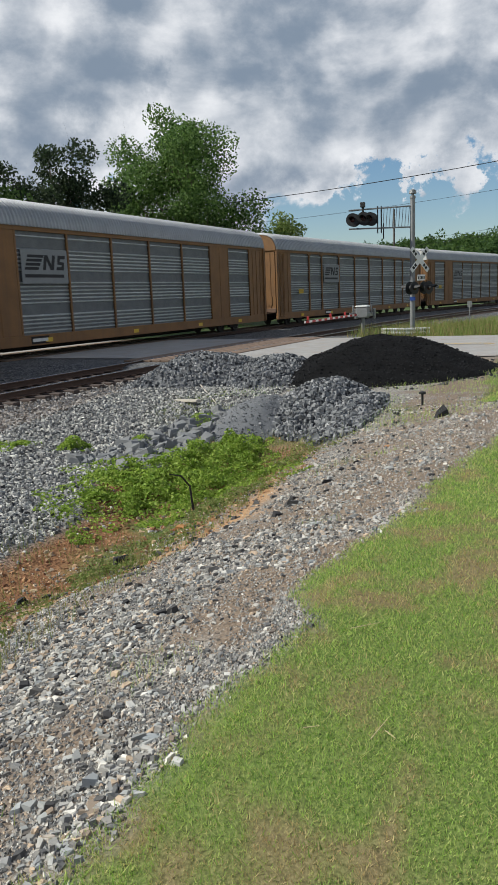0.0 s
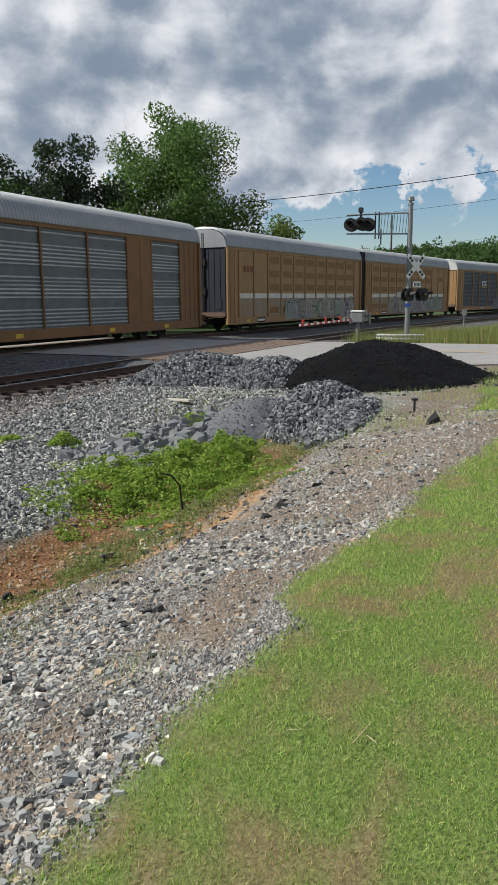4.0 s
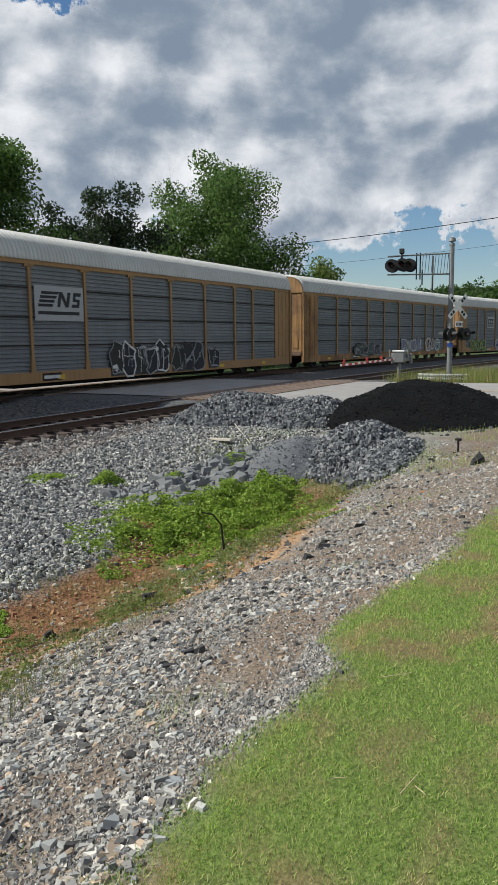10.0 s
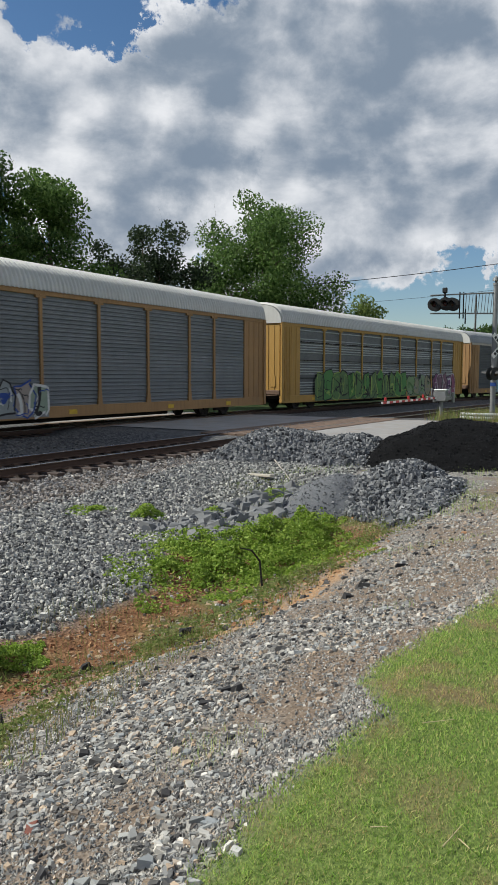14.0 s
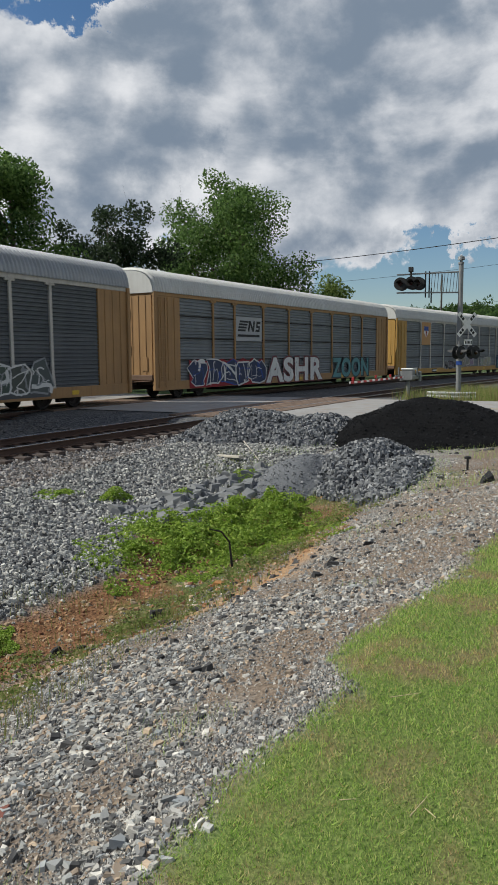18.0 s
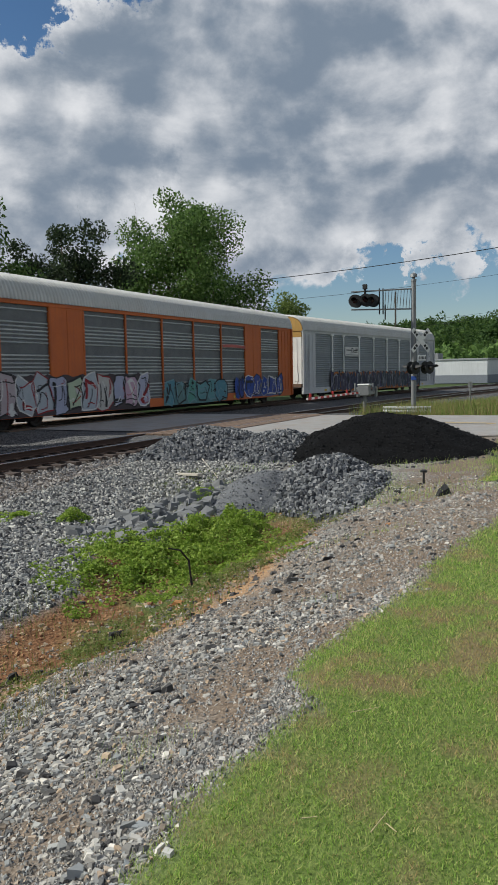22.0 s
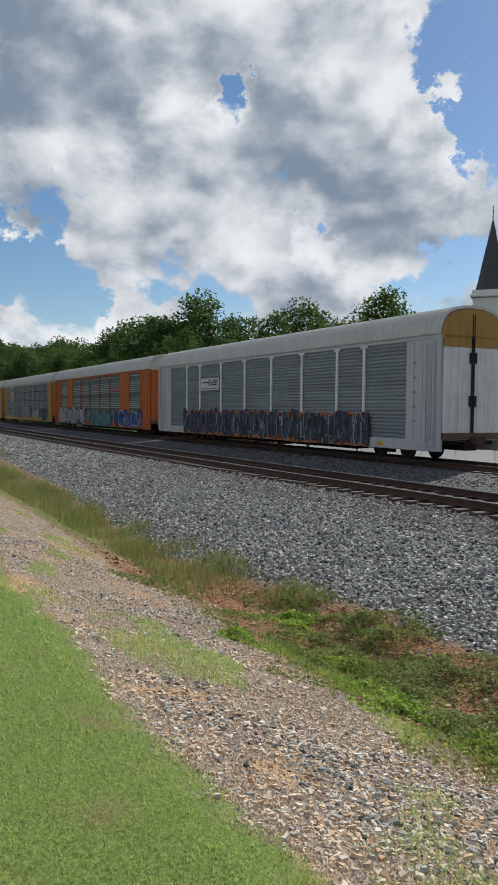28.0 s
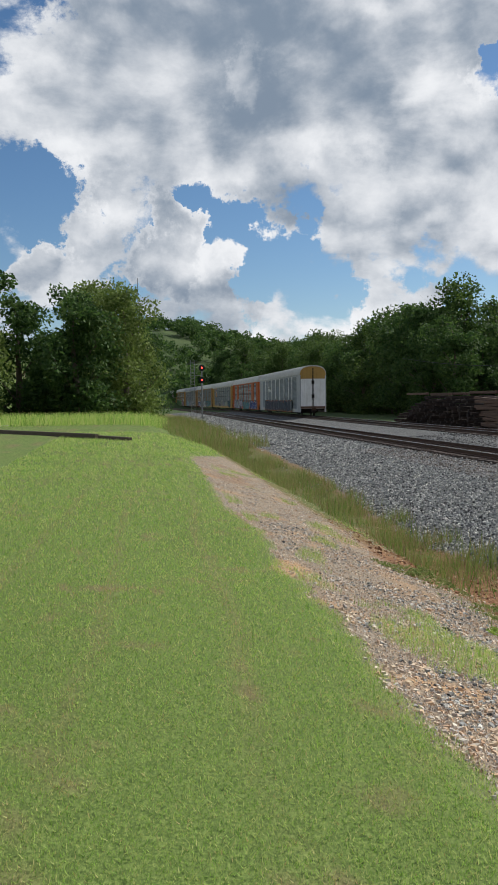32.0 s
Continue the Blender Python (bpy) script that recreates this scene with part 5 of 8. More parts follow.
    S["yellow"] = dict(kind="post", frame=yellow, panel=silver, recess=holes, roof=white_roof, gable=white_roof, label="silver ribbed freight car with yellow posts and green graffiti")
    S["paleposts"] = dict(kind="post", frame=tan, panel=dark, roof=grey_roof, post=pale, gable=white_roof, rails=False, label="dark grey ribbed freight car with pale posts and cyan graffiti")
    S["letters"] = dict(kind="post", frame=tan, panel=grey, roof=white_roof, gable=white_roof, label="grey ribbed freight car with tan posts and large white graffiti letters")
    S["shield"] = dict(kind="post", frame=yellow, panel=grey, roof=white_roof, post=pale, gable=white_roof, label="grey ribbed freight car with yellow ends and a yellow emblem panel")
    S["orange"] = dict(kind="pier", frame=orange, panel=silver, recess=holes, roof=white_roof, gable=white_roof, door=orange, label="orange freight car with silver ribbed screens and graffiti")
    S["last"] = dict(kind="post", frame=greyp, panel=mat("blue-grey ribbed steel", (0.29, 0.315, 0.335), 0.6, 0.2, dark=(0.17, 0.19, 0.205), scale=1.5, amount=0.5, bands=0.35), roof=white_roof, post=white, plate=greyp, gable=yellow, door=white, door_top=4.3,
                     rails=False, ladder_all=True, label="blue-grey ribbed last car with white doors and dark graffiti")
    return S


# ------------------------------------------------------------ emblems and graffiti on the camera's side
def paint(name, rgb):
    return mat("paint " + name, rgb, 0.7, dark=tuple(c * 0.75 for c in rgb), scale=2.5, amount=0.5, bump=0)


FACE = -(SIDE + 0.028)


def sheet(points, lift=0.0, thick=0.003):
    """A flat painted shape on the car's side from its outline (x, z)."""
    n = len(points)
    y = FACE - lift
    g = Geo()
    g.add([(x, y - thick, z) for x, z in points] + [(x, y, z) for x, z in points], [tuple(range(n))] + [(i, (i + 1) % n, n + (i + 1) % n, n + i) for i in range(n)])
    return g


def ribbon(path, w, lift):
    """A painted line along a path of (x, z)."""
    g = Geo()
    rows = []
    for i, (x, z) in enumerate(path):
        a, b = path[max(i - 1, 0)], path[min(i + 1, len(path) - 1)]
        dx, dz = b[0] - a[0], b[1] - a[1]
        q = math.hypot(dx, dz) or 1
        rows.append([(x - dz / q * w, FACE - lift, z + dx / q * w), (x + dz / q * w, FACE - lift, z - dx / q * w)])
    return g.loft(rows)


def throw_up(car, x0, x1, z0, z1, fill, line, crest, seed, letters=None, ragged=0.14, label="dense spray-painted graffiti"):
    """Wild interlocking letters: bulging filled shapes with outlines, bent strokes and a crest of another colour; not readable."""
    rng = random.Random(seed)
    count = letters or max(3, int((x1 - x0) / 0.95))
    pitch = (x1 - x0) / count
    low = [(x0 + (x1 - x0) * k / 6, z0 + rng.uniform(0, 0.05)) for k in range(7)]
    top = crest or (fill[0] + " haze", tuple(c * 0.75 + 0.03 for c in fill[1]))
    m = max(8, int((x1 - x0) / 0.3))
    hi = [(x0 + (x1 - x0) * k / m, z1 * 0.97 + ragged * 0.9 * math.sin(k * 1.9 + seed) * rng.uniform(0.3, 1.0) - (0 if crest else 0.25 * (z1 - z0))) for k in range(m + 1)]
    root = part("graffiti", sheet(low + hi[::-1]), paint(*top), car, label)
    for i in range(count):
        cx, w, h = x0 + pitch * (i + 0.5), pitch * rng.uniform(0.52, 0.66), z1 - z0
        lean = rng.uniform(-0.12, 0.12)
        shape = []
        for k in range(12):
            a = k * 2 * math.pi / 12 + 0.2
            sx = math.copysign(abs(math.cos(a)) ** 0.55, math.cos(a)) * w * rng.uniform(0.55, 1.25)
            sz = math.copysign(abs(math.sin(a)) ** 0.55, math.sin(a)) * h * 0.5 * rng.uniform(0.66, 1.08)
            if sz > 0.3 * h:
                sz += ragged * rng.uniform(-0.6, 0.9)
            shape.append((cx + sx + lean * sz, max(z0 + h * 0.5 + sz, z0 - 0.02)))
        lift = 0.006 + 0.003 * (i % 2)
        shade = tuple(c * rng.uniform(0.8, 1.3) for c in fill[1])
        part("graffiti_letter", sheet(shape, lift, 0.001), paint("%s %d" % (fill[0], int(shade[0] * 90)), shade), root)
        ring = shape + shape[:2]
        part("spray_line", ribbon(ring, rng.uniform(0.025, 0.045), lift + 0.0085), paint(*line[i % len(line)]), root)
        for k in range(5):
            p = [(cx + rng.uniform(-0.8, 0.8) * w, z0 + h * rng.uniform(0.08, 0.92)) for _ in range(3)]
            if rng.random() < 0.6:
                p[1] = (p[0][0] + rng.uniform(-.08, .08), p[2][1])
            path = []
            for a, b in zip(p[:-1], p[1:]):
                for q in range(4):
                    t = q / 4
                    path.append((a[0] + (b[0] - a[0]) * t + 0.07 * math.sin(t * 3.1), a[1] + (b[1] - a[1]) * t + 0.04 * math.sin(t * 5.0)))
            path.append(p[-1])
            part("spray_line", ribbon(path, rng.uniform(0.05, 0.09) if k == 0 else rng.uniform(0.012, 0.03), lift + 0.0095 + 0.0007 * k), paint(*line[(k + i + 1) % len(line)]), root)
    return root


def lettering(car, text, x0, x1, z0, z1, colour, lift=0.012, name="lettering", label="", bold=0.0):
    cu = bpy.data.curves.new(name, "FONT")
    cu.body, cu.size, cu.offset, cu.resolution_u = text, 1.0, bold, 4
    cu.space_character = 1.0 + bold * 2
    tmp = bpy.data.objects.new(name, cu)
    me = bpy.data.meshes.new_from_object(tmp)
    bpy.data.objects.remove(tmp)
    co = np.array([v.co for v in me.vertices])
    lo, hi = co.min(0), co.max(0)
    sx, sz = (x1 - x0) / (hi[0] - lo[0]), (z1 - z0) / (hi[1] - lo[1])
    for v in me.vertices:
        v.co = (x0 + (v.co.x - lo[0]) * sx, FACE - lift, z0 + (v.co.y - lo[1]) * sz)
    me.materials.append(paint(*colour))
    return part(name, me, None, car, label)


WHT, BLK, GRY, NAVY, ORG, CYA, GRN, MAG, TEAL, REDP, BLU, YEL = (("white", (0.62, 0.62, 0.60)), ("black", (0.02, 0.02, 0.022)), ("grey", (0.26, 0.27, 0.28)), ("navy", (0.035, 0.04, 0.075)), ("orange", (0.42, 0.13, 0.02)), ("cyan", (0.15, 0.29, 0.33)),
    ("green", (0.09, 0.19, 0.06)), ("magenta", (0.22, 0.10, 0.17)), ("teal", (0.09, 0.24, 0.25)), ("red", (0.26, 0.02, 0.025)), ("blue", (0.03, 0.07, 0.28)), ("yellow", (0.5, 0.33, 0.04)))


def stripes_emblem(car, x0, z0, colour, board=None):
    """Slanted stripes and two block shapes, as plain forms."""
    root = car
    if board:
        root = part("emblem_board", sheet([(x0 - 0.15, z0 - 0.5), (x0 + 2.45, z0 - 0.5), (x0 + 2.45, z0 + 0.75), (x0 - 0.15, z0 + 0.75)]), paint(*board), car, "pale emblem board")
    for i in range(4):
        part("emblem_stripe", sheet([(x0 + i * 0.06, z0 + i * 0.15), (x0 + 0.75 + i * 0.10, z0 + i * 0.15), (x0 + 0.80 + i * 0.10, z0 + i * 0.15 + 0.1), (x0 + 0.04 + i * 0.06, z0 + i * 0.15 + 0.1)], 0.006), paint(*colour), root)
    part("emblem_block", sheet([(x0 + 1.0, z0), (x0 + 1.12, z0 + 0.55), (x0 + 1.3, z0 + 0.55), (x0 + 1.5, z0 + 0.2), (x0 + 1.58, z0 + 0.55), (x0 + 1.75, z0 + 0.55), (x0 + 1.62, z0), (x0 + 1.44, z0), (x0 + 1.24, z0 + 0.35), (x0 + 1.16, z0)], 0.006), paint(*colour), root)
    part("emblem_block", sheet([(x0 + 1.78, z0), (x0 + 2.2, z0), (x0 + 2.26, z0 + 0.3), (x0 + 2.0, z0 + 0.32), (x0 + 2.02, z0 + 0.42), (x0 + 2.3, z0 + 0.42), (x0 + 2.33, z0 + 0.55), (x0 + 1.9, z0 + 0.55), (x0 + 1.84, z0 + 0.22), (x0 + 2.1, z0 + 0.2), (x0 + 2.08, z0 + 0.12), (x0 + 1.8, z0 + 0.12)], 0.006), paint(*colour), root)
    part("emblem_bar", sheet([(x0, z0 - 0.28), (x0 + 2.2, z0 - 0.28), (x0 + 2.2, z0 - 0.16), (x0, z0 - 0.16)], 0.006), paint(*colour), root, "thin bar in place of a company name")


def bracket_emblem(car, x0, z0, colour, board, bar):
    root = part("emblem_board", sheet([(x0 - 0.1, z0 - 0.35), (x0 + 1.75, z0 - 0.35), (x0 + 1.75, z0 + 0.75), (x0 - 0.1, z0 + 0.75)]), paint(*board), car, "emblem board") if board else car
    for i in range(3):
        a = x0 + 0.12 + i * 0.5
        part("emblem_block", sheet([(a, z0), (a + 0.42, z0), (a + 0.42, z0 + 0.14), (a + 0.16, z0 + 0.14), (a + 0.16, z0 + 0.41), (a + 0.42, z0 + 0.41), (a + 0.42, z0 + 0.55), (a, z0 + 0.55)], 0.006), paint(*colour), root)
    part("emblem_bar", sheet([(x0, z0 - 0.2), (x0 + 1.65, z0 - 0.2), (x0 + 1.65, z0 - 0.1), (x0, z0 - 0.1)], 0.006), paint(*bar), root)


def decorate(i, car):
    if i == 0:
        b = part("emblem_board", sheet([(-7.1, 3.05), (-4.6, 3.05), (-4.6, 3.75), (-7.1, 3.75)]), paint(*WHT), car, "white emblem board with black streaks")
        for k, (a, c, z) in enumerate(((-6.95, -5.95, 3.48), (-5.35, -4.75, 3.58), (-5.5, -4.8, 3.46), (-5.6, -4.9, 3.34))):
            part("emblem_streak", sheet([(a, z), (c, z), (c + 0.06, z + 0.07), (a + 0.06, z + 0.07)], 0.006), paint(*BLK), b)
        part("emblem_curl", ribbon([(-6.1, 3.2), (-5.95, 3.62), (-5.75, 3.66), (-5.7, 3.5), (-5.9, 3.42), (-5.7, 3.3), (-5.55, 3.58), (-5.5, 3.3)], 0.04, 0.007), paint(*BLK), b)
        part("emblem_bar", sheet([(-6.95, 3.12), (-4.8, 3.12), (-4.8, 3.19), (-6.95, 3.19)], 0.006), paint(*GRY), b)
        throw_up(car, -9.7, 0.25, 0.40, 1.9, ("slate violet", (0.06, 0.06, 0.085)), (BLK, ("pale slate", (0.26, 0.27, 0.30)), BLK, NAVY), ORG, 1, letters=18)
        throw_up(car, 0.3, 9.75, 0.40, 1.86, ("slate blue", (0.05, 0.056, 0.08)), (BLK, ("pale slate", (0.26, 0.27, 0.30)), BLK, NAVY), ORG, 2, letters=19)
        for k in range(5):
            part("stencil", sheet([(12.5, 1.5 + k * 0.55), (12.68, 1.5 + k * 0.55), (12.68, 1.58 + k * 0.55), (12.5, 1.58 + k * 0.55)], 0.03), paint(*GRY), car, "small grey stencil bar")
    elif i == 1:
        throw_up(car, -12.3, -2.7, 0.42, 2.0, ("dusty white", (0.42, 0.41, 0.40)), (BLK, WHT, REDP, BLK), ("dark ground", (0.06, 0.045, 0.05)), 3)
        throw_up(car, -1.5, 4.8, 0.42, 1.65, TEAL, (CYA, BLK), None, 4)
        throw_up(car, 5.9, 6.9, 0.5, 1.7, BLU, (BLU, BLK), None, 5, letters=2, ragged=0.25)
        throw_up(car, 7.2, 12.3, 0.5, 1.8, BLU, (WHT, BLK, GRY), None, 6, letters=5)
        part("pink_stroke", ribbon([(4.5, 3.42), (5.6, 3.45), (7.2, 3.4)], 0.08, 0.004), paint("pink", (0.45, 0.12, 0.1)), car)
    elif i == 2:
        b = part("emblem_board", sheet([(-9.2, 2.75), (-7.42, 2.75), (-7.42, 4.58), (-9.2, 4.58)]), paint("faded ochre", (0.46, 0.25, 0.10)), car, "ochre emblem panel with a shield")
        part("shield", sheet([(-8.75, 4.25), (-7.9, 4.25), (-7.85, 3.75), (-8.32, 3.35), (-8.8, 3.75)], 0.006), paint(*WHT), b)
        part("shield_band", sheet([(-8.75, 4.25), (-7.9, 4.25), (-7.87, 3.9), (-8.78, 3.9)], 0.009), paint(*BLU), b)
        part("shield_stripe", sheet([(-8.46, 3.86), (-8.2, 3.86), (-8.25, 3.44), (-8.4, 3.44)], 0.009), paint(*REDP), b)
        throw_up(car, -4.3, -1.6, 0.7, 1.45, ("slate", (0.12, 0.13, 0.15)), (GRY, BLK), None, 7)
        throw_up(car, -1.4, 2.9, 0.85, 2.0, ("dusty pink", (0.27, 0.22, 0.21)), (("chalk", (0.42, 0.40, 0.36)), GRY), None, 27)
        throw_up(car, 4.6, 7.8, 0.8, 1.7, ("pale smear", (0.29, 0.29, 0.27)), (GRY, ("chalk", (0.42, 0.40, 0.36))), None, 28)
        throw_up(car, 9.3, 11.6, 0.5, 1.9, ("dark teal", (0.02, 0.06, 0.08)), (BLK, TEAL), None, 8, letters=3)
    elif i == 3:
        stripes_emblem(car, -7.1, 3.2, BLK, ("board grey", (0.36, 0.37, 0.38)))
        throw_up(car, -11.4, -4.5, 0.42, 1.8, NAVY, (WHT, WHT, BLU), REDP, 9, letters=5)
        b = lettering(car, "ASHR", -4.35, 3.05, 0.36, 1.95, ("washed red", (0.16, 0.05, 0.055)), 0.004, "graffiti", "white block letters ASHR outlined in washed red", 0.085)
        lettering(b, "ASHR", -4.2, 2.9, 0.44, 1.85, WHT, 0.010, "graffiti_letters", "white spray-painted letters ASHR", 0.04)
        for k in range(9):
            x = -3.9 + k * 0.78
            part("spray_line", ribbon([(x, 0.55), (x + 0.2, 1.0), (x + 0.05, 1.4), (x + 0.35, 1.85)], 0.014, 0.014), paint(*GRY), b)
        b = lettering(car, "ZOON", 4.2, 10.6, 0.44, 1.85, ("dark outline", (0.03, 0.05, 0.055)), 0.004, "graffiti", "teal block letters with a dark outline", 0.085)
        lettering(b, "ZOON", 4.4, 10.4, 0.52, 1.77, TEAL, 0.010, "graffiti_letters", "teal spray-painted letters", 0.035)
    elif i == 4:
        stripes_emblem(car, -7.1, 3.1, BLK)
        throw_up(car, -9.3, -2.8, 0.42, 1.95, CYA, (BLK, WHT, TEAL), None, 10, letters=5, ragged=0.3)
        throw_up(car, -2.3, 2.8, 0.5, 1.8, ("ghost grey", (0.20, 0.21, 0.21)), (("chalk", (0.42, 0.40, 0.36)), GRY), None, 11, ragged=0.25)
        throw_up(car, 4.1, 9.1, 0.5, 1.75, ("charcoal", (0.07, 0.075, 0.08)), (WHT, GRY, WHT), None, 29, letters=5, ragged=0.2)
    elif i == 5:
        throw_up(car, -10.4, 2.6, 0.44, 2.2, GRN, (BLK, BLK, ("lime", (0.30, 0.42, 0.10))), None, 12)
        throw_up(car, 2.8, 7.0, 0.44, 2.0, ("grey green", (0.24, 0.30, 0.16)), (BLK, GRN, GRY), None, 13)
        throw_up(car, 7.6, 12.4, 0.44, 2.1, MAG, (BLK, WHT, BLK), None, 14)
    elif i == 6:
        bracket_emblem(car, -6.7, 3.1, BLK, ("board silver", (0.40, 0.41, 0.42)), BLK)
        throw_up(car, -11.0, -7.2, 0.46, 1.6, ("dull green", (0.14, 0.18, 0.05)), (("pale lime", (0.38, 0.42, 0.2)), BLK), None, 15, letters=5, ragged=0.1)
        throw_up(car, -4.3, -1.2, 0.46, 1.65, GRY, (WHT, BLK, BLU), None, 16, letters=4)
    elif i == 7:
        throw_up(car, 1.8, 6.2, 0.7, 1.75, ("ghost grey", (0.20, 0.21, 0.21)), (WHT, GRY), None, 17)
        throw_up(car, 7.4, 10.7, 0.7, 1.8, ("dusty lilac", (0.25, 0.23, 0.26)), (WHT, BLK), None, 30)
        throw_up(car, -6.6, -2.2, 0.6, 1.5, ("charcoal", (0.07, 0.075, 0.08)), (BLK, GRY), None, 18)
        part("burn_stain", sheet([(12.3, 2.3), (13.3, 2.4), (13.4, 3.2), (12.9, 3.5), (12.4, 3.2)], 0.02), paint("scorched", (0.03, 0.02, 0.018)), car, "black scorched stain")
    elif i == 8:
        stripes_emblem(car, -7.0, 3.15, BLK, ("board grey", (0.36, 0.37, 0.38)))
        throw_up(car, -3.0, 1.1, 0.44, 1.75, BLK, (GRY, WHT, BLK), None, 19, letters=5, ragged=0.2)
        throw_up(car, 1.4, 4.1, 0.44, 1.75, BLK, (GRY, BLK), None, 20, letters=3, ragged=0.3)
        throw_up(car, 4.6, 5.5, 0.5, 1.6, BLK, (GRY, BLK), None, 21, letters=1)
    elif i == 9:
        bracket_emblem(car, -6.6, 3.1, WHT, None, YEL)
        for k in range(5):
            a = 4.4 + k * 0.95
            part("outline_letter", ribbon([(a, 0.75), (a + 0.05, 1.5), (a + 0.3, 1.75), (a + 0.62, 1.6), (a + 0.75, 0.8)], 0.02, 0.01), paint(*WHT), car, "thin white spray outline")
        throw_up(car, -2.6, 2.0, 0.5, 1.5, ("smoky grey", (0.15, 0.155, 0.16)), (GRY, ("smoky grey", (0.15, 0.155, 0.16))), None, 22)
    elif i in (10, 11):
        throw_up(car, -3.0 if i == 11 else -5.4, 9.0, 0.5, 1.9, ("faded grey", (0.25, 0.22, 0.19)), (("chalk", (0.42, 0.40, 0.36)), GRY, ("faded black", (0.09, 0.08, 0.08))), None, 23 + i, label="faded grey and white graffiti")
        q = -8.55 if i == 11 else 7.5
        for k in range(3):
            part("emblem_block", sheet([(q + k * 0.42, 3.4), (q + 0.3 + k * 0.42, 3.4), (q + 0.3 + k * 0.42, 3.75), (q + k * 0.42, 3.75)], -0.05), paint("rust red", (0.20, 0.06, 0.03)), car, "small rust-red company mark")
    elif i in (12, 13, 14, 17):
        stripes_emblem(car, -6.95, 3.2, BLK, ("emblem ground", (0.22, 0.23, 0.235)))
        part("stencil", sheet([(-11.0, 2.0), (-10.3, 2.0), (-10.3, 2.3), (-11.0, 2.3)], 0.0), paint(*YEL), car, "small stencil bar")



ORDER = ["last", "orange", "shield", "letters", "paleposts", "yellow", "lightgrey", "rusty", "grey", "dark", "tan", "tan_front", "brown", "brownpost", "brown", "lightgrey", "grey", "brown"]


def make_train():
    S = train_styles()
    cars = []
    for i, k in enumerate(ORDER):
        car = autorack(S[k])
        decorate(i, car)
        cars.append(car)
    return cars


TRAIN = make_train()


def last_s(t):
    """Where the last car's middle is along the track."""
    u = (t - 16) / 16
    slip = np.interp(t, (23, 24, 25, 26.5, 28, 30, 32), (0, -0.5, -0.62, -0.4, -0.2, 0.2, 0))
    return slip + 166.681 + u * (-273.02 + u * (-6.866 + u * (6.396 + u * (17.105 + u * (-1.863 - u * 9.271)))))


def lag(i):
    """How far car i runs before the last one; two of them are one jointed pair."""
    if i < 10:
        return PITCH * i
    if i < 12:
        return PITCH * 9 + (PITCH + PAIR) / 2 + (i - 10.5) * 22.0
    return PITCH * (i - 2) + PAIR


def car_pose(s_mid):
    a, b = on_track(s_mid - 10.0), on_track(s_mid + 10.0)
    return Matrix.Translation(((a[0] + b[0]) / 2, (a[1] + b[1]) / 2, 0)) @ Matrix.Rotation(math.atan2(b[1] - a[1], b[0] - a[0]), 4, "Z")

# ------------------------------------------------------------ trees
BARK = mat("grey-brown bark", (0.13, 0.10, 0.075), 0.95, scale=4, fine=30, bump=0.6)


def leaf_mat(name, cols):
    return island_mat(name, cols, 0.7, translucent=0.42)


LEAF = {
    "mid": leaf_mat("green leaves", [(0.040, 0.083, 0.018), (0.075, 0.140, 0.032), (0.112, 0.195, 0.047), (0.166, 0.254, 0.074)]),
    "deep": leaf_mat("deep green leaves", [(0.030, 0.067, 0.018), (0.055, 0.106, 0.025), (0.090, 0.149, 0.037)]),
    "wood": leaf_mat("woodland leaves", [(0.03, 0.06, 0.014), (0.06, 0.105, 0.024), (0.10, 0.155, 0.035)]),
    "dark": leaf_mat("dark glossy leaves", [(0.021, 0.034, 0.018), (0.032, 0.052, 0.023), (0.057, 0.081, 0.037)]),
    "light": leaf_mat("bright green leaves", [(0.08, 0.125, 0.026), (0.13, 0.18, 0.04), (0.19, 0.24, 0.07)]),
}


def leaves(centres, radii, per, size, rng, flat=0.75):
    """Small bent leaf clumps round the ends of the limbs: arrays of vertices and triangles."""
    V = []
    for (c, r, n) in zip(centres, radii, per):
        d = rng.normal(size=(n, 3))
        d /= np.linalg.norm(d, axis=1)[:, None]
        rad = r * rng.rand(n) ** 0.45
        p = c + d * rad[:, None] * np.array([1, 1, flat])
        a = rng.normal(size=(n, 3))
        a /= np.linalg.norm(a, axis=1)[:, None]
        b = np.cross(a, rng.normal(size=(n, 3)))
        b /= np.linalg.norm(b, axis=1)[:, None]
        s = size * (0.6 + 0.8 * rng.rand(n))[:, None]
        V.append(np.stack([p - a * s, p + b * s * 0.55, p + a * s, p - b * s * 0.55], 1))
    V = np.concatenate(V)
    n = len(V)
    i = np.arange(n) * 4
    return V.reshape(-1, 3), np.stack([i, i + 1, i + 2, i + 3], 1)


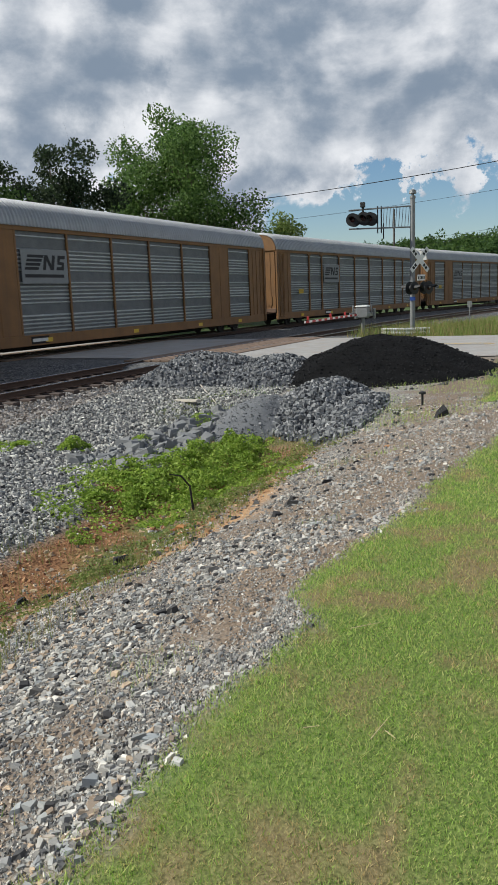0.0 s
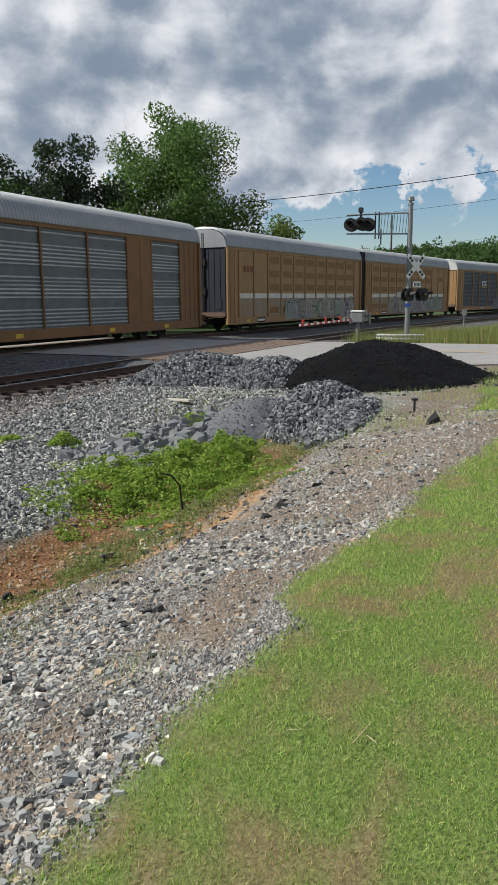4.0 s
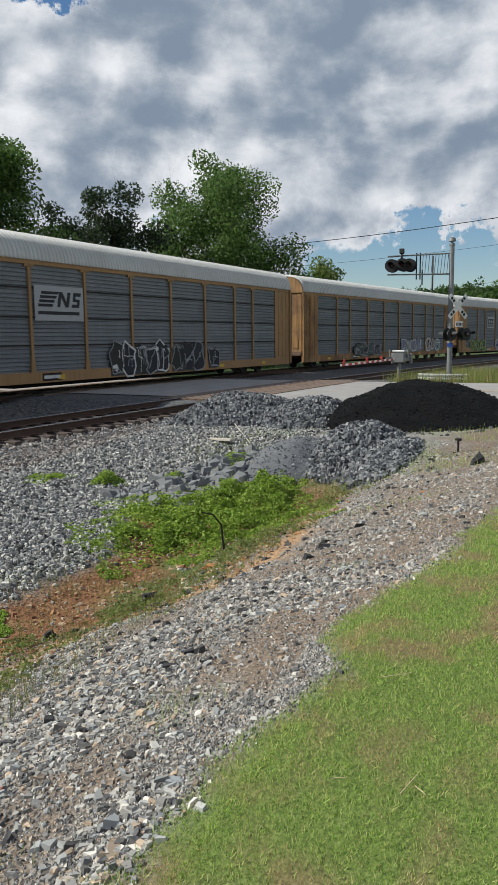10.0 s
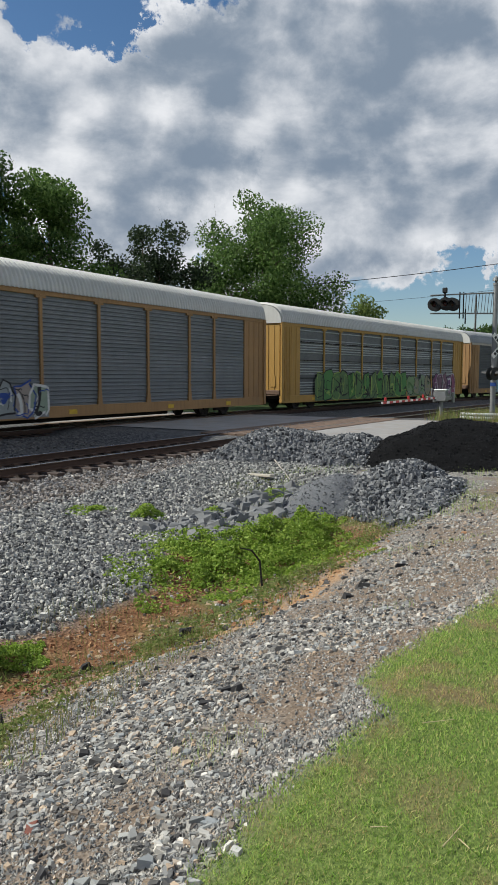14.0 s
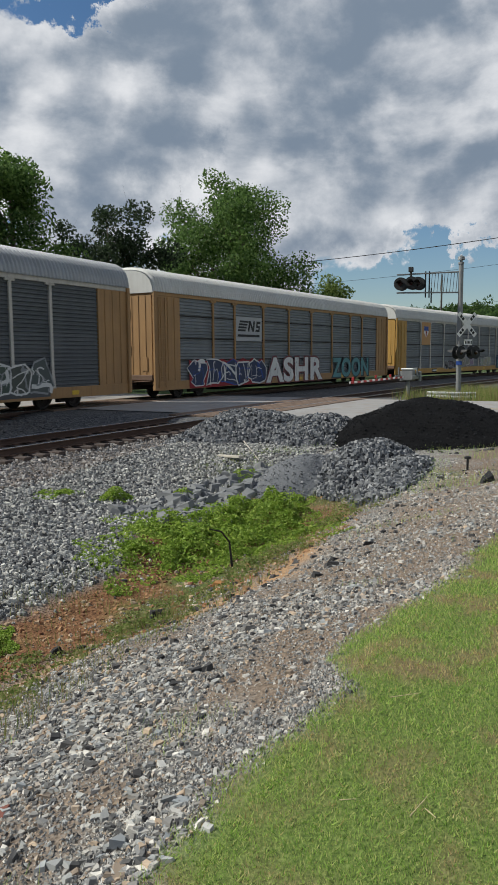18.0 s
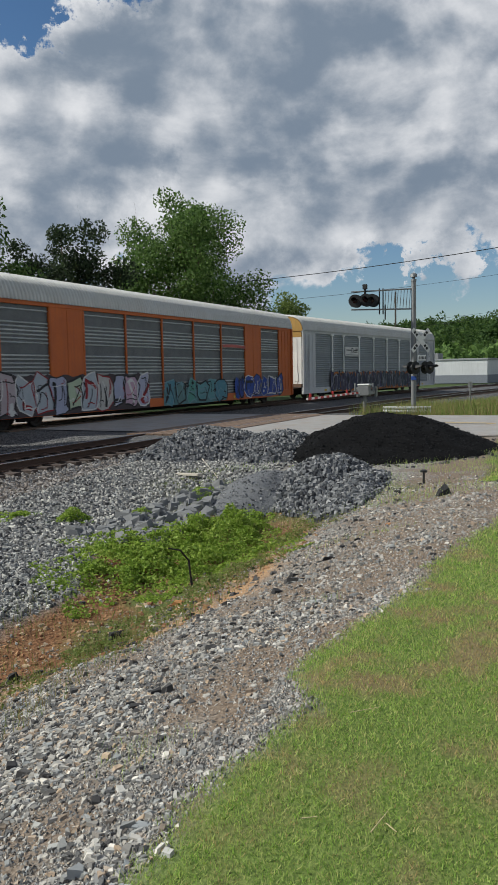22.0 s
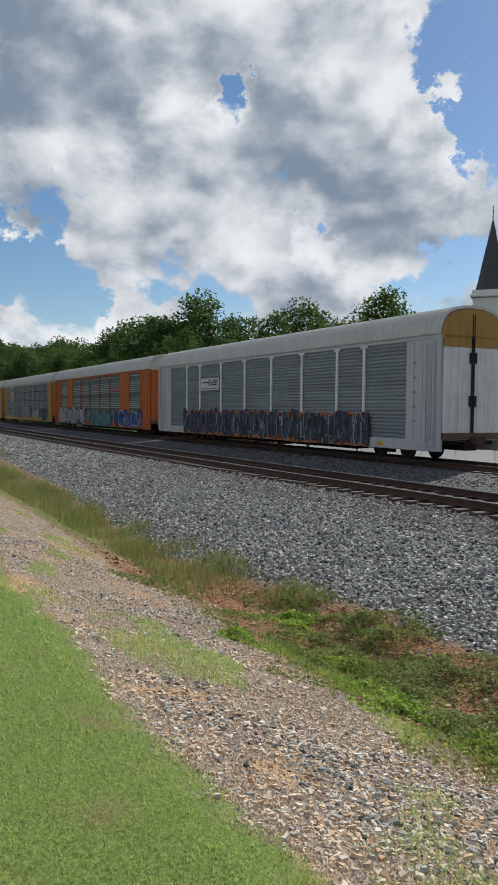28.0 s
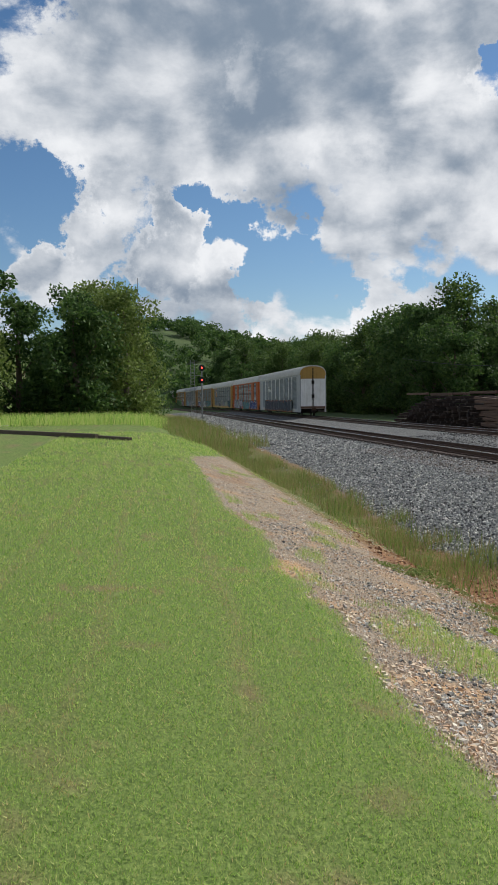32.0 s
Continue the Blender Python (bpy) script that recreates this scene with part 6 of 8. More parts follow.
def tree_meshes(seed, height, spread, trunk_r, count, leaf, size, crown_from=0.3, lobes=26, lean=0.0, upright=0.6, puff=1.0):
    """Trunk with limbs and twigs, and a crown of many leafy sprays with gaps between them."""
    rng = np.random.RandomState(seed)
    g = Geo()
    top = Vector((lean * height * 0.2, rng.uniform(-.3, .3), height * 0.78))
    pts = [Vector((0, 0, -0.3)), Vector((rng.uniform(-.15, .15), rng.uniform(-.15, .15), height * 0.25)), Vector((top.x * 0.5, top.y, height * 0.5)), top]
    rad = [trunk_r * 1.25, trunk_r, trunk_r * 0.7, trunk_r * 0.2]
    for i in range(3):
        g.tube(pts[i], pts[i + 1], rad[i], rad[i + 1], 9, False)
    cs, rs, per = [], [], []
    mains = max(5, lobes // 6)
    for m in range(mains):
        f = crown_from + (0.97 - crown_from) * (m + 0.6) / mains
        q = (f - crown_from) / (1 - crown_from)
        wide = spread * (0.45 + 0.75 * math.sin(math.pi * min(1, 0.18 + q * 0.8)) ** 1.2) * rng.uniform(0.65, 1.05)
        a = m * 2.399 + rng.uniform(-.6, .6)
        reach = wide * (1 - 0.75 * q ** 3)
        tip = Vector((math.cos(a) * reach * 0.8 + lean * f * height * 0.25, math.sin(a) * reach * 0.8, height * f))
        zb = max(height * crown_from * 0.6, tip.z - reach * upright - height * 0.1)
        fb = min(zb / top.z, 0.95)
        base = Vector((top.x * fb, top.y * fb, zb))
        mid = base.lerp(tip, 0.5) + Vector((0, 0, height * 0.02))
        lr = trunk_r * 0.42 * (1 - 0.55 * f)
        g.tube(base, mid, lr, lr * 0.65, 6, False).tube(mid, tip, lr * 0.65, lr * 0.2, 5, False)
        for k in range(6):
            u = rng.uniform(0.25, 1.1)
            o = base.lerp(tip, u) + Vector(rng.normal(size=3)) * spread * 0.17
            o.z = min(o.z, height * 0.99)
            r = spread * rng.uniform(0.13, 0.27) * puff
            cs.append(np.array(o)), rs.append(r)
            per.append(max(10, int(count / (mains * 6) * (r / (spread * 0.2)) ** 1.8 / puff ** 1.8)))
            s0 = base.lerp(tip, max(0.1, u - 0.25))
            g.tube(s0, o, lr * 0.3, lr * 0.08, 4, False)
            for _ in range(2):
                g.tube(o.lerp(s0, 0.2), o + Vector(rng.normal(size=3)) * r * 0.6, lr * 0.1, lr * 0.04, 3, False)
    v, f = leaves(cs, rs, per, size, rng, 0.8)
    return g.mesh("trunk", BARK, True), raw("crown", v, f, LEAF[leaf])


def tree(name, label, x, y, meshes, z=None, scale=1.0, turn=0.0, group="", cat="tree"):
    ob = thing(name, label, cat, group=group)
    ob.matrix_basis = Matrix.Translation((x, y, float(ground_z(x, y)) if z is None else z)) @ Matrix.Rotation(turn, 4, "Z")
    part("trunk", meshes[0], BARK, ob).scale = (scale,) * 3
    part("crown", meshes[1], None, ob).scale = (scale,) * 3
    return ob


def at_bearing(az, dist):
    return dist * math.sin(radians(az)), dist * math.cos(radians(az))


def make_trees():
    big = tree_meshes(11, 19.5, 10.6, 0.45, 85000, "mid", 0.15, 0.08, 168, upright=0.9, puff=0.88)
    tree("tall_tree", "tall open-crowned green tree behind the train", *at_bearing(62.7, 76), big, scale=0.96)
    dk = tree_meshes(12, 13.8, 5.6, 0.3, 26000, "dark", 0.14, 0.2, 78, puff=1.1)
    tree("dark_tree", "dark-leaved tree with sparse twigs behind the train", *at_bearing(53.8, 62), dk)
    sm = tree_meshes(13, 11.5, 5.0, 0.26, 8500, "light", 0.17, 0.12, 54, puff=1.2)
    tree("small_tree", "small bright green tree by the crossing road", *at_bearing(69.6, 92), sm)
    m1 = tree_meshes(14, 17.5, 6.6, 0.4, 34000, "mid", 0.145, 0.2, 84, puff=1.05)
    m2 = tree_meshes(15, 18.0, 7.0, 0.42, 38000, "deep", 0.145, 0.15, 90, puff=1.05)
    m3 = tree_meshes(16, 16.0, 6.6, 0.4, 34000, "deep", 0.145, 0.15, 84, puff=1.05)
    for az, d, ms, sc, tn, lab in ((47.4, 55, m1, 0.93, 0.4, "spreading green tree beyond the tracks"), (41.5, 52, m2, 0.9, 1.7, "dense dark green tree beyond the tracks"), (37.0, 50, m1, 1.0, 2.9, "spreading green tree beyond the tracks"),
                              (32.0, 49, m2, 0.95, 4.0, "dense dark green tree beyond the tracks"), (27.8, 52, m3, 1.0, 0.9, "round green tree beyond the tracks"), (12.5, 48, m1, 1.06, 2.2, "open green tree against the blue sky"), (5.5, 47, m2, 1.0, 5.1, "dense green tree against the sky"), (-3, 52, m3, 0.9, 1.1, "round green tree beyond the tracks")):
        tree("tree", lab, *at_bearing(az, d), ms, scale=sc, turn=tn, group="trees beyond the tracks")
    pine = tree_meshes(31, 15.5, 3.6, 0.3, 5000, "deep", 0.2, 0.45, 48, puff=1.0)
    tree("pine_tree", "tall thin-crowned pine above the lawn's trees", *at_bearing(-91.8, 96), pine)
    tree("roadside_bush", "small green bush before the warehouse", *at_bearing(75.4, 120), sm, scale=0.3, cat="bush")
    # woods along the far side of the line
    rng = random.Random(8)
    kinds = [tree_meshes(21, 15, 5.6, 0.36, 12500, "deep", 0.22, 0.06, 66, puff=1.6), tree_meshes(22, 15.5, 6.0, 0.38, 13500, "wood", 0.22, 0.06, 66, puff=1.6), tree_meshes(23, 13.5, 5.2, 0.32, 11500, "deep", 0.22, 0.04, 60, puff=1.6)]
    # sunlight on the lawn's clump is put into brighter leaf colour
    lit = tree_meshes(24, 15.5, 6.0, 0.36, 15000, "light", 0.19, 0.03, 66, puff=1.5)
    names = ("dense deciduous tree at the edge of the dark wood", "tall green tree in the wood beyond the tracks", "broad low-branched tree at the edge of the wood")
    for row, (d0, gap) in enumerate(((22, 7.5), (30, 8.5), (39, 10))):
        s = -58.0 - row * 3
        while s > -330:
            x, y, t = on_track(s, -(d0 + rng.uniform(-2, 2) + max(0, (s + 100) * 0.28)))
            k = rng.randrange(3)
            tree("wood_tree", names[k], x, y, kinds[k], scale=rng.uniform(0.95, 1.2) * (1 + 0.08 * row) * (0.72 if s > -80 else 0.82 if s > -105 else 1.0), turn=rng.uniform(0, 6.28), group="trees of the far wood")
            s -= gap * rng.uniform(0.8, 1.25) * (1 + max(0, -s - 120) / 160)
    # the clump on the lawn's far left
    for az, d, k, sc, lab in ((-91.5, 74, 1, 0.72, "tall leafy tree at the end of the lawn"), (-95, 70, 0, 0.74, "dense green tree at the end of the lawn"), (-99, 72, 2, 0.86, "broad tree at the end of the lawn"), (-94, 84, 1, 0.84, "tall leafy tree at the end of the lawn"), (-90.6, 96, 0, 0.72, "dense green tree at the end of the lawn"), (-103, 66, 1, 0.78, "tall leafy tree at the end of the lawn")):
        tree("lawn_tree", lab, *at_bearing(az, d), lit if k == 1 else kinds[k], scale=sc * 1.06, turn=rng.uniform(0, 6), group="trees at the end of the lawn")


make_trees()

# ------------------------------------------------------------ level crossing and heaps
GALV = mat("galvanised steel", (0.25, 0.255, 0.255), 0.55, 0.5, scale=4, amount=0.4)
BLACK = mat("black signal paint", (0.018, 0.018, 0.018), 0.6, amount=0.3)
WHITE = mat("white sign paint", (0.72, 0.72, 0.70), 0.6, dark=(0.5, 0.48, 0.44), scale=5, amount=0.4)
RED = mat("red sign paint", (0.42, 0.03, 0.03), 0.6, amount=0.3)
POLE = mat("grey weathered pole timber", (0.10, 0.088, 0.075), 0.95, scale=3, fine=40, bump=0.4)


def heap(name, label, cx, cy, rx, ry, h, m, seed, kind="", lumps=0.06, power=1.15, n=64, flat=0.0):
    """A tipped heap: steep sides, soft top, uneven foot."""
    rng = np.random.RandomState(seed)
    xs, ys = np.linspace(-1.25, 1.25, n), np.linspace(-1.25, 1.25, n)
    X, Y = np.meshgrid(xs, ys)
    x, y = cx + X * rx, cy + Y * ry
    r = np.hypot(X, Y) + 0.07 * wob(x, y, 1.1) + 0.03 * wob(x, y, 0.4)
    up = h * np.clip(1 - np.clip(r, flat, 9) ** power, -0.2, 1)
    up = np.where(r < 0.28, up - h * 0.35 * (0.28 - r), up)
    z = ground_z(x, y) + np.where(up > 0, up * (1 + lumps * wob(x, y, 0.5)) + 0.02 * wob(x, y, 0.16), -0.12)
    i = (np.arange(n - 1)[:, None] * n + np.arange(n - 1)[None, :]).ravel()
    me = raw(name, np.stack([x.ravel(), y.ravel(), z.ravel()], 1), np.stack([i, i + 1, i + n + 1, i + n], 1), m, True)
    return solid(name, me, None, label, "heap", kind), (x.ravel(), y.ravel(), z.ravel(), up.ravel())


def make_heaps():
    rng = np.random.RandomState(9)
    tar = mat("fresh black asphalt", (0.007, 0.007, 0.0075), 0.95, dark=(0.004, 0.004, 0.004), scale=3, fine=70, bump=1.0, spec=0.1)
    _, (hx, hy, hz, _) = heap("asphalt_heap", "tipped heap of fresh black asphalt beside the road", 19.4, 4.55, 3.3, 3.0, 1.08, tar, 1)
    HZ = hz.reshape(64, 64)

    def HEAP_AT(a, b):
        """Height of the black heap, between its grid points."""
        u, v = ((a - 19.4) / 3.3 + 1.25) / 2.5 * 63, ((b - 4.55) / 3.0 + 1.25) / 2.5 * 63
        i, j = int(u), int(v)
        return max(HZ[j, i], HZ[j + 1, i + 1]) * 0.5 + min(HZ[j, i], HZ[j + 1, i + 1]) * 0.5

    x, y = 19.4 + rng.normal(size=3600) * 1.5, 4.55 + rng.normal(size=3600) * 1.45
    r = np.hypot((x - 19.4) / 3.3, (y - 4.55) / 3.0)
    ok = (r > 0.72) & (r < 1.2)
    V, F = stones(x[ok], y[ok], 0.02 + 0.03 * rng.rand(ok.sum()), rng)
    solid("asphalt_crumbs", raw("asphalt_crumbs", V, F, DARKST), None, "loose black asphalt crumbs round the heap", "rubble", "stuff")
    HEAP = island_mat("dark crushed stone", [(0.02, 0.021, 0.024), (0.075, 0.078, 0.085), (0.14, 0.145, 0.152), (0.22, 0.224, 0.228), (0.095, 0.10, 0.108), (0.34, 0.34, 0.34), (0.05, 0.052, 0.055)], 0.9, bump=0.3)
    x, y = rng.uniform(16, 22.8, 9000), rng.uniform(1.4, 7.7, 9000)
    r = np.hypot((x - 19.4) / 3.3, (y - 4.55) / 3.0)
    ok = r < 0.93
    zz = np.array([HEAP_AT(a, b) for a, b in zip(x[ok], y[ok])])
    V, F = stones(x[ok], y[ok], 0.008 + 0.014 * rng.rand(ok.sum()), rng, z=zz)
    solid("asphalt_crumbs", raw("asphalt_crumbs", V, F, island_mat("black asphalt crumbs", [(0.004, 0.004, 0.0045), (0.008, 0.008, 0.009), (0.018, 0.018, 0.02)], 1.0)), None, "black asphalt crumbs on the heap", "rubble", "stuff")
    stone = mat("grey stone heap", (0.10, 0.103, 0.11), 0.95, dark=(0.05, 0.05, 0.055), scale=14, fine=40, bump=1.0)
    for cx, cy, rx, ry, h, seed in ((18.4, 9.0, 2.6, 2.0, 0.66, 2), (18.6, 6.9, 2.5, 1.5, 0.56, 3), (14.3, 4.5, 1.9, 0.85, 0.40, 4), (13.4, 3.7, 1.7, 0.6, 0.22, 6)):
        ob, (x, y, z, up) = heap("gravel_heap", "low heap of grey crushed stone near the crossing", cx, cy, rx, ry, h, stone, seed, power=1.5)
        k = rng.randint(0, len(x), 6500)
        k = k[up[k] > 0.01]
        xx, yy = x[k] + rng.normal(size=len(k)) * 0.03, y[k] + rng.normal(size=len(k)) * 0.03
        V, F = stones(xx, yy, 0.018 + 0.024 * rng.rand(len(k)), rng, z=z[k], flat=0.8, sink=0.0)
        solid("heap_stones", raw("heap_stones", V, F, HEAP), None, "loose crushed stones on the heap", "gravel", "stuff")
    ob, (x, y, z, up) = heap("chippings_heap", "smooth pale grey heap of fine chippings", 13.4, 5.5, 1.5, 0.75, 0.34, mat("fine grey chippings", (0.15, 0.155, 0.165), 0.95, dark=(0.11, 0.114, 0.12), scale=9, fine=70, bump=1.0), 7)
    k = rng.randint(0, len(x), 2600)
    k = k[up[k] > 0.0]
    V, F = stones(x[k] + rng.normal(size=len(k)) * 0.02, y[k] + rng.normal(size=len(k)) * 0.01, 0.006 + 0.012 * rng.rand(len(k)), rng, z=z[k])
    solid("heap_stones", raw("heap_stones", V, F, HEAP), None, "loose chips on the chippings heap", "gravel", "stuff")
    # boulders of the drain
    n = 300
    u, v = rng.rand(n), rng.rand(n)
    x, y = 9.9 + 3.7 * u, 6.35 - 0.25 * u + (v - 0.35) * (1.5 - 0.5 * u)
    riprap = island_mat("pale grey riprap", [(0.07, 0.073, 0.078), (0.13, 0.135, 0.14), (0.24, 0.24, 0.238), (0.10, 0.104, 0.11), (0.17, 0.172, 0.176)], 0.9, bump=0.3)
    for i in range(n):
        V, F = stones(x[i:i + 1], y[i:i + 1], np.array([0.05 + 0.075 * rng.rand() ** 1.8]), rng, sink=0.0)
        c = np.array([x[i], y[i], 0])
        me = raw("boulder", V - c, F, riprap)
        ob = tagged(new("boulder", me), "pale grey angular boulder in the drain", "boulder", group="boulders of the drain")
        ob.location = c
    V, F = stones(np.array([2.67]), np.array([2.53]), np.array([0.036]), rng)
    solid("red_stone", raw("red_stone", V, F, mat("red brick stone", (0.20, 0.075, 0.055), 0.9)), None, "rounded red brick stone on the verge", "stone")
    for X, Y, sz, col in ((7.6, 4.1, 0.06, (0.42, 0.20, 0.07)), (3.6, 3.75, 0.05, (0.42, 0.25, 0.11)), (9.6, 2.2, 0.04, (0.38, 0.2, 0.1))):
        V, F = stones(np.array([X]), np.array([Y]), np.array([sz]), rng)
        solid("ochre_stone", raw("ochre_stone", V, F, mat("ochre stone %d" % int(X * 10), col, 0.9)), None, "ochre clay-stained stone lying on the verge", "stone")
    wood = mat("bleached wood", (0.45, 0.41, 0.35), 0.9, scale=6, bump=0.3)
    g = Geo().box(-0.42, 0.42, -0.06, 0.06, 0, 0.05, 0.008)
    pl = solid("plank", g, wood, "bleached offcut plank on the gravel", "plank")
    pl.matrix_basis = pose(14.15, 7.33, float(ground_z(14.15, 7.33)) + 0.02, 0, 4, 60)
    for p, q, nm, lab in (((16.8, 8.4, 0.02), (14.0, 6.6, 0.0), "stick", "long thin pale stick on the stones"), ((15.2, 6.4, 0.0), (14.1, 6.5, 0.02), "stick", "short pale stick on the stones")):
        solid(nm, Geo().tube((p[0], p[1], p[2] + float(ground_z(p[0], p[1])) + 0.05), (q[0], q[1], q[2] + float(ground_z(q[0], q[1])) + 0.05), 0.014, 0.010, 6), wood, lab, "stick")
    straw = mat("bleached straw", (0.55, 0.44, 0.27), 0.9, scale=8)
    for (ax, ay), (bx, by) in (((3.81, 1.10), (3.91, 0.97)), ((2.88, 0.77), (3.02, 0.74)), ((2.89, 1.04), (2.91, 0.98)), ((2.95, 0.73), (2.90, 0.68))):
        solid("straw", Geo().tube((ax, ay, float(ground_z(ax, ay)) + 0.03), (bx, by, float(ground_z(bx, by)) + 0.035), 0.0022, 0.0014, 5), straw, "dry pale straw lying on the lawn", "straw")
    lump = mat("old black asphalt", (0.022, 0.022, 0.023), 0.95, dark=(0.05, 0.048, 0.045), scale=12, bump=0.6)
    for X, Y, sz in ((12.1, 1.92, 0.13), (5.49, 4.61, 0.07), (5.7, 4.5, 0.05), (6.58, 4.24, 0.09), (6.35, 4.3, 0.06), (5.99, 3.71, 0.05), (4.3, 4.5, 0.06), (7.3, 2.6, 0.06), (7.6, 2.75, 0.05), (8.1, 2.5, 0.05), (8.9, 2.4, 0.05)):
        V, F = stones(np.array([X]), np.array([Y]), np.array([sz]), rng, flat=0.5)
        solid("asphalt_lump", raw("asphalt_lump", V, F, lump), None, "broken lump of old black asphalt on the verge", "rubble")
    b = Geo().tube((8.04, 4.15, -0.52), (8.0, 4.16, -0.22), 0.014, 0.012, 6).tube((8.0, 4.16, -0.22), (7.82, 4.17, -0.06), 0.012, 0.010, 6).tube((7.82, 4.17, -0.06), (7.56, 4.18, 0.02), 0.010, 0.005, 6)
    solid("dead_branch", b, mat("black branch", (0.03, 0.026, 0.022), 0.9), "black dead branch standing in the ditch", "branch")
    z = float(ground_z(13.6, 2.46))
    st = thing("utility_marker", "short black iron utility marker in the gravel", "marker", pose(13.6, 2.46, z))
    part("stem", Geo().tube((0, 0, -0.05), (0, 0, 0.2), 0.02), BLACK, st)
    part("cap", Geo().disc((0, 0, 0.2), (0, 0, 1), [(0.06, 0), (0.06, 0.03), (0.03, 0.045)], 12), BLACK, st)


make_heaps()


def lamp_unit(parent, x, y, z, face):
    """Flashing light: round black background plate, hood and red lens; face = direction it looks."""
    f = Vector(face).normalized()
    u = part("signal_lamp", Geo().disc((x, y, z), f, [(0.06, -0.26), (0.13, -0.20), (0.15, -0.02), (0.30, -0.02), (0.30, 0.0), (0.15, 0.0)], 18), BLACK, parent, "black round signal lamp")
    c = Vector((x, y, z))
    a = f.orthogonal().normalized()
    up = Vector((0, 0, 1))
    sd = f.cross(up).normalized()
    rows = []
    for d in (0.0, 0.42):
        rows.append([c + f * (d * (1 if i not in (0, 8) else 0.55)) + sd * math.cos(math.pi * i / 8) * 0.14 + up * math.sin(math.pi * i / 8) * 0.14 for i in range(9)])
    part("hood", Geo().loft(rows), BLACK, u)
    part("lens", Geo().disc(c + f * 0.002, f, [(0.11, 0.0), (0.10, 0.02), (0.03, 0.03)], 14), mat("dark red lens", (0.03, 0.004, 0.004), 0.2), u)
    return u


def make_mast():
    mx, my = 36.8, 7.0
    z0 = float(ground_z(mx, my))
    m = thing("crossing_signal", "galvanised crossing signal mast with cantilever lamps and crossbuck", "crossing signal")
    part("mast", Geo().tube((mx, my, z0 - 0.2), (mx, my, 6.05), 0.125, 0.11, 14), GALV, m)
    part("mast_base", Geo().box(mx - 0.35, mx + 0.35, my - 0.35, my + 0.35, z0 - 0.2, z0 + 0.2, 0.03), GALV, m)
    part("bell", Geo().disc((mx, my, 6.05), (0, 0, 1), [(0.13, 0), (0.13, 0.10), (0.06, 0.12), (0.06, 0.18), (0.17, 0.2), (0.15, 0.34), (0.05, 0.40)], 14), GALV, m, "grey bell on the mast")
    d = Vector((-0.42, 0.91, 0)).normalized()
    o = Vector((mx, my, 0))
    ln = 2.95
    for z in (5.72, 4.78):
        dz = -0.12 if z > 5 else 0.0
        part("truss_chord", Geo().tube(o + Vector((0, 0, z)), o + d * ln + Vector((0, 0, z + dz)), 0.035, n=8), GALV, m)
    for i in range(9):
        a, b = o + d * (0.15 + i * 0.145), o + d * (0.15 + i * 0.145 + 0.07)
        part("truss_bar", Geo().tube(a + Vector((0, 0, 5.7)), b + Vector((0, 0, 4.8)), 0.014, n=5), GALV, m)
    for t in (1.45, 1.62):
        part("hanger_frame", Geo().tube(o + d * t + Vector((0, 0, 4.55)), o + d * t + Vector((0, 0, 5.75)), 0.03, n=6), BLACK, m)
    part("hanger_rod", Geo().tube(o + d * 1.35 + Vector((0, 0, 5.0)), o + d * 1.35 + Vector((0, 0, 4.3)), 0.03, n=6), BLACK, m)
    for t, zz in ((1.95, 5.2), (2.25, 5.22), (2.75, 5.18)):
        p = o + d * t
        lamp_unit(m, p.x - 0.12, p.y, zz, (-1, -0.12, 0))
        lamp_unit(m, p.x + 0.2, p.y, zz, (1, 0.3, 0))
    p = o + d * 2.3
    part("lamp_bracket", Geo().tube((p.x, p.y, 5.3), (p.x, p.y, 5.85), 0.05, n=8).box(p.x - 0.1, p.x + 0.1, p.y - 0.1, p.y + 0.1, 5.72, 5.95, 0.02), BLACK, m)
    turned = Matrix.Translation((mx, my - 0.14, 0)) @ Matrix.Rotation(radians(52), 4, "Z") @ Matrix.Translation((-mx, -my, 0))
    # crossbuck
    cz = 3.3
    for s in (-1, 1):
        x = mx - 0.17 - 0.006 * s
        a = radians(45) * s
        g = Geo()
        cs, sn = math.cos(a), math.sin(a)
        q = [(x + e, my - 0.1 + (u * cs - v * sn) * 1.0, cz + (u * sn + v * cs)) for e in (-0.004, 0.004) for u, v in ((-0.72, -.115), (.72, -.115), (.72, .115), (-.72, .115))]
        g.add(q, [(0, 1, 2, 3), (7, 6, 5, 4), (0, 4, 5, 1), (1, 5, 6, 2), (2, 6, 7, 3), (3, 7, 4, 0)])
        arm = part("crossbuck_arm", g, WHITE, m, "white crossbuck blade with dark lettering bars")
        arm.matrix_basis = turned
        for u in (-0.52, -0.36, 0.36, 0.52):
            g = Geo()
            q = [(x - 0.007, my - 0.1 + ((u + du) * cs - v * sn), cz + ((u + du) * sn + v * cs)) for du, v in ((-.06, -.07), (.06, -.07), (.06, .07), (-.06, .07))]
            g.add(q + [(p[0] + 0.003, p[1], p[2]) for p in q], [(0, 1, 2, 3), (0, 4, 5, 1), (1, 5, 6, 2), (2, 6, 7, 3), (3, 7, 4, 0)])
            part("lettering_bar", g, BLACK, arm)
    sg = part("track_count_sign", Geo().box(mx - 0.19, mx - 0.175, my - 0.42, my + 0.05, 2.35, 2.62, 0.004), WHITE, m, "white sign with dark lettering bars")
    sg.matrix_basis = turned
    for i in range(5):
        part("lettering_bar", Geo().box(mx - 0.195, mx - 0.191, my - 0.38 + i * 0.085, my - 0.33 + i * 0.085, 2.42, 2.55), BLACK, sg)
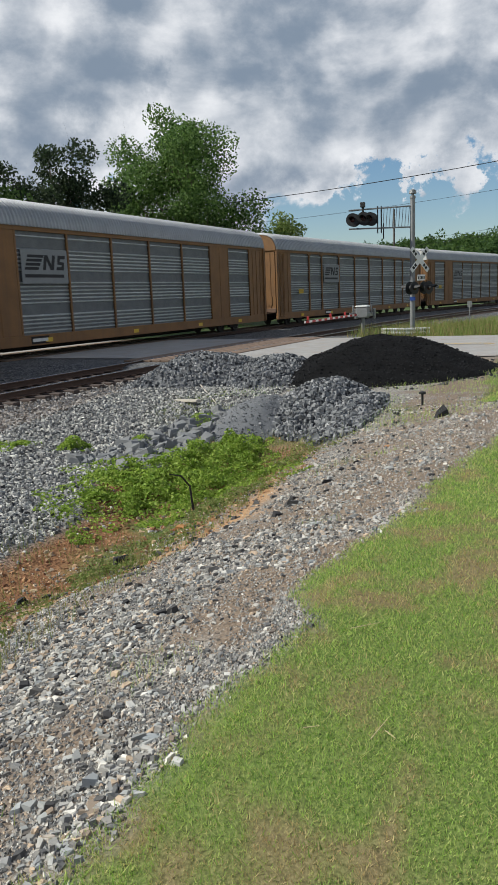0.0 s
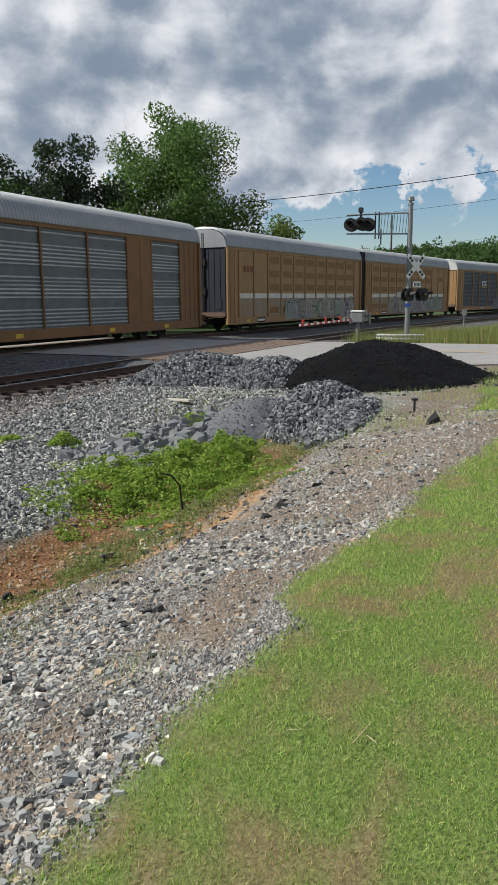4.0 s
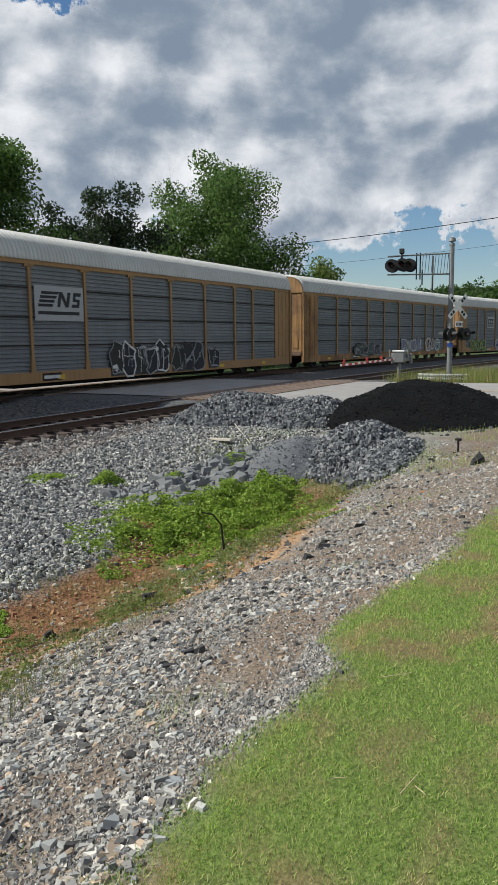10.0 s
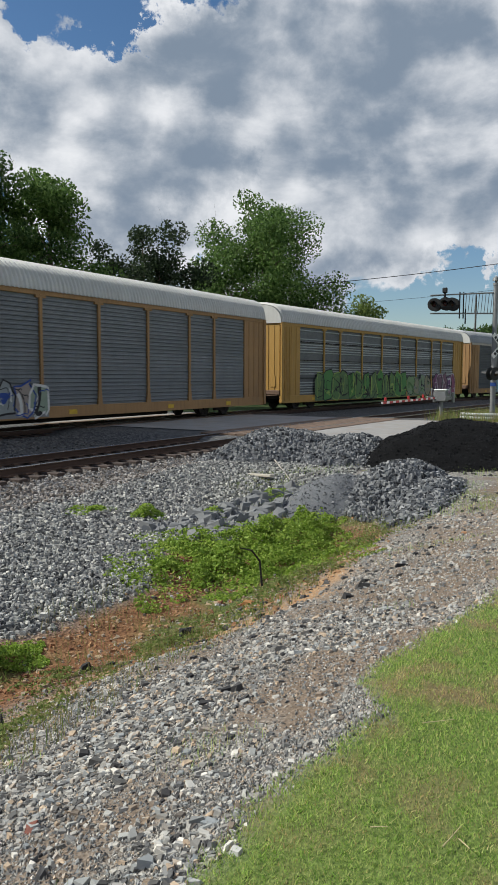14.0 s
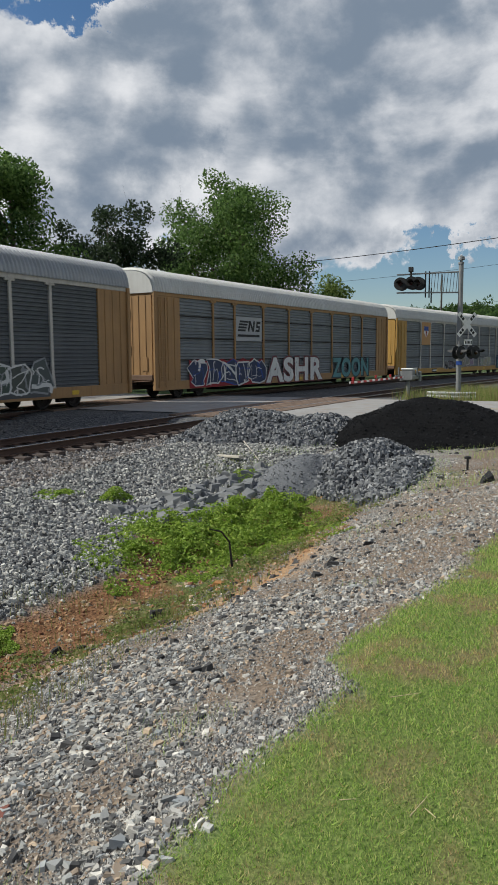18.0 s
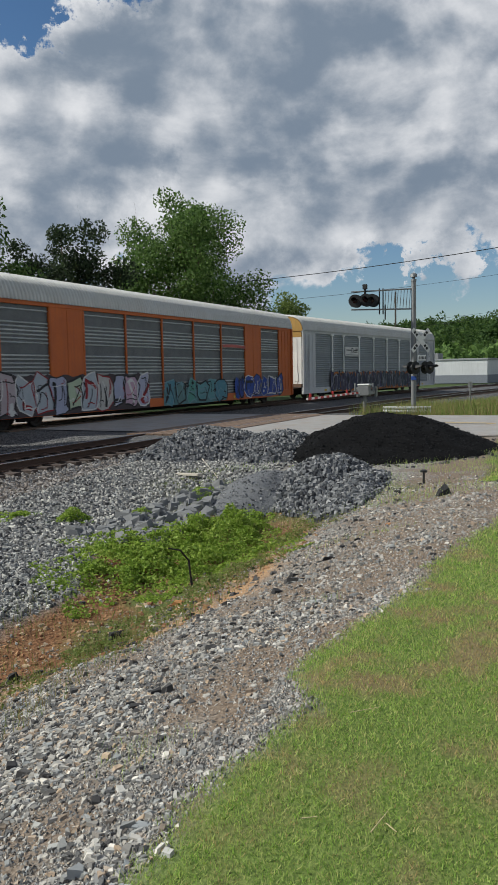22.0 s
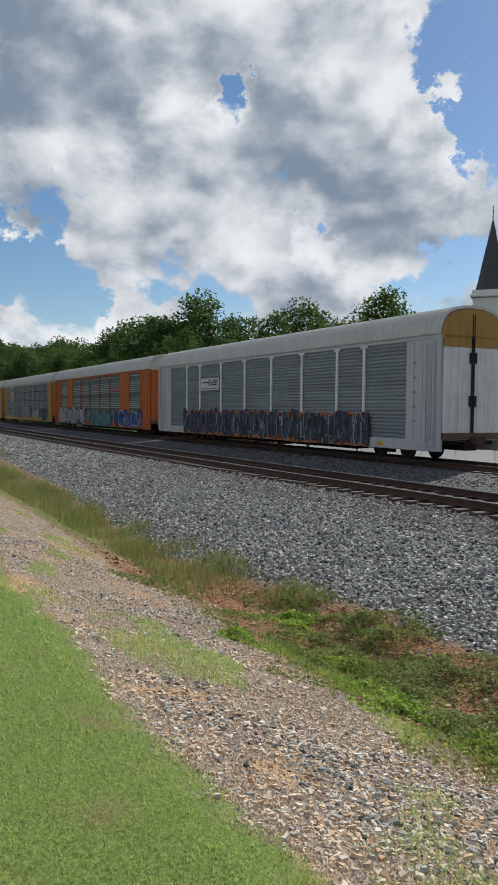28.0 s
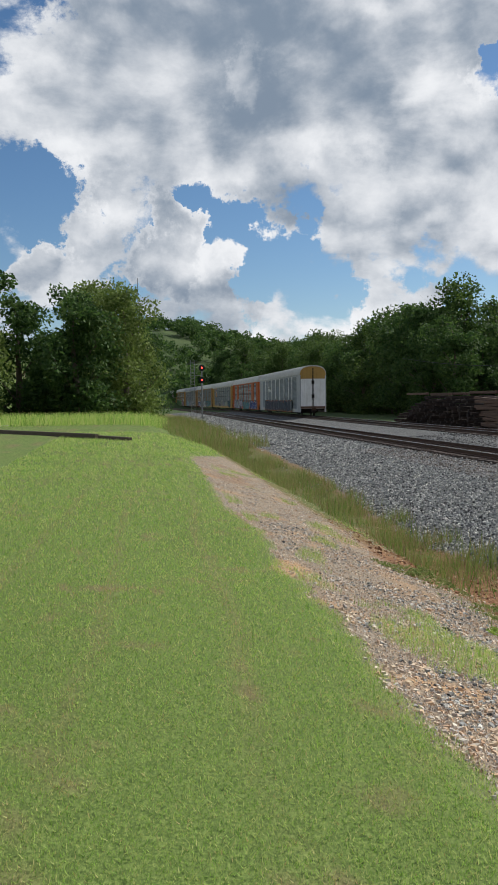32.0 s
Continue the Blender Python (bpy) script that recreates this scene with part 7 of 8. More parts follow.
    bar = part("lamp_crossarm", Geo().tube((mx - 0.2, my - 0.55, 2.05), (mx - 0.2, my + 0.42, 2.05), 0.03, n=8), BLACK, m)
    bar.matrix_basis = turned
    for dy in (-0.55, 0.32):
        lamp_unit(m, mx - 0.3, my + dy, 2.02, (-1, -0.12, 0)).matrix_basis = turned
        lamp_unit(m, mx + 0.05, my + dy, 2.02, (1, 0.12, 0)).matrix_basis = turned
    part("blue_notice", Geo().box(mx - 0.15, mx - 0.13, my - 0.16, my + 0.1, 1.45, 1.62, 0.003), mat("blue notice", (0.02, 0.07, 0.30), 0.5), m, "small blue notice")
    # guard rail round the foot
    gr = thing("guard_rail", "pale corrugated guard rail round the signal foot", "guard rail")
    prof = [(0.0, 0.0), (0.05, 0.04), (0.05, 0.09), (0.0, 0.13), (0.0, 0.17), (0.05, 0.21), (0.05, 0.26), (0.0, 0.30)]
    g = Geo()
    rows = []
    for i in range(9):
        t = i / 8 - 0.5
        bx, by = mx - 1.1 - 0.25 * math.cos(t * 3), my + 0.1 + t * 2.2
        rows.append([(bx - u, by, z0 + 0.22 + v) for u, v in prof])
    part("rail_beam", g.loft(rows), mat("pale galvanised beam", (0.55, 0.56, 0.55), 0.5, 0.3, dirt=(0.3, 0.25, 0.2), dirt_amount=0.4), gr)
    for t in (-0.8, 0.9):
        part("rail_post", Geo().box(mx - 1.2, mx - 1.05, my + t - 0.06, my + t + 0.06, z0 - 0.2, z0 + 0.5, 0.01), POLE, gr)
    # gate machine with its arm down over the road
    gx, gy = 36.3, 9.25
    z0 = float(ground_z(gx, gy))
    gm = thing("gate_machine", "grey crossing gate machine on a post", "crossing gate")
    part("post", Geo().tube((gx, gy, z0 - 0.1), (gx, gy, 0.72), 0.09, n=12), GALV, gm)
    part("machine_case", Geo().box(gx - 0.25, gx + 0.25, gy - 0.28, gy + 0.28, 0.72, 1.22, 0.04), GALV, gm)
    part("case_lid", Geo().box(gx - 0.27, gx + 0.27, gy - 0.30, gy + 0.30, 1.22, 1.30, 0.03), WHITE, gm)
    for s in (-1, 1):
        part("side_arm", Geo().box(gx - 0.9, gx + 0.5, gy + s * 0.40 - 0.03, gy + s * 0.40 + 0.03, 0.80, 0.98, 0.015), GALV, gm)
        part("counterweight", Geo().box(gx + 0.30, gx + 0.62, gy + s * 0.44 - 0.05, gy + s * 0.44 + 0.05, 0.66, 1.15, 0.02), GALV, gm)
        part("lid_bracket", Geo().tube((gx - 0.1, gy + s * 0.44, 0.9), (gx - 0.1, gy + s * 0.44, 1.34), 0.04, n=8), GALV, gm)
    arm = part("gate_arm", Geo().box(gx - 8.6, gx - 0.8, gy + 0.02, gy + 0.06, 0.86, 0.94, 0.006), WHITE, gm, "red and white striped gate arm, lowered")
    for i in range(10):
        part("red_stripe", Geo().box(gx - 8.5 + i * 0.78, gx - 8.5 + i * 0.78 + 0.39, gy + 0.015, gy + 0.065, 0.857, 0.943), RED, arm)
    for t in (-8.2, -5.2, -3.0):
        part("arm_lamp", Geo().box(gx + t - 0.05, gx + t + 0.05, gy, gy + 0.08, 0.96, 1.10, 0.015), RED, arm)
    # marker post beyond
    px, py = at_bearing(83.2, 46)
    z = float(ground_z(px, py))
    mp = thing("marker_post", "thin grey steel marker post with a small plate", "post")
    part("stem", Geo().tube((px, py, z - 0.2), (px, py, z + 1.5), 0.035), GALV, mp)
    part("plate", Geo().box(px - 0.02, px + 0.02, py - 0.13, py + 0.13, z + 1.15, z + 1.5, 0.004), GALV, mp)


make_mast()


def wire(name, a, b, sag, r, label, mt):
    a, b = Vector(a), Vector(b)
    d = (b - a).normalized()
    u = d.cross(Vector((0, 0, 1))).normalized()
    v = u.cross(d)
    rows = []
    for i in range(25):
        t = i / 24
        p = a.lerp(b, t) - Vector((0, 0, sag * 4 * t * (1 - t)))
        rows.append([p + u * r * c + v * r * e for c, e in ((1, 0), (0, 1), (-1, 0), (0, -1))])
    return solid(name, Geo().loft(rows, close=True, caps=True), mt, label, "cable")


def pole(x, y, h, label, lean=0.0, r=0.14, arm=False):
    z = float(ground_z(x, y))
    p = thing("utility_pole", label, "utility pole", pose(x, y, z, 0, lean, 0))
    part("shaft", Geo().tube((0, 0, -0.4), (0, 0, h), r, r * 0.65, 10), POLE, p)
    if arm:
        part("crossarm", Geo().box(-0.05, 0.05, -1.1, 1.1, h - 0.45, h - 0.33, 0.01), POLE, p)
        for q in (-1.0, -0.4, 0.4, 1.0):
            part("insulator", Geo().disc((0, q, h - 0.33), (0, 0, 1), [(0.03, 0), (0.05, 0.05), (0.02, 0.12)], 8), GALV, p)
    return Vector((x, y, z + h))


def make_lines():
    line = mat("black cable", (0.012, 0.012, 0.013), 0.7)
    x, y = at_bearing(59.3, 80)
    a = pole(x, y, 13.0, "grey wooden utility pole among the trees", arm=False)
    x2, y2 = at_bearing(100, 62)
    b = pole(x2, y2, 12.5, "grey wooden utility pole by the road")
    wire("power_cable", a + Vector((0, 0, -1.6)), b + Vector((0, 0, 0.4)), 0.9, 0.03, "black power cable slung across the sky", line)
    wire("power_cable", a + Vector((0, 0, -3.6)), b + Vector((0, 0, -1.7)), 0.9, 0.012, "thin black cable slung below the power line", line)
    wire("power_cable", a + Vector((30, 10, -6.0)), b + Vector((20, 0, -3.0)), 0.5, 0.012, "thin black cable slung below the power line", line)
    wire("power_cable", a + Vector((30, 10, -6.6)), b + Vector((20, 0, -3.6)), 0.5, 0.012, "thin black cable slung below the power line", line)
    lp = thing("street_lamp", "pale lamp head on a bracket near the trees", "street lamp")
    q = Vector((*at_bearing(62.2, 74), 9.2))
    part("lamp_head", Geo().box(q.x - 0.3, q.x + 0.3, q.y - 0.5, q.y + 0.5, q.z, q.z + 0.3, 0.1), WHITE, lp)
    part("bracket", Geo().tube(q, a + Vector((0, 0, -3.5)), 0.04, n=6), GALV, lp)
    x, y = at_bearing(78.0, 108)
    pole(x, y, 13.4, "dark wooden pole beyond the tracks", 0.5, 0.17)
    x, y = at_bearing(78.55, 108.5)
    pole(x, y, 5.6, "dark leaning wooden brace pole", -2.5, 0.15)
    s = thing("diamond_sign", "grey diamond-shaped sign on the pole", "sign")
    x, y = at_bearing(78.25, 107)
    part("plate", Geo().add([(x, y + 0.45, 1.5), (x, y, 1.05), (x, y - 0.45, 1.5), (x, y, 1.95), (x + 0.02, y + 0.45, 1.5), (x + 0.02, y, 1.05), (x + 0.02, y - 0.45, 1.5), (x + 0.02, y, 1.95)], [(0, 1, 2, 3), (7, 6, 5, 4), (0, 4, 5, 1), (1, 5, 6, 2), (2, 6, 7, 3), (3, 7, 4, 0)]), GALV, s)
    part("stem", Geo().tube((x + 0.05, y, -1.0), (x + 0.05, y, 1.9), 0.03), GALV, s)


make_lines()

# ------------------------------------------------------------ beyond the tracks and at the far end
def make_log_stack():
    """Old ties and poles stacked beside the far track."""
    rng = random.Random(6)
    m = mat("dark creosoted timber", (0.055, 0.036, 0.028), 0.9, dark=(0.022, 0.017, 0.015), scale=3, fine=30, bump=0.5, random_tint=0.7)
    m2 = mat("weathered brown timber", (0.17, 0.105, 0.075), 0.9, dark=(0.07, 0.045, 0.035), scale=3, fine=30, bump=0.5, random_tint=0.6)
    st = thing("timber_stack", "long untidy stack of dark old railway ties", "timber stack")
    end = Geo().box(-1.3, 1.3, -0.12, 0.12, -0.09, 0.09, 0.012)
    short, long_ = end.mesh("timber", m), Geo().box(-2.6, 2.6, -0.12, 0.12, -0.09, 0.09, 0.012).mesh("timber", m2)
    n = 0
    for row in range(13):
        z = -0.45 + row * 0.2
        a, b = -71 + row * 0.75, -50.5 - row * 0.35
        s = a
        while s < b:
            x, y, t = on_track(s, -5.2 + rng.uniform(-0.25, 0.25))
            ob = part("timber", short, m, st)
            ob.matrix_basis = Matrix.Translation((x, y, z + rng.uniform(-0.03, 0.03))) @ Matrix.Rotation(t + math.pi / 2 + rng.uniform(-0.12, 0.12), 4, "Z") @ Matrix.Rotation(rng.uniform(-0.05, 0.05), 4, "Y")
            s += rng.uniform(0.95, 1.35) if row < 10 else rng.uniform(1.2, 2.2)
            n += 1
    for row in range(12):
        z = -0.45 + row * 0.2
        for k in range(7):
            x, y, t = on_track(-48.2 + rng.uniform(-0.5, 0.5) - row * 0.18, -3.6 - k * 0.42 + rng.uniform(-0.06, 0.06) - row * 0.05)
            ob = part("timber", long_, m2, st)
            ob.matrix_basis = Matrix.Translation((x, y, z)) @ Matrix.Rotation(t + rng.uniform(-0.1, 0.1), 4, "Z") @ Matrix.Rotation(rng.uniform(-0.05, 0.07), 4, "Y")
    for k in range(6):
        x, y, t = on_track(rng.uniform(-68, -52), -5.0 + rng.uniform(-0.6, 0.6))
        ob = part("timber", long_, m2, st)
        ob.matrix_basis = Matrix.Translation((x, y, 2.22 + rng.uniform(-0.1, 0.1))) @ Matrix.Rotation(t + rng.uniform(-0.2, 0.2), 4, "Z")


make_log_stack()


def make_yard():
    """Paved yard, white posts, playground and brick house across the tracks."""
    lot = Geo()
    rows = []
    for s in np.arange(-63, -6, 2.0):
        r = []
        for w in (-6.6 if s > -47 else -8.6, -9, -13, -18, -24, -30):
            x, y, _ = on_track(s, w)
            r.append((x, y, float(ground_z(x, y)) + 0.05))
        rows.append(r)
    lot.loft(rows)
    solid("yard_paving", lot, mat("grey yard asphalt", (0.16, 0.16, 0.165), 0.9, dark=(0.10, 0.10, 0.105), scale=0.7, fine=60, bump=0.2), "grey asphalt yard beyond the tracks", "pavement", "structure")
    kerb = Geo()
    rows = []
    for s in np.arange(-47, -6, 1.5):
        r = []
        for w, z in ((-4.2, 0.06), (-4.2, 0.10), (-6.1, 0.12), (-6.1, 0.0)):
            x, y, _ = on_track(s, w)
            r.append((x, y, float(ground_z(x, y)) + z))
        rows.append(r)
    kerb.loft(rows)
    solid("yard_walk", kerb, mat("pale concrete walk", (0.46, 0.45, 0.43), 0.85, dark=(0.33, 0.32, 0.30), scale=1.5, bump=0.2), "pale concrete strip along the yard", "pavement", "structure")
    for i in range(9):
        x, y, _ = on_track(-44.5 + i * 2.55, -5.9)
        z = float(ground_z(x, y))
        b = thing("bollard", "white painted steel post at the yard's edge", "bollard", pose(x, y, z), group="white posts of the yard")
        part("shaft", Geo().tube((0, 0, -0.1), (0, 0, 0.98), 0.062, n=10), WHITE, b)
        part("cap", Geo().disc((0, 0, 0.98), (0, 0, 1), [(0.066, 0), (0.06, 0.03), (0.02, 0.05)], 10), WHITE, b)
    # leaning pole and street lamp
    a = pole(-38.6, 23.2, 5.6, "leaning grey wooden pole beside the far track", 4.0, 0.10)
    lx, ly = -34.6, 23.9
    z = float(ground_z(lx, ly))
    p = thing("light_pole", "thin grey steel pole with a small bracket lamp", "light pole", pose(lx, ly, z))
    part("shaft", Geo().tube((0, 0, -0.1), (0, 0, 4.2), 0.06, 0.045, 10), GALV, p)
    part("bracket", Geo().tube((0, 0, 4.1), (0.25, -0.2, 4.5), 0.02, n=6), GALV, p)
    part("lamp_head", Geo().box(0.1, 0.45, -0.4, -0.15, 4.05, 4.2, 0.03), WHITE, p)
    line = mat("black cable", (0.012, 0.012, 0.013), 0.7)
    wire("service_cable", Vector((lx, ly, z + 4.1)), Vector((-79, 27, 6.2)), 0.5, 0.02, "black service cable slung across the yard", line)
    # house with a red chimney
    brick = mat("red brick", (0.23, 0.07, 0.05), 0.9, dark=(0.14, 0.045, 0.035), scale=6, fine=40, bump=0.4)
    log = mat("dark log wall", (0.10, 0.065, 0.045), 0.9, dark=(0.05, 0.035, 0.028), scale=4, bump=0.4)
    roof = mat("brown shingles", (0.14, 0.10, 0.085), 0.9, dark=(0.08, 0.06, 0.05), scale=8, fine=30, bump=0.5)
    hx, hy = at_bearing(-56.8, 79)
    h = thing("log_house", "brown log house with white gable and red brick chimney", "house", pose(hx, hy, -1.1, 0, 0, 55))
    for i in range(7):
        part("log_course", Geo().tube((0, 0, 0.14 + i * 0.27), (10, 0, 0.14 + i * 0.27), 0.15, n=8), log, h)
    part("wall", Geo().box(0, 10, 0.05, 4.4, -0.2, 1.95), log, h)
    part("gable", Geo().add([(0, 0, 1.95), (0, 4.4, 1.95), (0, 2.2, 3.05), (0.1, 0, 1.95), (0.1, 4.4, 1.95), (0.1, 2.2, 3.05)], [(0, 1, 2), (5, 4, 3), (0, 3, 4, 1), (1, 4, 5, 2), (2, 5, 3, 0)]), WHITE, h, "white boarded gable")
    part("roof", Geo().loft([[(-0.4, -0.5, 1.78), (-0.4, 2.2, 3.2), (-0.4, 4.9, 1.78)], [(10.4, -0.5, 1.78), (10.4, 2.2, 3.2), (10.4, 4.9, 1.78)]]).loft([[(-0.4, -0.5, 1.68), (-0.4, 2.2, 3.1), (-0.4, 4.9, 1.68)], [(10.4, -0.5, 1.68), (10.4, 2.2, 3.1), (10.4, 4.9, 1.68)]]), roof, h)
    part("bargeboard", Geo().tube((-0.42, -0.5, 1.75), (-0.42, 2.2, 3.17), 0.06, n=5).tube((-0.42, 2.2, 3.17), (-0.42, 4.9, 1.75), 0.06, n=5), WHITE, h)
    part("chimney", Geo().box(0.9, 1.75, -0.55, 0.15, 0, 3.35, 0.02).box(0.83, 1.82, -0.62, 0.22, 3.35, 3.5, 0.02), brick, h, "red brick chimney")
    # play towers
    green = mat("green plastic roof", (0.015, 0.16, 0.08), 0.5)
    cream = mat("cream plastic slide", (0.55, 0.47, 0.27), 0.45)
    steel = mat("dark play frame", (0.05, 0.06, 0.055), 0.6)
    for px, py, tall, label in ((*at_bearing(-54.7, 66), 0.78, "play tower with green roof and cream slide"), (*at_bearing(-54.0, 65), 0.86, "play tower with green roof and cream slide"), (*at_bearing(-53.2, 64), 0.86, "play tower with green roof and cream slide"), (*at_bearing(-57.8, 66), 0.75, "small play tower with green roof and grey slide")):
        z = float(ground_z(px, py)) + 0.05
        t = thing("play_tower", label, "playground", pose(px, py, z, 0, 0, 35) @ Matrix.Scale(0.64, 4), group="play towers of the yard")
        for a in (-0.7, 0.7):
            for b in (-0.7, 0.7):
                part("post", Geo().box(a - 0.05, a + 0.05, b - 0.05, b + 0.05, 0, 2.7 * tall, 0.01), cream if a > 0 else steel, t)
        part("platform", Geo().box(-0.75, 0.75, -0.75, 0.75, 1.15, 1.25, 0.02), steel, t)
        q = 2.7 * tall
        part("roof", Geo().add([(-1, -1, q), (1, -1, q), (1, 1, q), (-1, 1, q), (0, 0, q + 0.65)], [(0, 1, 4), (1, 2, 4), (2, 3, 4), (3, 0, 4), (3, 2, 1, 0)]), green, t, "green pyramid roof")
        part("panel", Geo().box(0.66, 0.72, -0.6, 0.6, 1.3, 2.1, 0.02), cream, t)
        rows = []
        for i in range(9):
            u = i / 8
            c = Vector((-0.2, -0.75 - 2.2 * u, 1.25 - 1.1 * u + 0.18 * math.sin(u * 6.3)))
            rows.append([(c.x - 0.3, c.y, c.z + 0.22), (c.x - 0.27, c.y, c.z), (c.x + 0.27, c.y, c.z), (c.x + 0.3, c.y, c.z + 0.22)])
        part("slide", Geo().loft(rows), cream if tall > 0.8 else GALV, t, "curved plastic slide")
    bx, by = at_bearing(-52.6, 58)
    z = float(ground_z(bx, by))
    b = thing("brick_building", "red brick building corner with white windows", "building", pose(bx, by, z, 0, 0, 55))
    part("wall", Geo().box(0, 9, 0, 7, 0, 3.4), brick, b)
    part("parapet", Geo().box(-0.1, 9.1, -0.1, 7.1, 3.4, 3.6, 0.02), mat("pale coping", (0.5, 0.49, 0.47), 0.8), b)
    for q in (2.0, 4.6):
        w = part("window", Geo().box(q, q + 0.9, -0.05, 0.04, 1.0, 2.4, 0.01), WHITE, b, "white framed window")
        part("pane", Geo().box(q + 0.1, q + 0.8, -0.06, -0.052, 1.1, 2.3), mat("dark window glass", (0.02, 0.025, 0.03), 0.1), w)
    g = Geo()
    g.loft([[(*at_bearing(a, d), -0.60) for d in (66.5, 69, 72)] for a in np.arange(-57.5, -53.0, 0.5)])
    solid("yard_lawn", g, mat("yard grass", (0.09, 0.17, 0.03), 0.95, scale=3, bump=0.4), "strip of green grass beyond the yard", "grass", "structure")
    x, y = at_bearing(-51.9, 56)
    v = thing("parked_car", "dark red parked car at the edge of the yard", "car", pose(x, y, float(ground_z(x, y)) + 0.05, 0, 0, 45))
    paintwork = mat("dark red car paint", (0.16, 0.012, 0.014), 0.25, amount=0.1, bump=0)
    part("body", Geo().box(-2.1, 2.1, -0.85, 0.85, 0.3, 0.85, 0.12), paintwork, v)
    part("cabin", Geo().add([(-1.5, -0.8, 0.82), (1.4, -0.8, 0.82), (1.4, 0.8, 0.82), (-1.5, 0.8, 0.82), (-1.0, -0.65, 1.38), (0.6, -0.65, 1.38), (0.6, 0.65, 1.38), (-1.0, 0.65, 1.38)], [(4, 5, 6, 7), (0, 1, 5, 4), (1, 2, 6, 5), (2, 3, 7, 6), (3, 0, 4, 7)]), mat("dark window glass", (0.02, 0.025, 0.03), 0.1), v)
    part("roof", Geo().box(-1.0, 0.6, -0.66, 0.66, 1.36, 1.42, 0.02), paintwork, v)
    for a_ in (-1.35, 1.35):
        for b_ in (-0.86, 0.86):
            part("wheel", Geo().disc((a_, b_, 0.32), (0, 1 if b_ > 0 else -1, 0), [(0.32, -0.15), (0.32, 0.0), (0.2, 0.02)], 14), BLACK, v)


make_yard()


def make_church():
    cx, cy = at_bearing(-46.0, 100)
    z = float(ground_z(cx, cy)) + 2.0
    c = thing("church", "white church with slender dark slate steeple and cross", "church", pose(cx, cy, z, 0, 0, 40))
    slate = mat("dark slate", (0.055, 0.058, 0.065), 0.6, dark=(0.03, 0.032, 0.036), scale=2, fine=20, bump=0.3)
    part("tower", Geo().box(-2.0, 2.0, -2.0, 2.0, -2.2, 14.6, 0.05), WHITE, c, "white boarded tower")
    part("cornice", Geo().box(-2.3, 2.3, -2.3, 2.3, 14.6, 15.0, 0.08).box(-2.1, 2.1, -2.1, 2.1, 15.0, 15.5, 0.05), WHITE, c)
    n = 8
    rows = [[(math.cos(2 * math.pi * (i + 0.5) / n) * r, math.sin(2 * math.pi * (i + 0.5) / n) * r, zz) for i in range(n)] for r, zz in ((2.05, 15.5), (1.75, 16.6), (0.05, 24.4))]
    part("spire", Geo().loft(rows, close=True, caps=True), slate, c, "slender dark slate spire")
    part("cross", Geo().box(-0.05, 0.05, -0.05, 0.05, 24.3, 26.0).box(-0.045, 0.045, -0.5, 0.5, 25.2, 25.32), BLACK, c, "dark iron cross")
    part("nave", Geo().box(-16, -2.0, -4.5, 4.5, -2.2, 6.0), WHITE, c)
    part("nave_roof", Geo().loft([[(-16.3, -5, 5.9), (-16.3, 0, 9.6), (-16.3, 5, 5.9)], [(-1.9, -5, 5.9), (-1.9, 0, 9.6), (-1.9, 5, 5.9)]]), slate, c)
    for k in range(4):
        part("window", Geo().box(-14 + k * 3.2, -13 + k * 3.2, -4.56, -4.5, 1.6, 4.4, 0.02), mat("dark window glass", (0.02, 0.025, 0.03), 0.1), c)


make_church()


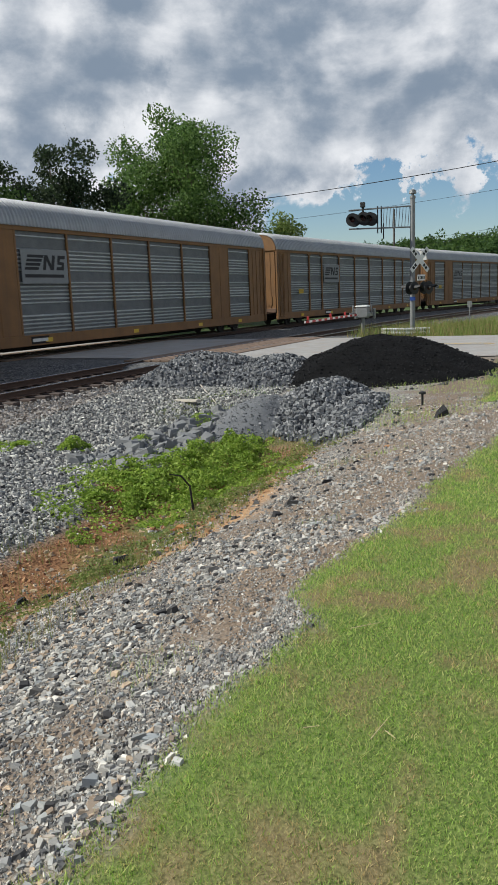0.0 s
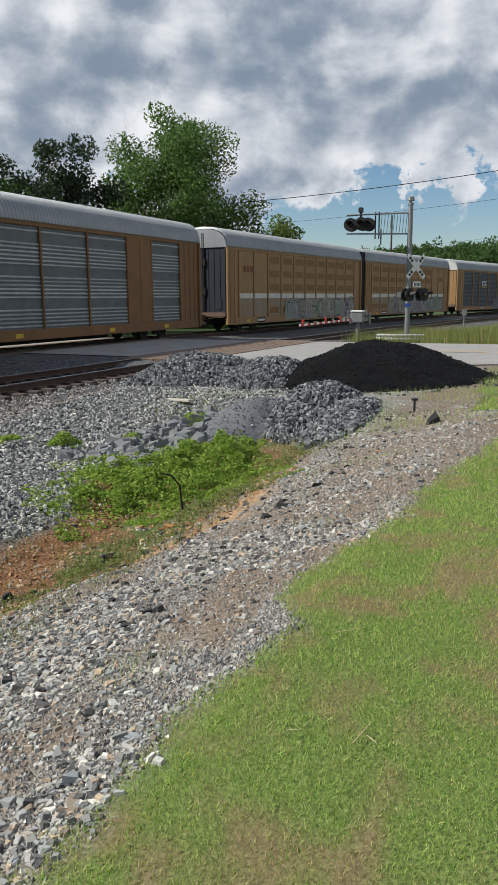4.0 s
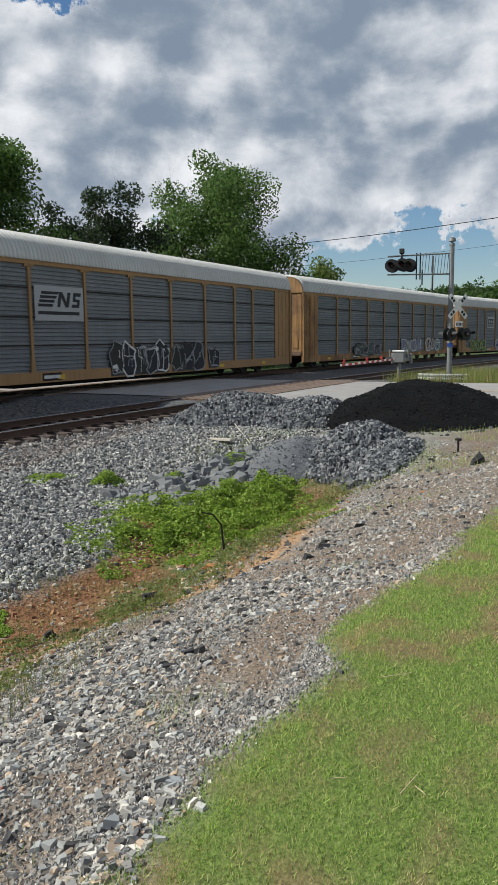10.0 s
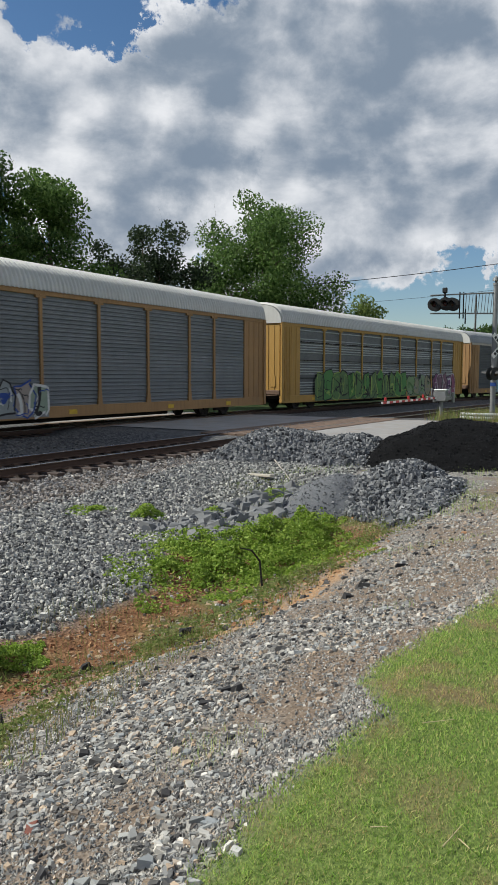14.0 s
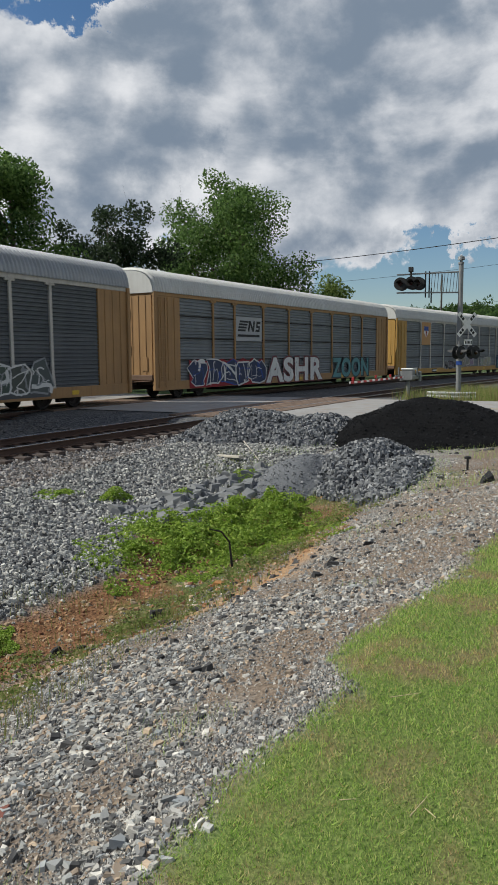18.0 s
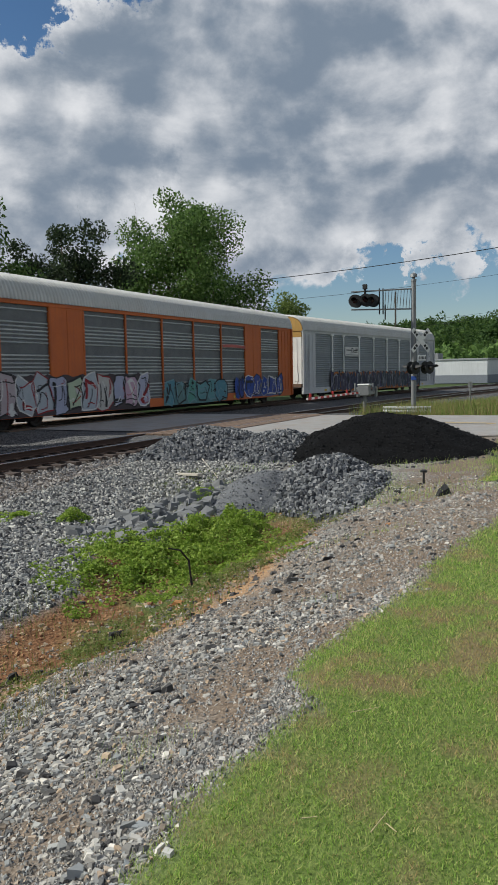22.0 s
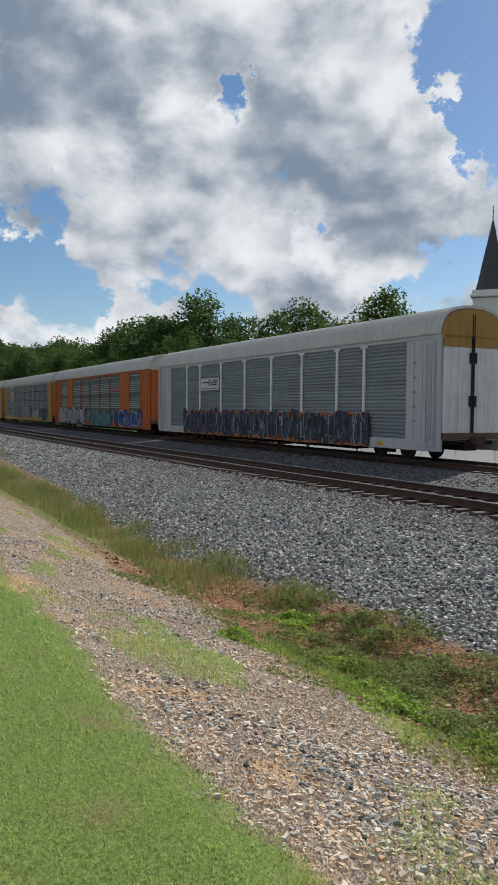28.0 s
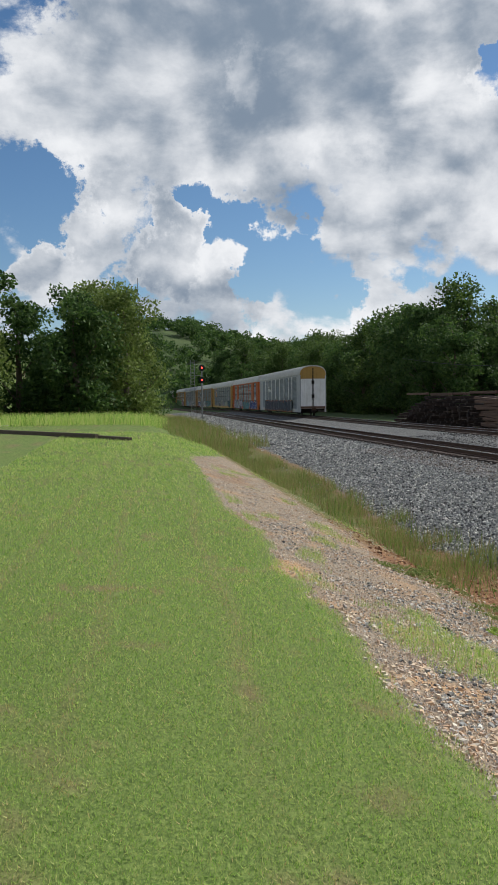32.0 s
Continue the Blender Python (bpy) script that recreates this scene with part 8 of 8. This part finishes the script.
def make_far_end():
    # railway signal with ladder, near side of the near track
    x, y, t = on_track(-101, 11.6)
    z = float(ground_z(x, y))
    s = thing("railway_signal", "grey railway signal with two black heads showing red", "railway signal", pose(x, y, z))
    part("mast", Geo().tube((0, 0, -0.2), (0, 0, 7.0), 0.11, 0.09, 12), GALV, s)
    part("mast_base", Geo().box(-0.3, 0.3, -0.3, 0.3, -0.2, 0.15, 0.02), GALV, s)
    part("relay_case", Geo().box(-0.2, 0.2, -0.2, 0.2, 1.6, 2.3, 0.03), GALV, s)
    for zz in (5.0, 6.6):
        h = part("signal_head", Geo().disc((0.22, 0, zz), (1, 0, 0), [(0.2, -0.12), (0.42, -0.02), (0.42, 0.02), (0.15, 0.04)], 16), BLACK, s, "black round signal head")
        part("lens", Geo().disc((0.262, 0, zz), (1, 0, 0), [(0.11, 0.0), (0.09, 0.03), (0.02, 0.04)], 12), mat("lit red lens", (1.0, 0.03, 0.02), 0.3, glow=5.0, bump=0), h, "lit red lens")
    lad = part("ladder", Geo().tube((0.1, -0.95, 0), (0.1, -0.95, 7.6), 0.035, n=6).tube((0.1, -1.45, 0), (0.1, -1.45, 7.6), 0.035, n=6), GALV, s, "grey steel ladder")
    for i in range(18):
        part("rung", Geo().tube((0.1, -0.95, 0.4 + i * 0.4), (0.1, -1.45, 0.4 + i * 0.4), 0.018, n=5), GALV, lad)
    for zz in (2.8, 4.2, 5.6, 7.0):
        part("stand_off", Geo().tube((0, 0, zz), (0.1, -0.95, zz), 0.025, n=5), GALV, s)
        part("cage_hoop", Geo().tube((0.1, -0.85, zz + 0.3), (-0.5, -0.85, zz + 0.3), 0.02, n=5).tube((-0.5, -0.85, zz + 0.3), (-0.5, -1.55, zz + 0.3), 0.02, n=5).tube((-0.5, -1.55, zz + 0.3), (0.1, -1.55, zz + 0.3), 0.02, n=5), GALV, lad)
    # radio mast, cabinet and pole at the end of the lawn
    x, y = at_bearing(-90.45, 86)
    z = float(ground_z(x, y))
    a = thing("radio_mast", "tall thin grey radio mast on a concrete foot", "radio mast", pose(x, y, z))
    part("shaft", Geo().tube((0, 0, 0), (0, 0, 7.0), 0.11, 0.09, 10).tube((0, 0, 7.0), (0, 0, 15.2), 0.06, 0.03, 8), GALV, a)
    part("foot", Geo().box(-0.7, 0.9, -0.7, 0.7, -0.2, 0.12, 0.03), mat("pale concrete", (0.5, 0.49, 0.46), 0.9), a)
    part("side_aerial", Geo().tube((0, 0, 13.6), (0.0, -0.7, 13.8), 0.03, n=6), GALV, a)
    x, y = at_bearing(-91.6, 84)
    z = float(ground_z(x, y))
    c = thing("equipment_cabinet", "grey steel equipment cabinet with a white notice", "cabinet", pose(x, y, z))
    part("case", Geo().box(-0.8, 0.8, -0.6, 0.6, 0, 2.2, 0.03), GALV, c)
    part("door", Geo().box(0.8, 0.84, -0.52, 0.52, 0.15, 2.05, 0.015), mat("dull grey door", (0.27, 0.28, 0.29), 0.6, 0.3), c)
    part("notice", Geo().box(0.842, 0.85, -0.25, 0.1, 1.2, 1.5), WHITE, c)
    x, y = at_bearing(-92.9, 80)
    pole(x, y, 4.6, "old grey wooden post in the tall grass", 0.8, 0.16)
    # timber edging on the lawn
    edge = mat("weathered edging timber", (0.10, 0.075, 0.055), 0.95, scale=3, bump=0.5)
    for p, q in (((-46.0, -10.5), (-34.6, -2.15)), ((-34.45, -2.0), (-32.0, -0.65))):
        d = Vector((q[0] - p[0], q[1] - p[1], 0))
        o = thing("edging_timber", "weathered square timber lying on the lawn", "timber", pose(p[0], p[1], float(ground_z(*p)), 0, 0, math.degrees(math.atan2(d.y, d.x))))
        part("beam", Geo().box(0, d.length, -0.1, 0.1, -0.05, 0.16, 0.015), edge, o)
    g = Geo()
    g.loft([[(-60 + i * 2.0, -9.5 - 6.5 * j + 0.6 * math.sin(i * 1.3 + j), float(ground_z(-60 + i * 2, -12)) + 0.012) for j in (0, 0.5, 1.0)] for i in range(8)])
    solid("gravel_patch", g, mat("pale gravel patch", (0.36, 0.34, 0.31), 0.95, scale=2, fine=50, bump=0.5), "bare gravel patch on the lawn", "gravel", "structure")
    # warehouse under the hill
    wx, wy = at_bearing(77.0, 150)
    z = float(ground_z(wx, wy)) + 0.2
    w = thing("warehouse", "long low white metal warehouse under the wooded hill", "warehouse", pose(wx, wy, z, 0, 0, -8))
    clad = mat("white cladding", (0.60, 0.61, 0.62), 0.6, dark=(0.45, 0.46, 0.47), scale=0.4, streak=0.2)
    part("wall", Geo().box(0, 14, -20, 14, 0, 4.2), clad, w)
    part("wall", Geo().box(-2, 14, 1.0, 14, 0, 6.4), clad, w)
    part("base_course", Geo().box(-0.05, 14, -20.05, 1.0, 0, 1.5), mat("grey block base", (0.20, 0.22, 0.25), 0.8), w, "grey block base")
    part("roof_edge", Geo().box(-0.15, 14, -20.2, 1.0, 4.2, 4.5, 0.03), mat("grey roof edge", (0.3, 0.31, 0.32), 0.6), w)
    for q in (-10.4, -8.5, -4.0, -1.4):
        part("door", Geo().box(-0.09, -0.02, q, q + 0.9, 0.6, 2.8), mat("dull blue-grey door", (0.08, 0.10, 0.13), 0.6), w)
    part("roof_unit", Geo().box(2, 5, -10.5, -8.5, 4.5, 5.6, 0.05), GALV, w)
    for q in (2.4, 3.2, 6.4, 7.2, 10.4, 11.2):
        part("window", Geo().box(-2.06, -2.01, q, q + 0.55, 3.9, 4.45), mat("dark window glass", (0.02, 0.025, 0.03), 0.1), w)


make_far_end()


def make_hill_woods():
    """Wooded hills: crowns as loose leaf clumps over the slopes."""
    rng = np.random.RandomState(17)
    for name, label, a0, a1, r0, r1, n in (("hill_woods", "dense green woods on the hill behind the warehouse", 66, 100, 240, 520, 600), ("hill_woods", "hazy wooded ridge at the end of the line", -98, -60, 260, 640, 800), ("valley_woods", "green trees at the foot of the hill", 72, 98, 165, 240, 90)):
        az, r = np.radians(rng.uniform(a0, a1, n)), np.sqrt(rng.uniform(r0 ** 2, r1 ** 2, n))
        x, y = np.sin(az) * r, np.cos(az) * r
        z = ground_z(x, y)
        R = rng.uniform(3.5, 6.0, n)
        cs = np.repeat(np.stack([x, y, z + R * 0.9], 1), 4, 0) + rng.normal(size=(n * 4, 3)) * np.repeat(R, 4)[:, None] * np.array([0.45, 0.45, 0.3])
        V, F = leaves(cs, np.repeat(R * 0.62, 4), [55] * (n * 4), 0.75, rng, 0.9)
        solid(name, raw(name, V, F, LEAF["deep" if r1 > 500 else "mid"]), None, label, "woods", "stuff")


make_hill_woods()

# ------------------------------------------------------------ what moves
def motions():
    """The train rolls past along the far track."""
    for i, car in enumerate(TRAIN):
        walk(car, [(t, car_pose(last_s(t) - lag(i))) for t in np.arange(0, 32.01, 1.0)])


motions()
